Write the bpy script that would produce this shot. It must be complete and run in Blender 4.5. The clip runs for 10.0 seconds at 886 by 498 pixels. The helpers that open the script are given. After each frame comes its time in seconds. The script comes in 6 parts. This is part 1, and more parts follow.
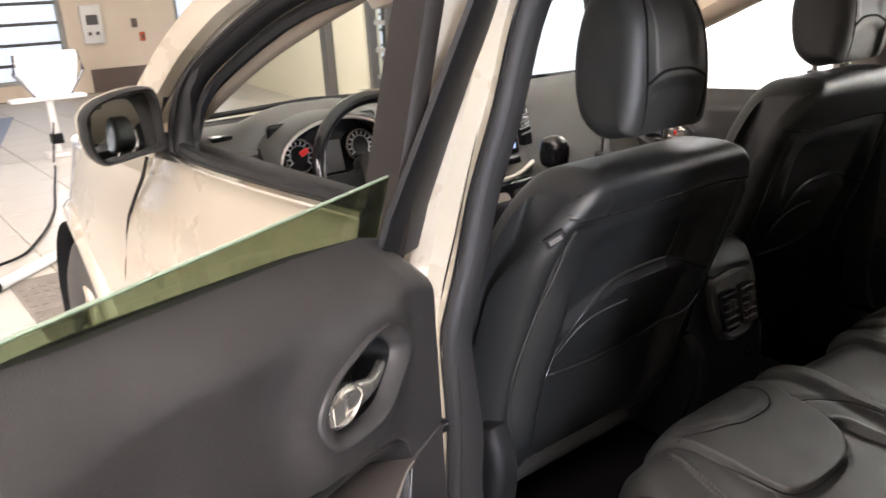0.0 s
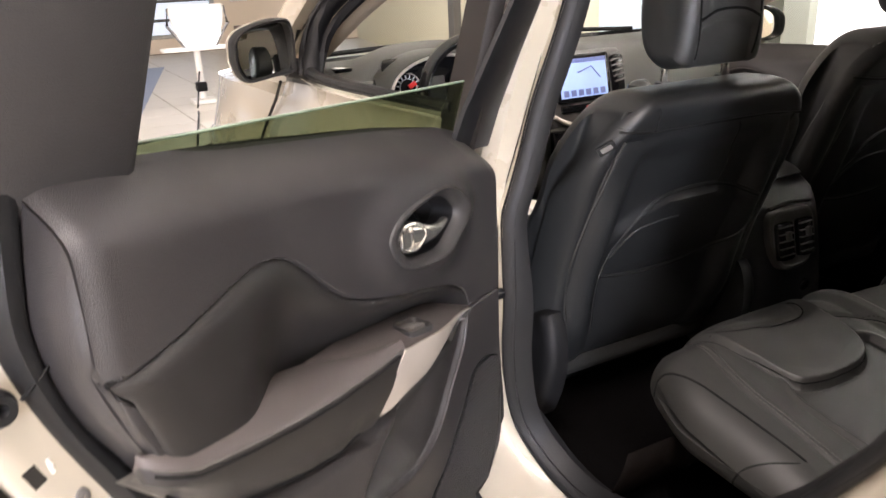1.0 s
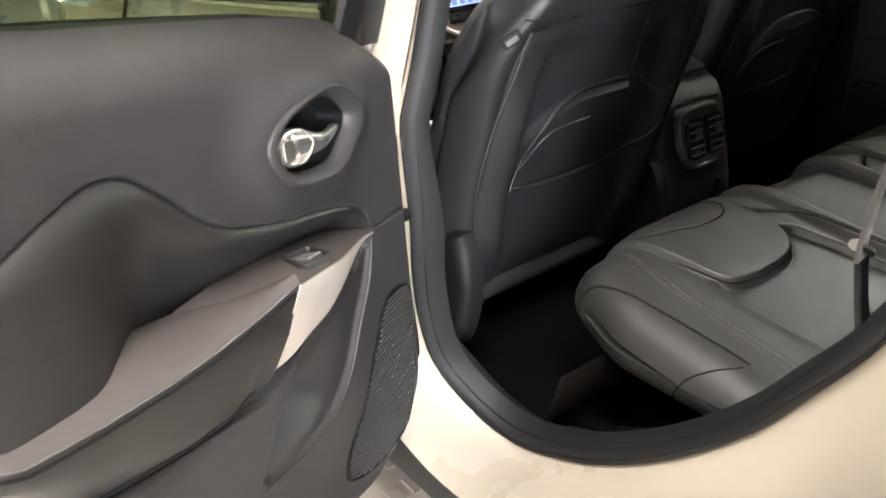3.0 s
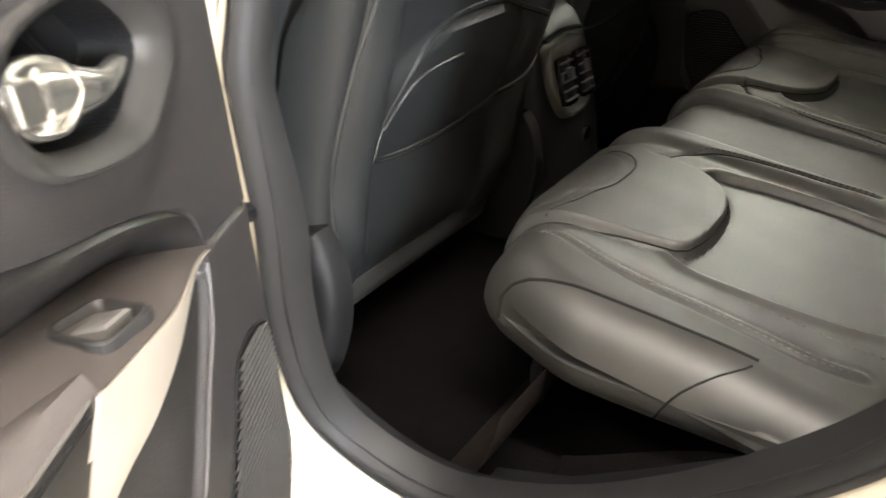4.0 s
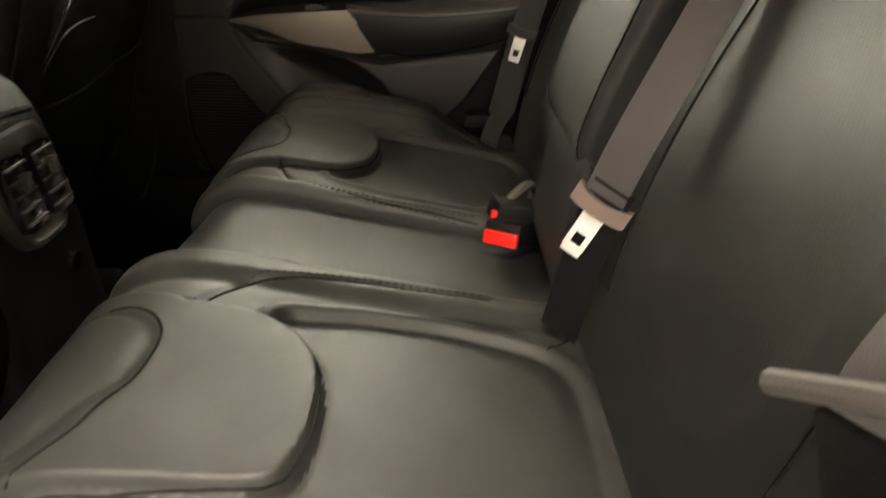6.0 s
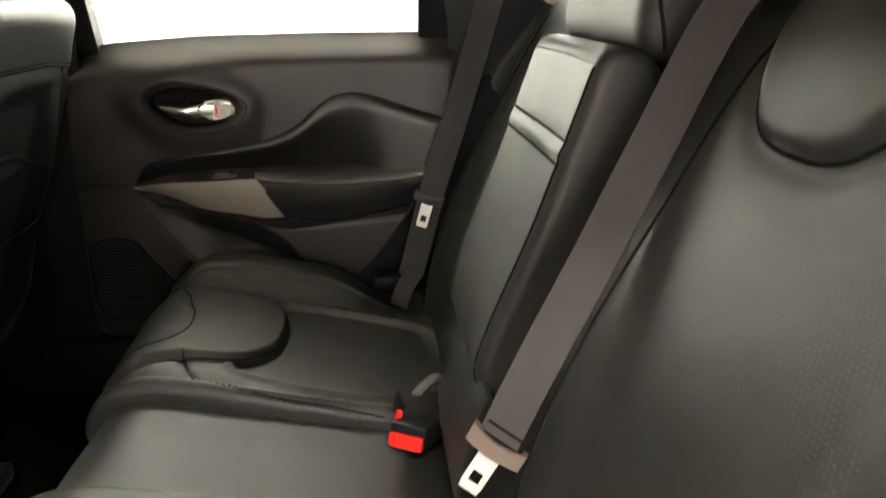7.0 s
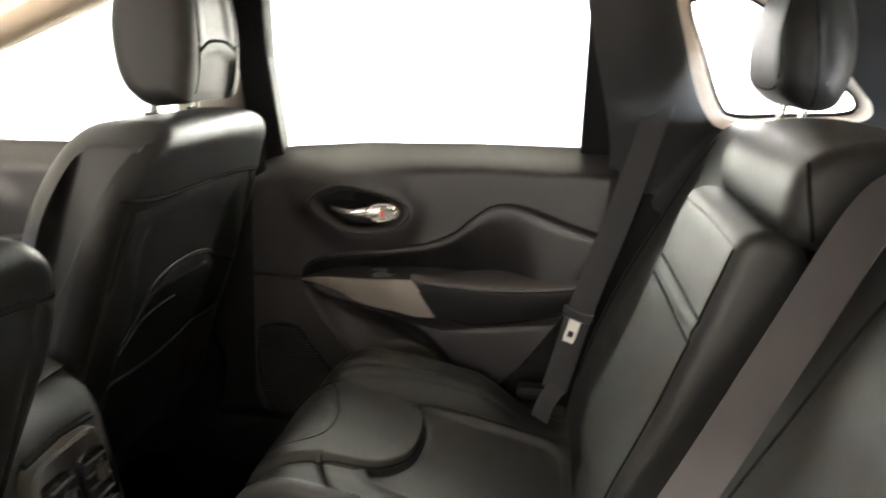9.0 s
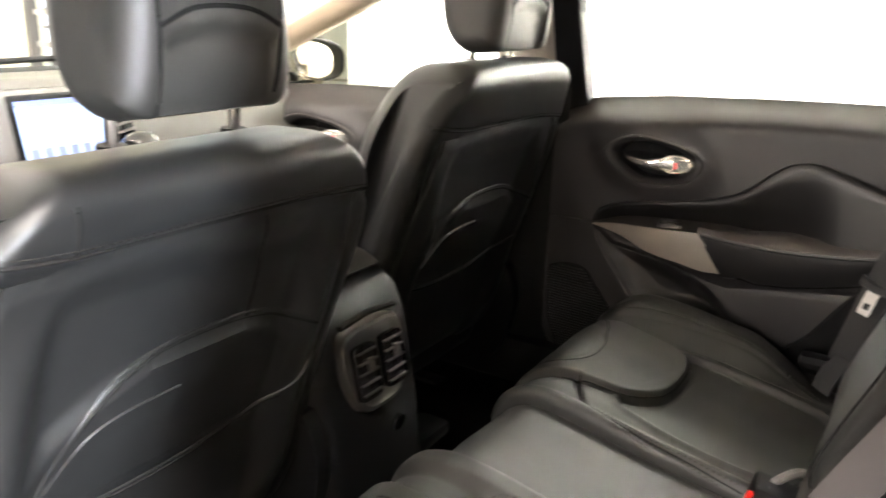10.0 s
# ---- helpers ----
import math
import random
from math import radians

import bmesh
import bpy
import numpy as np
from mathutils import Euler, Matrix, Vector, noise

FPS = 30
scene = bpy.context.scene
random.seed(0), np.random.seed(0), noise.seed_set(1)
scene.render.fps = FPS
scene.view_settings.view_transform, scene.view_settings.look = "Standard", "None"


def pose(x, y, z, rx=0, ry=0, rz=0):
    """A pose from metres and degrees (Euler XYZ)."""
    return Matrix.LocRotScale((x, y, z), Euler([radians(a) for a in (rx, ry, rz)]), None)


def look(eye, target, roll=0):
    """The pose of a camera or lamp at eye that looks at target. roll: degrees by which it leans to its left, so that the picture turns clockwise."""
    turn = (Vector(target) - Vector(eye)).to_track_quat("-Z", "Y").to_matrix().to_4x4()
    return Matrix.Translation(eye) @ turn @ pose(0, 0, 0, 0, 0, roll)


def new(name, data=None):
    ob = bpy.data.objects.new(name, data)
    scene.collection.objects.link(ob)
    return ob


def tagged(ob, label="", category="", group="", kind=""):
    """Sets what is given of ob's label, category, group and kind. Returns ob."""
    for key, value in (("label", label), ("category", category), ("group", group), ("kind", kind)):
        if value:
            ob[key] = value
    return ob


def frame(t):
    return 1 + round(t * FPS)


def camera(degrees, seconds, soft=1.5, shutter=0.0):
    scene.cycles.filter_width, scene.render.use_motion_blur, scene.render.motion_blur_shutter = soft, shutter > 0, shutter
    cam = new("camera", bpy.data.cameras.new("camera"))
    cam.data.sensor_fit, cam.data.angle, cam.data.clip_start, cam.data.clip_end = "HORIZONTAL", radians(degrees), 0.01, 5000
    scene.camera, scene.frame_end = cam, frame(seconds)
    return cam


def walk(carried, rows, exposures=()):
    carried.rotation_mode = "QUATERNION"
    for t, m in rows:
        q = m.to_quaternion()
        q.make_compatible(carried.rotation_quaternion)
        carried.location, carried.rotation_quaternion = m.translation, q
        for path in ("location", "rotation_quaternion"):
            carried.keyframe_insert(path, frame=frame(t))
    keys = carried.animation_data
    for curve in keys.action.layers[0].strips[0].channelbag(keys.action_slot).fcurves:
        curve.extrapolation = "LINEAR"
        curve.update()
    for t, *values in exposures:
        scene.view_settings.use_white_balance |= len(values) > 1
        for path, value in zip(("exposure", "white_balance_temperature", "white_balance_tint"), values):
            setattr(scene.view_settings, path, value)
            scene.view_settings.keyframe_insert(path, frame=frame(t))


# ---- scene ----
from mathutils import bvhtree

cam = camera(59.4, 10.0, 1.5, 0.35)
METRES, EYE, TILT, LEAN, TURN = 2.12, 1.41, -18.0, 3.2, -38.0
ROWS = [
    (0.0, 0.0, 0.0, 0.0, 0.0, 0.0, 0.0),
    (0.5, 0.0196, -0.0256, -0.02, 5.19, -1.16, -2.11),
    (1.0, 0.0425, -0.109, -0.052, 8.66, -2.59, -3.57),
    (1.5, 0.0825, -0.1565, -0.0671, 11.11, -3.48, -4.0),
    (2.0, 0.0879, -0.1635, -0.0712, 10.59, -4.31, -3.36),
    (3.5, -0.0018, 0.0626, -0.0732, -7.48, -8.23, 3.13),
    (4.0, -0.0079, 0.1458, -0.0797, -16.16, -9.45, 5.7),
    (4.5, 0.0023, 0.2325, -0.0744, -26.51, -10.66, 7.84),
    (5.0, 0.0311, 0.2852, -0.0756, -35.75, -11.39, 9.85),
    (5.5, 0.072, 0.3113, -0.0717, -44.55, -11.57, 11.09),
    (6.0, 0.0988, 0.3151, -0.0556, -51.38, -10.88, 11.78),
    (7.5, 0.1216, 0.2866, 0.0372, -57.56, -3.85, 12.83),
    (8.0, 0.1205, 0.2804, 0.0583, -56.12, -1.69, 12.35),
    (8.5, 0.1248, 0.2768, 0.0694, -53.41, 0.16, 11.17),
    (9.0, 0.1356, 0.2712, 0.0495, -43.93, 0.88, 8.17),
    (9.5, 0.1473, 0.2487, 0.0256, -32.05, 0.93, 4.63),
    (10.0, 0.1385, 0.2127, 0.017, -20.11, 0.93, 1.65),
]
EXPOSURES = [(0.0, 0.08, 6200, 19), (1.1, -0.05, 6350, 20), (2.1, -0.35, 6450, 20), (2.7, 0.2, 6000, 14), (3.4, 0.9, 6400, 13), (4.2, 1.1, 6500, 10), (4.7, 1.05, 6650, 10), (5.4, 1.12, 7250, 11), (6.1, 1.05, 7050, 12), (6.8, 1.15, 6700, 10), (7.4, 1.5, 6300, 8), (8.1, 1.72, 6250, 9), (8.6, 1.63, 6300, 10), (9.1, 1.4, 6300, 12), (10.0, 1.7, 6400, 14)]
SHIFT_X = -1.352
walk(cam, [(t, pose(SHIFT_X, 0, EYE, TILT, LEAN, TURN) @ pose(METRES * x, METRES * y, METRES * z, 90 + pitch, roll, yaw)) for t, x, y, z, yaw, pitch, roll in ROWS],
     EXPOSURES)

# ---- world and light ----
GZ = 0.09                      # height of the garage floor
ROOM = (-9.0, 10.0, -7.0, 15.4, 4.3)   # x0, x1, y0, y1, ceiling

world = bpy.data.worlds.new("world")
scene.world = world
world.use_nodes = True
sky = world.node_tree.nodes.new("ShaderNodeTexSky")
sky.sky_type = "NISHITA"
sky.sun_disc = False
sky.sun_elevation = radians(38)
sky.sun_rotation = radians(200)
back = world.node_tree.nodes["Background"]
back.inputs["Strength"].default_value = 0.12
world.node_tree.links.new(sky.outputs["Color"], back.inputs["Color"])


def area(name, at, target, sx, sy, watts, colour=(1, 0.92, 0.82)):
    lamp = bpy.data.lights.new(name, "AREA")
    lamp.shape, lamp.size, lamp.size_y = "RECTANGLE", sx, sy
    lamp.energy, lamp.color = watts, colour
    ob = new(name, lamp)
    ob.matrix_world = look(at, target)
    return ob


# Out of view; the second is added to brighten the door's armrest and switches.
LAMPS = [(-2.0, -1.0), (-2.0, -2.7), (-3.2, 2.2), (-3.6, 0.2), (-4.5, 6.0), (2.0, 8.5)]
WATTS = [225, 150, 60, 150, 170, 90]
for (lx, ly), lw in zip(LAMPS, WATTS):
    area("ceiling_lamp", (lx, ly, 4.0), (lx, ly, 0), 0.35, 1.9, lw)
# unseen lamps added to whiten the partition outside the right windows
for ly, lw in ((-2.6, 190), (0.3, 230), (2.6, 160)):
    area("added_wall_light", (2.35, ly, 2.5), (3.2, ly, 2.3), 0.4, 2.2, lw, (0.98, 0.98, 0.95))
# added to brighten the right doors; the west wall holds no window
area("window_light", (-8.7, 1.5, 2.3), (0, 1.0, 1.1), 5.0, 2.4, 350, (1, 0.93, 0.83))
# cool key, its place inferred from the hard shadow edge on the driver's backrest
area("window_light", (-4.9, -6.7, 2.0), (-0.6, 0.5, 1.0), 0.6, 2.0, 85, (0.92, 0.97, 1.0)).data.spread = radians(45)
# weak fills added behind the car; the south wall is closed
area("window_light", (-1.5, -6.7, 2.4), (-1.5, 0, 1.0), 4.0, 2.2, 15, (0.98, 0.97, 0.95))
area("window_light", (3.0, -6.7, 2.4), (1.0, 0, 1.0), 4.0, 2.4, 35, (1, 0.96, 0.9))

# ---- materials ----


def mat(name, colour, rough=0.5, metal=0.0, grain=0.0, grain_size=400.0, mottle=0.12, mottle_size=6.0, coat=0.0, sheen=0.0, spec=0.5, emit=0.0, glow=None):
    m = bpy.data.materials.new(name)
    m.use_nodes = True
    nt = m.node_tree
    b = nt.nodes["Principled BSDF"]
    b.inputs["Metallic"].default_value = metal
    b.inputs["Coat Weight"].default_value = coat
    b.inputs["Coat Roughness"].default_value = 0.05
    b.inputs["Sheen Weight"].default_value = sheen
    b.inputs["Specular IOR Level"].default_value = spec
    co = nt.nodes.new("ShaderNodeTexCoord")
    n1 = nt.nodes.new("ShaderNodeTexNoise")
    n1.inputs["Scale"].default_value = mottle_size
    n1.inputs["Detail"].default_value = 6
    nt.links.new(co.outputs["Object"], n1.inputs["Vector"])
    ramp = nt.nodes.new("ShaderNodeMix")
    ramp.data_type = "RGBA"
    lo = tuple(c * (1 - mottle) for c in colour) + (1,)
    hi = tuple(min(1, c * (1 + mottle)) for c in colour) + (1,)
    ramp.inputs["A"].default_value, ramp.inputs["B"].default_value = lo, hi
    nt.links.new(n1.outputs["Fac"], ramp.inputs["Factor"])
    nt.links.new(ramp.outputs["Result"], b.inputs["Base Color"])
    rr = nt.nodes.new("ShaderNodeMapRange")
    rr.inputs["To Min"].default_value, rr.inputs["To Max"].default_value = max(0.02, rough * 0.85), min(1, rough * 1.15)
    nt.links.new(n1.outputs["Fac"], rr.inputs["Value"])
    nt.links.new(rr.outputs["Result"], b.inputs["Roughness"])
    if grain:
        n2 = nt.nodes.new("ShaderNodeTexVoronoi")
        n2.inputs["Scale"].default_value = grain_size
        nt.links.new(co.outputs["Object"], n2.inputs["Vector"])
        bump = nt.nodes.new("ShaderNodeBump")
        bump.inputs["Strength"].default_value = grain
        bump.inputs["Distance"].default_value = 0.0008
        nt.links.new(n2.outputs["Distance"], bump.inputs["Height"])
        nt.links.new(bump.outputs["Normal"], b.inputs["Normal"])
    if emit:
        b.inputs["Emission Color"].default_value = (*(glow or colour), 1)
        b.inputs["Emission Strength"].default_value = emit
    return m


def glass(name, tint, clear):
    m = bpy.data.materials.new(name)
    m.use_nodes = True
    nt = m.node_tree
    nt.nodes.remove(nt.nodes["Principled BSDF"])
    out = nt.nodes["Material Output"]
    tr = nt.nodes.new("ShaderNodeBsdfTransparent")
    tr.inputs["Color"].default_value = (*tint, 1)
    gl = nt.nodes.new("ShaderNodeBsdfGlossy")
    gl.inputs["Roughness"].default_value = 0.02
    mix = nt.nodes.new("ShaderNodeMixShader")
    mix.inputs[0].default_value = clear
    nt.links.new(tr.outputs[0], mix.inputs[1])
    nt.links.new(gl.outputs[0], mix.inputs[2])
    nt.links.new(mix.outputs[0], out.inputs["Surface"])
    return m


LEATHER = mat("black_leather", (0.0175, 0.0175, 0.0165), 0.51, grain=0.16, grain_size=1200, mottle=0.18, spec=0.42)
def perforated(name, plane):
    """Leather with small holes in even rows over two of the axes."""
    m = mat(name, (0.018, 0.018, 0.0168), 0.48, spec=0.45, mottle=0.1)
    nt = m.node_tree
    b = nt.nodes["Principled BSDF"]
    co = nt.nodes.new("ShaderNodeTexCoord")
    mp = nt.nodes.new("ShaderNodeMapping")
    mp.inputs["Rotation"].default_value = (0, 0, radians(45)) if plane == "xy" else (radians(90), radians(45), 0)
    vo = nt.nodes.new("ShaderNodeTexVoronoi")
    vo.voronoi_dimensions = "2D"
    vo.inputs["Scale"].default_value = 270
    vo.inputs["Randomness"].default_value = 0.0
    rp = nt.nodes.new("ShaderNodeMapRange")
    rp.inputs["From Min"].default_value, rp.inputs["From Max"].default_value = 0.16, 0.36
    bump = nt.nodes.new("ShaderNodeBump")
    bump.inputs["Strength"].default_value = 0.13
    bump.inputs["Distance"].default_value = 0.0006
    nt.links.new(co.outputs["Object"], mp.inputs["Vector"])
    nt.links.new(mp.outputs["Vector"], vo.inputs["Vector"])
    nt.links.new(vo.outputs["Distance"], rp.inputs["Value"])
    nt.links.new(rp.outputs["Result"], bump.inputs["Height"])
    nt.links.new(bump.outputs["Normal"], b.inputs["Normal"])
    return m


SEATVINYL = mat("black_seatback_vinyl", (0.0105, 0.0110, 0.0115), 0.42, grain=0.16, grain_size=1200, mottle=0.18, spec=0.34)
FRAMEVINYL = mat("window_frame_vinyl", (0.024, 0.0225, 0.0225), 0.5, spec=0.3, grain=0.2, grain_size=700)
PERF = perforated("perforated_leather", "xy")
PERF_BACK = perforated("perforated_back_leather", "xz")
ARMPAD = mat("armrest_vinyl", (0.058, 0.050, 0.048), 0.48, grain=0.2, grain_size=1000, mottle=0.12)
SEAM = mat("seam_thread", (0.010, 0.010, 0.010), 0.9, mottle=0.2, spec=0.05)
STITCH = mat("grey_stitching", (0.085, 0.08, 0.075), 0.85, spec=0.1)
DARKSTITCH = mat("black_stitching", (0.022, 0.021, 0.020), 0.9, spec=0.05)
TRIM = mat("soft_door_trim", (0.022, 0.0203, 0.0208), 0.45, spec=0.42, grain=0.30, grain_size=800, mottle=0.15)
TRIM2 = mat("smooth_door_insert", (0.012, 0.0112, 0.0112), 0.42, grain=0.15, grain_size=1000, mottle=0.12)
PLASTIC = mat("black_plastic", (0.006, 0.006, 0.0066), 0.52, spec=0.18, grain=0.3, grain_size=500, mottle=0.2)
PILLARDK = mat("dark_pillar_trim", (0.021, 0.0215, 0.022), 0.42, grain=0.2, grain_size=700)
SIDETRIM = mat("grey_side_trim", (0.085, 0.087, 0.088), 0.5, grain=0.2, grain_size=700)
POCKETLINE = mat("dark_pocket_lining", (0.015, 0.0138, 0.0135), 0.42, grain=0.2, grain_size=600)
VENTPL = mat("vent_plate", (0.022, 0.020, 0.018), 0.42, mottle=0.1)
GREYPL = mat("grey_plastic", (0.09, 0.085, 0.08), 0.5, grain=0.2, grain_size=500)
RUBBER = mat("weatherstrip_rubber", (0.008, 0.008, 0.0085), 0.55, spec=0.22, mottle=0.25, mottle_size=25)
PAINT = mat("pearl_white_paint", (0.30, 0.270, 0.218), 0.28, mottle=0.02, coat=1.0)
LEVER = mat("bright_lever", (0.82, 0.80, 0.76), 0.20, metal=0.95, mottle=0.03)
CHROME = mat("chrome", (0.78, 0.76, 0.73), 0.14, metal=1.0, mottle=0.03)
SATIN = mat("satin_silver", (0.58, 0.53, 0.47), 0.38, metal=0.55, mottle=0.05, mottle_size=40)
DARKCHROME = mat("dark_bezel", (0.024, 0.023, 0.023), 0.46, spec=0.35, mottle=0.1)
BELT = mat("seat_belt_webbing", (0.040, 0.0355, 0.0365), 0.75, grain=0.25, grain_size=1300, mottle=0.1, mottle_size=30, sheen=0.3)
BELTDARK = mat("dark_belt_webbing", (0.024, 0.0235, 0.0245), 0.75, grain=0.8, grain_size=900, sheen=0.2)
BROWNPL = mat("taupe_plastic", (0.14, 0.105, 0.09), 0.45)
RED = mat("red_button", (0.75, 0.015, 0.01), 0.4, mottle=0.04)
STEEL = mat("bright_steel", (0.75, 0.73, 0.70), 0.35, metal=0.25)
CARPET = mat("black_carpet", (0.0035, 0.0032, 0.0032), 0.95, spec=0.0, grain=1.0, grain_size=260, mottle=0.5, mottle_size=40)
CARPET2 = mat("brown_black_carpet", (0.014, 0.0115, 0.0105), 0.95, spec=0.0, grain=1.0, grain_size=260, mottle=0.5, mottle_size=30)
LINER = mat("headliner_fabric", (0.68, 0.61, 0.52), 0.9, grain=0.3, grain_size=600, mottle=0.05)
PILLAR = mat("pillar_trim", (0.30, 0.275, 0.24), 0.6, grain=0.3, grain_size=600, mottle=0.06)
BEIGEPIL = mat("beige_pillar_trim", (0.36, 0.29, 0.215), 0.6, grain=0.3, grain_size=600, mottle=0.06)
APPLIQUE = mat("pillar_applique", (0.009, 0.0074, 0.0066), 0.55, spec=0.15, mottle=0.05)
DASH = mat("dashboard_vinyl", (0.055, 0.054, 0.047), 0.55, grain=0.5, grain_size=420, mottle=0.12)
GLOSSBLACK = mat("gloss_black", (0.008, 0.008, 0.009), 0.1, mottle=0.1)
SCREEN = mat("lit_screen", (0.25, 0.36, 0.62), 0.2, mottle=0.15, mottle_size=25, emit=0.55, glow=(0.42, 0.58, 0.95))
ICON = mat("screen_icon", (0.1, 0.13, 0.3), 0.3, emit=0.25, glow=(0.25, 0.3, 0.6))
GLASSEDGE = mat("ground_glass_edge", (0.20, 0.25, 0.19), 0.3)
WHITELBL = mat("white_label", (0.7, 0.7, 0.68), 0.5)
WALL = mat("cream_wall", (0.74, 0.64, 0.52), 0.85, grain=0.2, grain_size=60, mottle=0.05, mottle_size=2)
WHITEWALL = mat("white_wall", (0.86, 0.85, 0.82), 0.85, grain=0.2, grain_size=60, mottle=0.02, mottle_size=2)
YELLOWWALL = mat("pale_yellow_wall", (0.72, 0.70, 0.55), 0.85, mottle=0.04, mottle_size=2)
BROWNBASE = mat("brown_baseboard", (0.13, 0.095, 0.085), 0.6)
GREYPOST = mat("grey_post_paint", (0.36, 0.36, 0.34), 0.6)
POSTPAINT = mat("grey_green_post_paint", (0.17, 0.175, 0.15), 0.6)
TILE = mat("beige_floor_tile", (0.53, 0.50, 0.44), 0.35, mottle=0.10, mottle_size=3.5)
GROUT = mat("floor_grout", (0.30, 0.26, 0.20), 0.8)
BLUEPAINT = mat("blue_floor_paint", (0.19, 0.24, 0.36), 0.5, mottle=0.15, mottle_size=5)
MATRUB = mat("dark_tread_mat", (0.20, 0.175, 0.15), 0.6, mottle=0.3, mottle_size=14)
WHITEPL = mat("white_plastic", (0.8, 0.79, 0.76), 0.4, mottle=0.03)
ORANGE = mat("orange_hose_rubber", (0.55, 0.12, 0.05), 0.6)
TYRE = mat("tyre_rubber", (0.03, 0.028, 0.026), 0.75, mottle=0.3, mottle_size=20)
RIM = mat("dusty_alloy", (0.42, 0.37, 0.30), 0.4, metal=0.6, mottle=0.2, mottle_size=14)
# backdrop boards; their own glow stands in for daylight outside
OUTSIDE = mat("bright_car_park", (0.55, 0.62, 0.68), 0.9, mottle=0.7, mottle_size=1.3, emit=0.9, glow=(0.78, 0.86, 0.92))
LAMPGLOW = mat("lamp_glow", (0.9, 0.9, 0.9), 0.4, emit=14.0, glow=(1, 0.98, 0.95))
TINT = glass("tinted_glass", (0.47, 0.52, 0.41), 0.07)
CLEAR = glass("clear_glass", (0.96, 0.97, 0.94), 0.04)
MIRROR = mat("mirror_glass", (0.75, 0.77, 0.73), 0.03, metal=1.0, mottle=0.01)

# ---- mesh helpers ----


def part(name, bm, material, parent=None, label="", smooth=True):
    bmesh.ops.recalc_face_normals(bm, faces=bm.faces)
    me = bpy.data.meshes.new(name)
    bm.to_mesh(me)
    bm.free()
    if smooth:
        for p in me.polygons:
            p.use_smooth = True
        me.set_sharp_from_angle(angle=radians(42))
    me.materials.append(material)
    ob = new(name, me)
    if parent is not None:
        ob.parent = parent
    if label:
        ob["label"] = label
    return ob


def thing(name, label, category, group="", kind=""):
    return tagged(new(name), label, category, group, kind)


def structure(name, bm, material, label="", smooth=False):
    return tagged(part(name, bm, material, None, label, smooth), kind="structure")


def spline(pts, n, closed=False):
    """A smooth curve through pts, sampled evenly n times."""
    p = np.array(pts, float)
    k = len(p)
    idx = range(k) if closed else range(k - 1)
    out = []
    for i in idx:
        a, b, c, d = ((p[(i - 1) % k], p[i], p[(i + 1) % k], p[(i + 2) % k]) if closed else
                      (p[max(i - 1, 0)], p[i], p[i + 1], p[min(i + 2, k - 1)]))
        for s in np.linspace(0, 1, 16, endpoint=False):
            out.append(0.5 * (2 * b + (c - a) * s + (2 * a - 5 * b + 4 * c - d) * s * s + (3 * b - a - 3 * c + d) * s ** 3))
    out.append(p[0] if closed else p[-1])
    out = np.array(out)
    seg = np.r_[0, np.cumsum(np.linalg.norm(np.diff(out, axis=0), axis=1))]
    want = np.linspace(0, seg[-1], n, endpoint=not closed)
    return np.stack([np.interp(want, seg, out[:, j]) for j in range(p.shape[1])], 1)


def grid(P, close_u=False, close_v=False, cap_u=False):
    """A mesh over an array of points of shape (m, n, 3)."""
    m, n = P.shape[:2]
    bm = bmesh.new()
    vs = [[bm.verts.new(P[i, j]) for j in range(n)] for i in range(m)]
    for i in range(m if close_u else m - 1):
        for j in range(n if close_v else n - 1):
            q = (vs[i][j], vs[(i + 1) % m][j], vs[(i + 1) % m][(j + 1) % n], vs[i][(j + 1) % n])
            bm.faces.new(q)
    if cap_u:
        for row in (vs[0], vs[-1]):
            c = bm.verts.new(np.mean([v.co for v in row], axis=0))
            for j in range(n if close_v else n - 1):
                bm.faces.new((row[j], row[(j + 1) % n], c))
    return bm


def join(*bms):
    out = bmesh.new()
    for b in bms:
        me = bpy.data.meshes.new("tmp")
        b.to_mesh(me)
        b.free()
        out.from_mesh(me)
        bpy.data.meshes.remove(me)
    return out


def tube(pts, r, n=8, closed=False, flat=1.0, up=(0, 0, 1)):
    """A round or flattened tube along a line of points."""
    p = np.array(pts, float)
    m = len(p)
    d = np.gradient(p, axis=0) if not closed else np.roll(p, -1, 0) - np.roll(p, 1, 0)
    d /= np.linalg.norm(d, axis=1)[:, None] + 1e-12
    u = np.array(up, float)
    side = np.cross(d, u)
    bad = np.linalg.norm(side, axis=1) < 1e-3
    side[bad] = np.cross(d[bad], np.array((0.3, 1, 0.2)))
    side /= np.linalg.norm(side, axis=1)[:, None]
    top = np.cross(side, d)
    a = np.linspace(0, 2 * math.pi, n, endpoint=False)
    ring = p[:, None] + r * (side[:, None] * np.cos(a)[None, :, None] + flat * top[:, None] * np.sin(a)[None, :, None])
    return grid(ring, closed, True, not closed)


def box(x0, y0, z0, x1, y1, z1, bevel=0.0, seg=2):
    bm = bmesh.new()
    bmesh.ops.create_cube(bm, size=1)
    for v in bm.verts:
        v.co = ((x0 + x1) / 2 + v.co.x * (x1 - x0), (y0 + y1) / 2 + v.co.y * (y1 - y0), (z0 + z1) / 2 + v.co.z * (z1 - z0))
    if bevel:
        bmesh.ops.bevel(bm, geom=bm.edges[:], offset=bevel, segments=seg, affect="EDGES", profile=0.6)
    return bm


def moved(bm, m):
    bm.transform(m)
    return bm


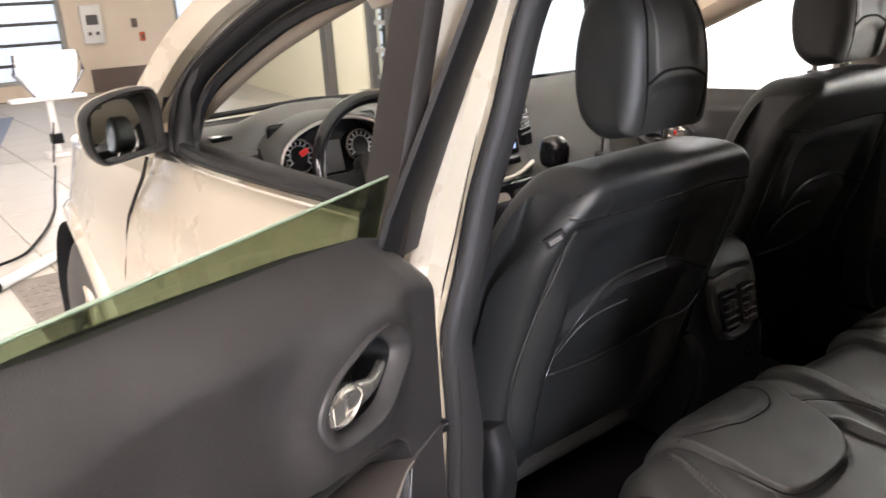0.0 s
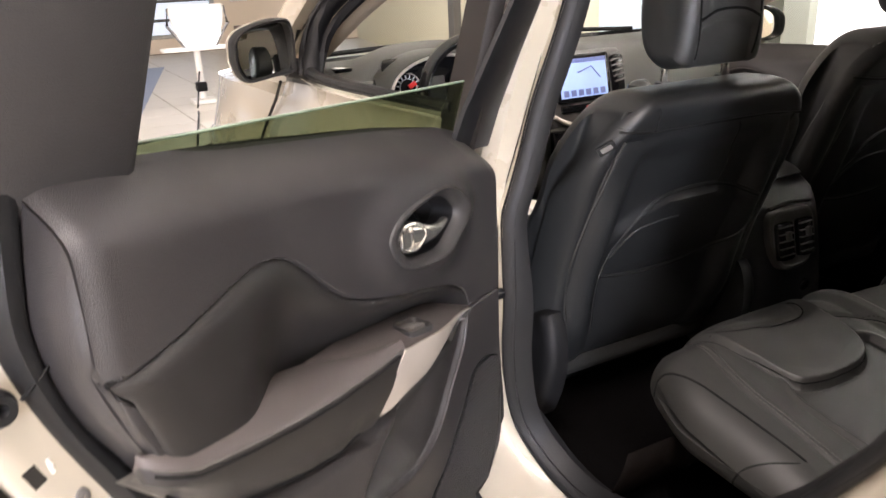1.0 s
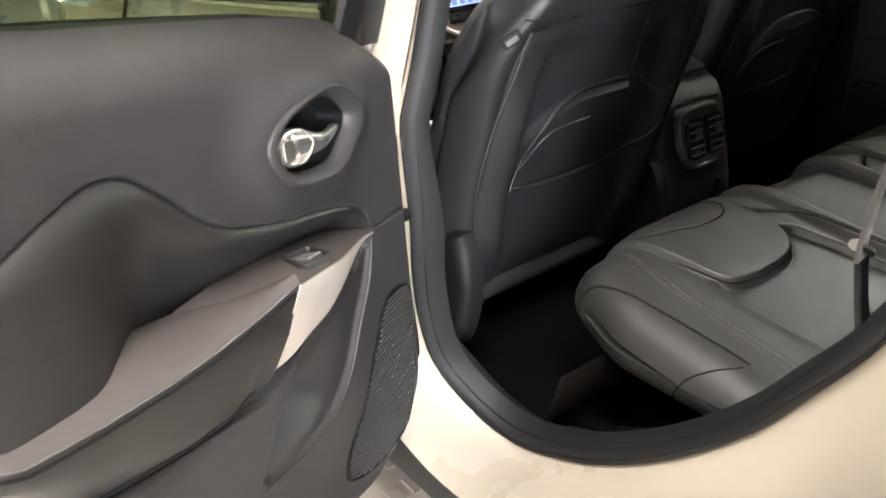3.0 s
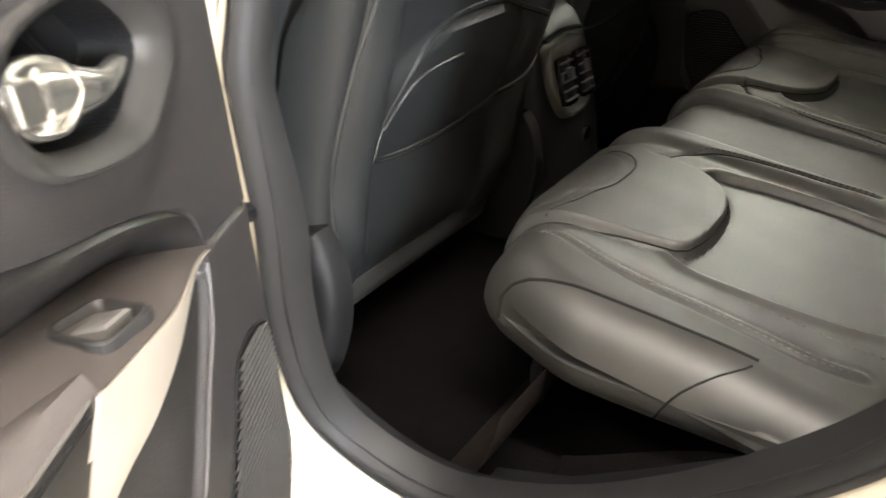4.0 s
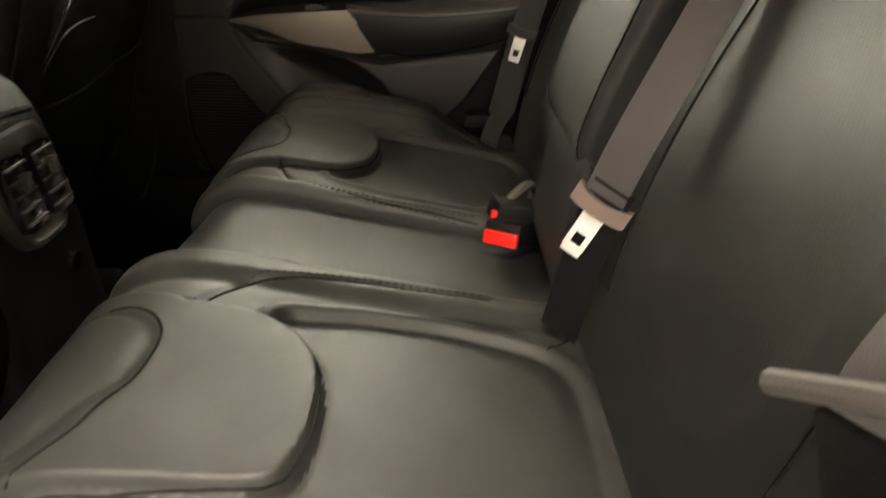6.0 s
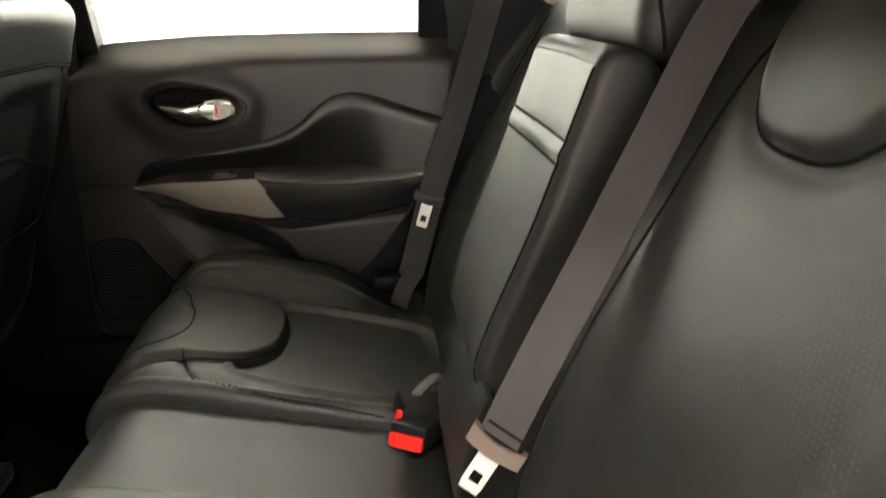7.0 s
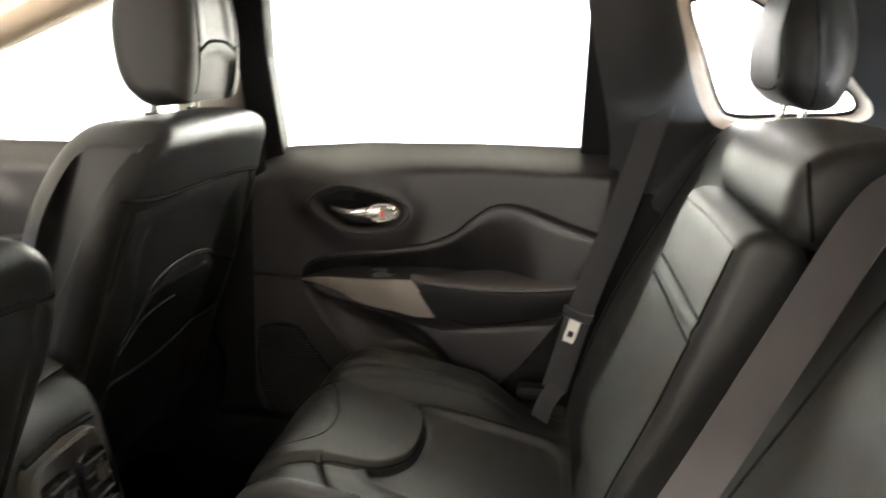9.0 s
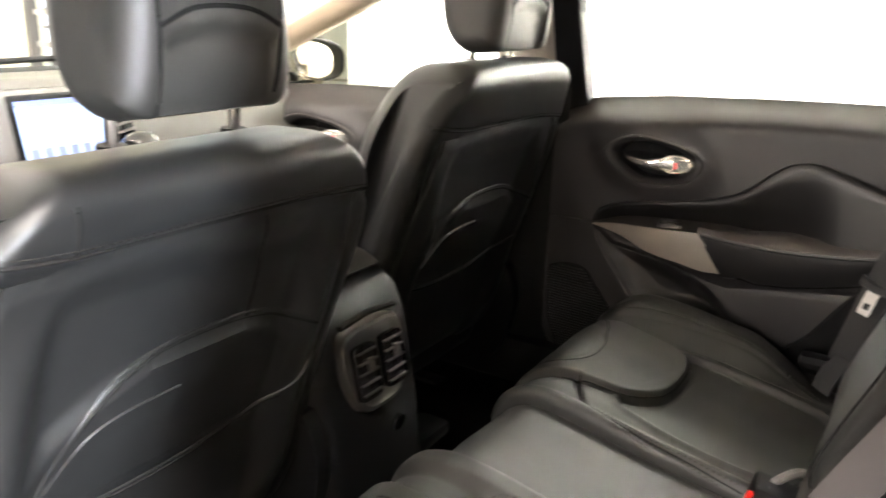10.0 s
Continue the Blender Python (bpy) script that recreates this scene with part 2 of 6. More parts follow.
def strap(pts, width, across, thick=0.0025):
    """A flat band along points; across: the direction of its width."""
    p = np.array(pts, float)
    a = np.array(across, float)
    if a.ndim == 1:
        a = np.repeat(a[None], len(p), 0)
    a /= np.linalg.norm(a, axis=1)[:, None]
    d = np.gradient(p, axis=0)
    nrm = np.cross(d, a)
    nrm /= np.linalg.norm(nrm, axis=1)[:, None]
    h, t = a * width / 2, nrm * thick / 2
    ring = np.stack([p - h + t, p - h * 0.97 + t * 1.3, p + h * 0.97 + t * 1.3, p + h + t, p + h - t, p - h - t], 1)
    return grid(ring, False, True, True)


def pillow(profile, x0, x1, r0=0.05, r1=0.05, nx=40, ns=90, relief=None, wide=None, smooth_ends=7, warp=None, push=None):
    """An upholstered body: a closed profile (y, z) swept along x, its ends rounded. wide(z): the width's factor at a height."""
    q = spline(profile, ns, True)
    d = np.roll(q, -1, 0) - np.roll(q, 1, 0)
    nrm = np.stack([d[:, 1], -d[:, 0]], 1)
    nrm /= np.linalg.norm(nrm, axis=1)[:, None]
    ctr = q.mean(0)
    if np.mean(np.sum(nrm * (q - ctr), 1)) < 0:
        nrm = -nrm
    ends = [r * (1 - math.cos(a)) for r in (1,) for a in np.linspace(0, math.pi / 2, smooth_ends)]
    xs = np.unique(np.round(np.r_[x0 + r0 * np.array(ends), np.linspace(x0 + r0, x1 - r1, nx), x1 - r1 * np.array(ends)], 5))
    P = np.zeros((len(xs), ns, 3))
    for i, x in enumerate(xs):
        inset = 0.0
        if x < x0 + r0:
            inset = r0 - math.sqrt(max(0, r0 * r0 - (x0 + r0 - x) ** 2))
        elif x > x1 - r1:
            inset = r1 - math.sqrt(max(0, r1 * r1 - (x - x1 + r1) ** 2))
        P[i, :, 0] = x
        P[i, :, 1:] = q - nrm * inset
    if relief is not None:
        h = relief(P[..., 0], P[..., 1], P[..., 2], np.broadcast_to(nrm[None], (len(xs), ns, 2)))
        P[..., 1] += h * nrm[None, :, 0]
        P[..., 2] += h * nrm[None, :, 1]
    if wide is not None:
        c = (x0 + x1) / 2
        P[..., 0] = c + (P[..., 0] - c) * wide(P[..., 2])
    if push is not None:
        P[..., 1] += push(P[..., 0], P[..., 1], P[..., 2])
    if warp is not None:
        P[..., 0] += warp(P[..., 0], P[..., 1], P[..., 2])
    return grid(P, False, True, True)


def sdist(X, Y, poly):
    """Signed distance to a closed outline, negative inside."""
    p = np.array(poly, float)
    d = np.full(X.shape, 9.0)
    inside = np.zeros(X.shape, bool)
    for a, b in zip(p, np.roll(p, -1, 0)):
        e = b - a
        t = np.clip(((X - a[0]) * e[0] + (Y - a[1]) * e[1]) / (e @ e + 1e-12), 0, 1)
        d = np.minimum(d, np.hypot(X - a[0] - t * e[0], Y - a[1] - t * e[1]))
        if a[1] != b[1]:
            hit = ((a[1] > Y) != (b[1] > Y)) & (X < (b[0] - a[0]) * (Y - a[1]) / (b[1] - a[1]) + a[0])
            inside ^= hit
    return np.where(inside, -d, d)


def ldist(X, Y, line):
    """Distance to an open line."""
    p = np.array(line, float)
    d = np.full(X.shape, 9.0)
    for a, b in zip(p[:-1], p[1:]):
        e = b - a
        t = np.clip(((X - a[0]) * e[0] + (Y - a[1]) * e[1]) / (e @ e + 1e-12), 0, 1)
        d = np.minimum(d, np.hypot(X - a[0] - t * e[0], Y - a[1] - t * e[1]))
    return d


def step(v, a, b):
    t = np.clip((v - a) / (b - a), 0, 1)
    return t * t * (3 - 2 * t)


def drape(ob, pts, way, lift=0.0):
    """The points carried along way onto a thing's surface."""
    tree = bvhtree.BVHTree.FromPolygons([v.co for v in ob.data.vertices], [p.vertices for p in ob.data.polygons])
    w = Vector(way).normalized()
    out = []
    for q in pts:
        got = tree.ray_cast(Vector(q) - w * 0.5, w)
        if got[0] is not None:
            out.append(got[0] - w * lift)
    return np.array(out)


def zone(ob, outline, axes, material, facing):
    """Gives the faces of ob inside an outline (in two of the axes) another material."""
    me = ob.data
    me.materials.append(material)
    c = np.zeros(len(me.polygons) * 3)
    n = np.zeros(len(me.polygons) * 3)
    me.polygons.foreach_get("center", c)
    me.polygons.foreach_get("normal", n)
    c, n = c.reshape(-1, 3), n.reshape(-1, 3)
    inside = (sdist(c[:, axes[0]], c[:, axes[1]], outline) < -0.003) & (n @ np.array(facing, float) > 0.2)
    me.polygons.foreach_set("material_index", inside.astype(np.int32))


def seam(ob, pts, way, n=50, r=0.0016, material=None, name="seam"):
    line = drape(ob, spline(pts, n), way, 0.0002)
    if len(line) > 3:
        return part(name, tube(line, r, 6), material or SEAM, ob)


def stitches(ob, pts, way, gap=0.008, name="stitching", width=0.0008, material=None):
    line = spline(pts, 400)
    length = np.sum(np.linalg.norm(np.diff(line, axis=0), axis=1))
    k = int(length / gap)
    line = drape(ob, spline(pts, 2 * k), way, 0.0012)
    bms = [tube(line[i:i + 2], width, 4) for i in range(0, len(line) - 1, 2)]
    return part(name, join(*bms), material or STITCH, ob)

# ---- garage ----
X0, X1, Y0, Y1, ZC = ROOM
structure("floor", box(X0 - 0.2, Y0 - 0.2, GZ - 0.3, X1 + 0.2, Y1 + 0.2, GZ - 0.006), GROUT, "pale beige tiled garage floor")
structure("ceiling", box(X0 - 0.2, Y0 - 0.2, ZC, X1 + 0.2, Y1 + 0.2, ZC + 0.2), WHITEWALL)
structure("wall_south", box(X0 - 0.2, Y0 - 0.2, GZ, X1 + 0.2, Y0, ZC), WALL)
structure("wall_east", box(X1, Y0, GZ, X1 + 0.2, Y1, ZC), YELLOWWALL)
structure("wall_west", box(X0 - 0.2, Y0, GZ, X0, Y1, ZC), WALL)
structure("wall_white_partition", box(3.2, Y0, GZ, 3.4, 3.2, ZC), WHITEWALL)
structure("partition_post", box(3.12, 3.2, GZ, 3.46, 3.40, ZC), POSTPAINT)

# the far wall, with its glazed openings
WIN = [(-6.0, 2.15, 0.35, 2.9), (4.15, 5.3, 0.3, 2.9), (7.9, 9.8, 0.1, 2.9)]
edges = [X0] + [v for w in WIN for v in w[:2]] + [X1]
bms = [box(edges[i], Y1, GZ, edges[i + 1], Y1 + 0.25, ZC) for i in range(0, len(edges), 2)]
for a, b, z0, z1 in WIN:
    bms += [box(a, Y1, GZ, b, Y1 + 0.25, z0), box(a, Y1, z1, b, Y1 + 0.25, ZC)]
structure("wall_north", join(*bms), WALL, "cream far wall with glazed openings")
structure("baseboard", box(2.45, Y1 - 0.03, GZ, 4.1, Y1 - 0.004, 0.5), BROWNBASE)
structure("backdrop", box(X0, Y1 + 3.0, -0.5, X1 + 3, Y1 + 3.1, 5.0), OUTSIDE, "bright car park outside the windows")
for k, (a, b, z0, z1) in enumerate(WIN):
    w = tagged(new("window_%d" % (k + 1)), "glazed opening with grey slats and bright daylight behind", "window", kind="structure")
    for xa, xb in ((a, a + 0.08), (b - 0.08, b)):
        part("window_frame", box(xa, Y1 + 0.05, z0, xb, Y1 + 0.15, z1, 0.01), GREYPOST, w, smooth=False)
    for za in (z0, z1 - 0.07):
        part("window_frame", box(a + 0.08, Y1 + 0.05, za, b - 0.08, Y1 + 0.15, za + 0.07, 0.01), GREYPOST, w, smooth=False)
    z = z0 + 0.3
    while z < z1 - 0.1 and k != 1:
        part("slat", box(a + 0.08, Y1 + 0.07, z, b - 0.08, Y1 + 0.12, z + 0.055, 0.008), GREYPL if k == 0 else GREYPOST, w, smooth=False)
        z += 0.34
    if k == 0:
        for xa in (-4.0, -1.9, 0.2):
            part("mullion", box(xa, Y1 + 0.03, z0, xa + 0.05, Y1 + 0.07, z1, 0.005), GREYPOST, w, smooth=False)
    if k == 2:
        for xa in (8.9,):
            part("mullion", box(xa, Y1 + 0.03, z0, xa + 0.09, Y1 + 0.07, z1, 0.005), GREYPOST, w, smooth=False)
tagged(part("wall_column", box(7.35, Y1 - 0.12, GZ, 7.62, Y1 - 0.004, ZC, 0.01), GREYPL, smooth=False), "dark grey wall column beside the window", "column", kind="structure")

# the pale yellow side wall, running in towards the camera, with a column and a glazed opening
SA, SB = np.array((5.0, 15.36)), np.array((3.15, 5.6))
SD = (SB - SA) / np.linalg.norm(SB - SA)
SN = np.array((-SD[1], SD[0]))
SN = SN if SN[0] > 0 else -SN


def along_side(d0, d1, z0, z1, w0=0.0, w1=0.2):
    """A block of the side wall between two distances from its far end."""
    bm = bmesh.new()
    vs = [bm.verts.new((*(SA + SD * d + SN * w), z)) for z in (z0, z1) for d, w in ((d0, w0), (d1, w0), (d1, w1), (d0, w1))]
    for q in ((0, 1, 2, 3), (4, 5, 6, 7), (0, 1, 5, 4), (1, 2, 6, 5), (2, 3, 7, 6), (3, 0, 4, 7)):
        bm.faces.new([vs[i] for i in q])
    return bm


structure("wall_side", join(along_side(0.0, 7.7, GZ, ZC), along_side(7.7, 8.9, GZ, 0.3), along_side(7.7, 8.9, 2.9, ZC), along_side(8.9, 9.93, GZ, ZC)), YELLOWWALL, "pale yellow side wall with a glazed opening")
tagged(part("side_column", along_side(6.42, 6.66, GZ, ZC, -0.10, -0.004), GREYPL, smooth=False), "dark grey column against the yellow wall", "column", kind="structure")
w = tagged(new("window_4"), "glazed opening with dark frame and bright car park behind", "window", kind="structure")
for d0, d1 in ((7.7, 7.78), (8.26, 8.33), (8.82, 8.9)):
    part("window_frame", along_side(d0, d1, 0.3, 2.9, 0.03, 0.13), GREYPL, w, smooth=False)
for z in np.arange(0.55, 2.85, 0.30):
    part("slat", along_side(7.78, 8.82, z, z + 0.05, 0.10, 0.128), GREYPOST, w, smooth=False)
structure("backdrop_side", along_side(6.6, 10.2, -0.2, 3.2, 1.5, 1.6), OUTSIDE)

# wall boxes
cb = thing("control_box", "white wall control box with dark display and buttons", "control box")
part("housing", box(2.42, Y1 - 0.12, 0.95, 2.78, Y1 - 0.004, 1.62, 0.03), WHITEPL, cb)
part("display", box(2.5, Y1 - 0.13, 1.28, 2.7, Y1 - 0.122, 1.45), GREYPL, cb, smooth=False)
for bx in (2.53, 2.66):
    part("button", box(bx - 0.03, Y1 - 0.135, 1.1, bx + 0.03, Y1 - 0.122, 1.16, 0.008), GREYPL, cb)
for px, pz, pm in ((3.36, 1.27, BROWNPL), (3.47, 1.02, ORANGE)):
    sw = thing("wall_switch", "small brown push switch on the cream wall", "switch")
    part("plate", box(px - 0.05, Y1 - 0.04, pz - 0.08, px + 0.05, Y1 - 0.004, pz + 0.08, 0.01), pm, sw)
    part("button", box(px - 0.025, Y1 - 0.055, pz - 0.03, px + 0.025, Y1 - 0.041, pz + 0.03, 0.006), BROWNPL, sw)

# work lamp on a stand
wl = thing("work_lamp", "white work lamp glowing on a slim white stand", "lamp")
LX, LY = 0.33, 8.6
part("pole", tube([(LX, LY, GZ + 0.05), (LX, LY, 0.72)], 0.035, 12), WHITEPL, wl)
part("base", moved(box(-0.13, -0.13, 0, 0.13, 0.13, 0.05, 0.02), Matrix.Translation((LX, LY, GZ))), WHITEPL, wl)
part("clamp", box(LX - 0.06, LY - 0.07, 0.22, LX + 0.05, LY + 0.05, 0.32, 0.015), PLASTIC, wl, "black clamp on the pole")
part("tray", box(LX - 0.36, LY - 0.12, 0.655, LX + 0.34, LY + 0.12, 0.69, 0.012), WHITEPL, wl)
HX = LX + 0.05
part("hood", grid(np.array([[(HX + r * 1.1 * math.cos(a), LY + 0.3 * r * math.sin(a), z) for a in np.linspace(0, 2 * math.pi, 28, endpoint=False)]
                            for r, z in ((0.16, 0.70), (0.21, 0.80), (0.25, 0.95), (0.27, 1.08), (0.25, 1.12))]), False, True, True), WHITEPL, wl)
part("bulb", box(HX - 0.20, LY - 0.14, 0.80, HX + 0.20, LY - 0.09, 1.04, 0.02), LAMPGLOW, wl, "glowing white light")
for sx in (-1, 1):
    part("yoke", tube([(HX + sx * 0.16, LY, 0.69), (HX + sx * 0.32, LY, 0.92), (HX + sx * 0.29, LY, 1.10)], 0.018, 8), GREYPL, wl)

# painted line, tread mat, hose, lance
structure("floor_line", grid(np.array([[(-0.95, 7.2, GZ + 0.003), (-0.62, 7.2, GZ + 0.003)], [(0.38, 12.9, GZ + 0.003), (0.66, 12.9, GZ + 0.003)]])), BLUEPAINT, "worn blue line painted on the floor")
fm = thing("floor_mat", "worn grey-brown tread mat on the floor beside the car", "mat")
part("sheet", box(-0.86, 0.2, GZ - 0.001, 0.6, 4.5, GZ + 0.008, 0.003), MATRUB, fm)
bms = []
for i in range(41):
    for j in range(12):
        bms.append(box(-0.84 + 0.05 * j, 0.3 + 0.1 * i, GZ + 0.007, -0.81 + 0.05 * j, 0.35 + 0.1 * i, GZ + 0.012))
tagged(part("tread", join(*bms), MATRUB, fm, smooth=False), kind="stuff")
hose = thing("hose", "thin black hose lying in a curve on the floor", "hose")
part("hose_body", tube(spline([(0.31, 8.52, GZ + 0.35), (0.20, 8.3, GZ + 0.01), (0.11, 7.84, GZ + 0.01), (-0.10, 6.9, GZ + 0.01), (-0.31, 5.97, GZ + 0.01), (-0.56, 5.26, GZ + 0.01), (-0.80, 4.91, GZ + 0.01), (-1.5, 4.7, GZ + 0.01)], 70), 0.009, 8), RUBBER, hose)
part("hose_end", tube(spline([(-1.5, 4.7, GZ + 0.01), (-1.9, 4.62, GZ + 0.01), (-2.6, 4.75, GZ + 0.01)], 30), 0.009, 8), ORANGE, hose, "orange hose end")
lance = thing("spray_lance", "white spray lance lying on the floor", "lance")
part("shaft", tube([(-0.92, 4.4, GZ + 0.03), (-0.35, 4.95, GZ + 0.03)], 0.03, 10), WHITEPL, lance)
part("tip", tube([(-0.98, 4.34, GZ + 0.03), (-0.92, 4.4, GZ + 0.03)], 0.034, 10), PLASTIC, lance)

# ---- car body ----


def side_x(z, k=0.35, base=0.80):
    return base - k * max(0.0, z - 1.0)


car = thing("car", "pearl white estate car with one rear door open", "car")

# the rear door opening: one loop (y, z)
APER = [(0.735, 0.87), (0.748, 0.753), (0.73, 0.642), (0.665, 0.589), (0.562, 0.574), (0.418, 0.615), (0.325, 0.663), (0.237, 0.727), (0.165, 0.802),
        (0.121, 0.874), (0.084, 0.949), (0.056, 1.029), (0.037, 1.127), (0.05, 1.27), (0.10, 1.40), (0.20, 1.46), (0.45, 1.475), (0.66, 1.46), (0.715, 1.40), (0.722, 1.27), (0.732, 1.164), (0.728, 1.06)]


# the seal flange: its lower edge lies further in and lower (y, z, inset)
FLANGE = [(0.735, 0.87, 0), (0.750, 0.748, 0.004), (0.750, 0.622, 0.02), (0.712, 0.538, 0.05), (0.60, 0.505, 0.063), (0.488, 0.543, 0.063), (0.396, 0.592, 0.063), (0.30, 0.667, 0.063), (0.222, 0.746, 0.063),
          (0.172, 0.818, 0.06), (0.108, 0.915, 0.028), (0.06, 1.022, 0.006), (0.037, 1.127, 0)]


def flange_shift(loop):
    at, d = [], []
    for (y, z), (y1, z1, i) in zip(APER, FLANGE):
        at.append(int(np.argmin(np.hypot(loop[:, 0] - y, loop[:, 1] - z))))
        d.append((y1 - y, z1 - z, i))
    n = len(loop)
    at.append(at[-1] + 4)
    d.append((0, 0, 0))
    o = np.argsort(at)
    at, d = np.array(at)[o], np.array(d)[o]
    s = np.stack([np.interp(np.arange(n), at, d[:, k], period=n) for k in range(3)], 1)
    for _ in range(6):
        s = (np.roll(s, 1, 0) + 2 * s + np.roll(s, -1, 0)) / 4
    return s


def aperture(side):
    loop = spline(APER, 120, True)
    shift = flange_shift(loop)
    c = np.array((0.40, 1.02))
    d = np.roll(loop, -1, 0) - np.roll(loop, 1, 0)
    nrm = np.stack([d[:, 1], -d[:, 0]], 1)
    nrm /= np.linalg.norm(nrm, axis=1)[:, None]
    if np.mean(np.sum(nrm * (loop - c), 1)) < 0:
        nrm = -nrm
    xs = np.array([side_x(z) for z in loop[:, 1]])

    def ring(off, dx):
        k = 1 - min(1.0, max(0.0, off / 0.11))
        q = loop + nrm * off + shift[:, :2] * k
        return np.stack([side * (xs + dx - shift[:, 2] * k), q[:, 0], q[:, 1]], 1)
    return ring


ring = aperture(-1)
loop_ = spline(APER, 120, True)
wr = np.maximum(step(0.60 - loop_[:, 0], 0.0, 0.15) * step(1.40 - loop_[:, 1], 0.0, 0.1), step(0.75 - loop_[:, 1], 0.0, 0.12))[:, None]
jamb = [ring(*a) * (1 - wr) + ring(*b) * wr for a, b in zip([(0.006, 0.003), (0.008, 0.004), (0.012, 0.004), (0.03, 0.002), (0.036, 0.03), (0.06, 0.045), (0.064, 0.065), (0.066, 0.085), (0.075, 0.10)],
                                                            [(-0.004, -0.012), (0.0, -0.002), (0.018, 0.004), (0.036, 0.006), (0.052, 0.018), (0.074, 0.048), (0.094, 0.088), (0.108, 0.112), (0.115, 0.122)])]
under = (step(0.66 - loop_[:, 1], 0.0, 0.06) * step(loop_[:, 0], 0.40, 0.52))[:, None]
short = [(-0.004, -0.012), (0.0, -0.002), (0.014, 0.004), (0.026, 0.006), (0.034, 0.018), (0.042, 0.048), (0.050, 0.082), (0.058, 0.100), (0.066, 0.092)]
jamb = [a * (1 - under) + ring(*b) * under for a, b in zip(jamb, short)]
part("door_jamb", grid(np.array(jamb), False, True), PAINT, car, "pearl white painted door opening")
lw = step(1.0 - loop_[:, 1], 0.0, 0.18)[:, None]
strip = [ring(*a) * (1 - lw) + ring(*b) * lw for a, b in zip([(0.009, 0.003), (0.008, 0.008), (0.003, 0.011), (-0.004, 0.009), (-0.009, 0.002), (-0.015, -0.012), (-0.014, -0.024)],
                                                             [(0.004, 0.002), (0.003, 0.008), (-0.003, 0.010), (-0.010, 0.006), (-0.013, 0.000), (-0.021, -0.014), (-0.026, -0.034)])]
ws = part("weatherstrip", grid(np.array(strip), False, True), RUBBER, car, "black rubber seal round the door opening")
part("seal_lip", tube(ring(0.0075, 0.0105) * (1 - lw) + ring(-0.004, 0.011) * lw, 0.0016, 5, True), PLASTIC, ws)
part("seal_rib", tube(ring(-0.010, -0.003) * (1 - lw) + ring(-0.0155, -0.004) * lw, 0.0014, 5, True), PLASTIC, ws)
low = 0.18 + 0.22 * step(0.70 - spline(APER, 120, True)[:, 1], 0.0, 0.10)
lay = []
for o, dx in [(-0.012, -0.012), (-0.022, -0.03), (-0.03, -0.06), (-0.034, -0.10), (-0.024, -0.14)]:
    a, b = ring(0, 0), ring(o, dx)
    lay.append(a + (b - a) * low[:, None])
part("opening_trim", grid(np.array(lay), False, True), PLASTIC, car)

# outer skin behind the left rear door and round the wheel arch
ring = aperture(-1)
R = ring(0.115, 0.122)
sel = [i for i in range(len(R)) if R[i, 1] < 0.42 and R[i, 2] < 1.42]
rows = []
for i in sel:
    y, z = R[i, 1], R[i, 2]
    fan = []
    for s in np.linspace(0, 1, 10):
        yy = y - s * (0.75 + y * 0.2) if z > 0.72 else y - s * 0.12
        zz = z + s * (0.02 if z > 0.72 else -0.12)
        fan.append((-0.918 - 0.012 * math.sin(s * 2.2) + 0.42 * max(0, zz - 1.05), yy, zz))
    rows.append(fan)
part("rear_quarter_panel", grid(np.array(rows)), PAINT, car)
arch = spline([(-0.905, 0.235, 0.58), (-0.91, 0.165, 0.71), (-0.912, 0.105, 0.80), (-0.915, 0.045, 0.858), (-0.918, -0.02, 0.878), (-0.92, -0.04, 0.879)], 50)
part("wheel_arch_trim", tube(np.array(arch) + np.array((0, -0.014, 0.0)), 0.019, 8, flat=0.7, up=(1, 0, 0)), RUBBER, car, "black wheel arch moulding")
# sill below both doors
part("side_sill", grid(np.array([[(-0.80, y, 0.545), (-0.84, y, 0.54), (-0.865, y, 0.50), (-0.90, y, 0.48), (-0.905, y, 0.42), (-0.885, y, 0.39)] for y in np.linspace(0.78, 1.9, 12)])), PAINT, car)
# unseen skirt added to keep lamp light off the floor under the car
part("added_sill_skirt", grid(np.array([[(-0.885, y, 0.40), (-0.878, y, 0.33), (-0.86, y, 0.26), (-0.78, y, 0.25)] for y in np.linspace(0.97, 1.95, 10)])), PLASTIC, car, "black plastic skirt added below the sill to block light")
part("floor_pan", box(-0.78, -1.2, 0.27, 0.78, 2.3, 0.40, 0.02), PLASTIC, car)
part("door_striker", tube(spline([(-0.80, 0.012, 0.984), (-0.825, 0.016, 0.988), (-0.850, 0.029, 0.997), (-0.852, 0.018, 1.007), (-0.850, 0.006, 1.016), (-0.825, -0.002, 1.014), (-0.80, -0.004, 1.012)], 30), 0.0035, 8), CHROME, car, "bright steel door striker loop")

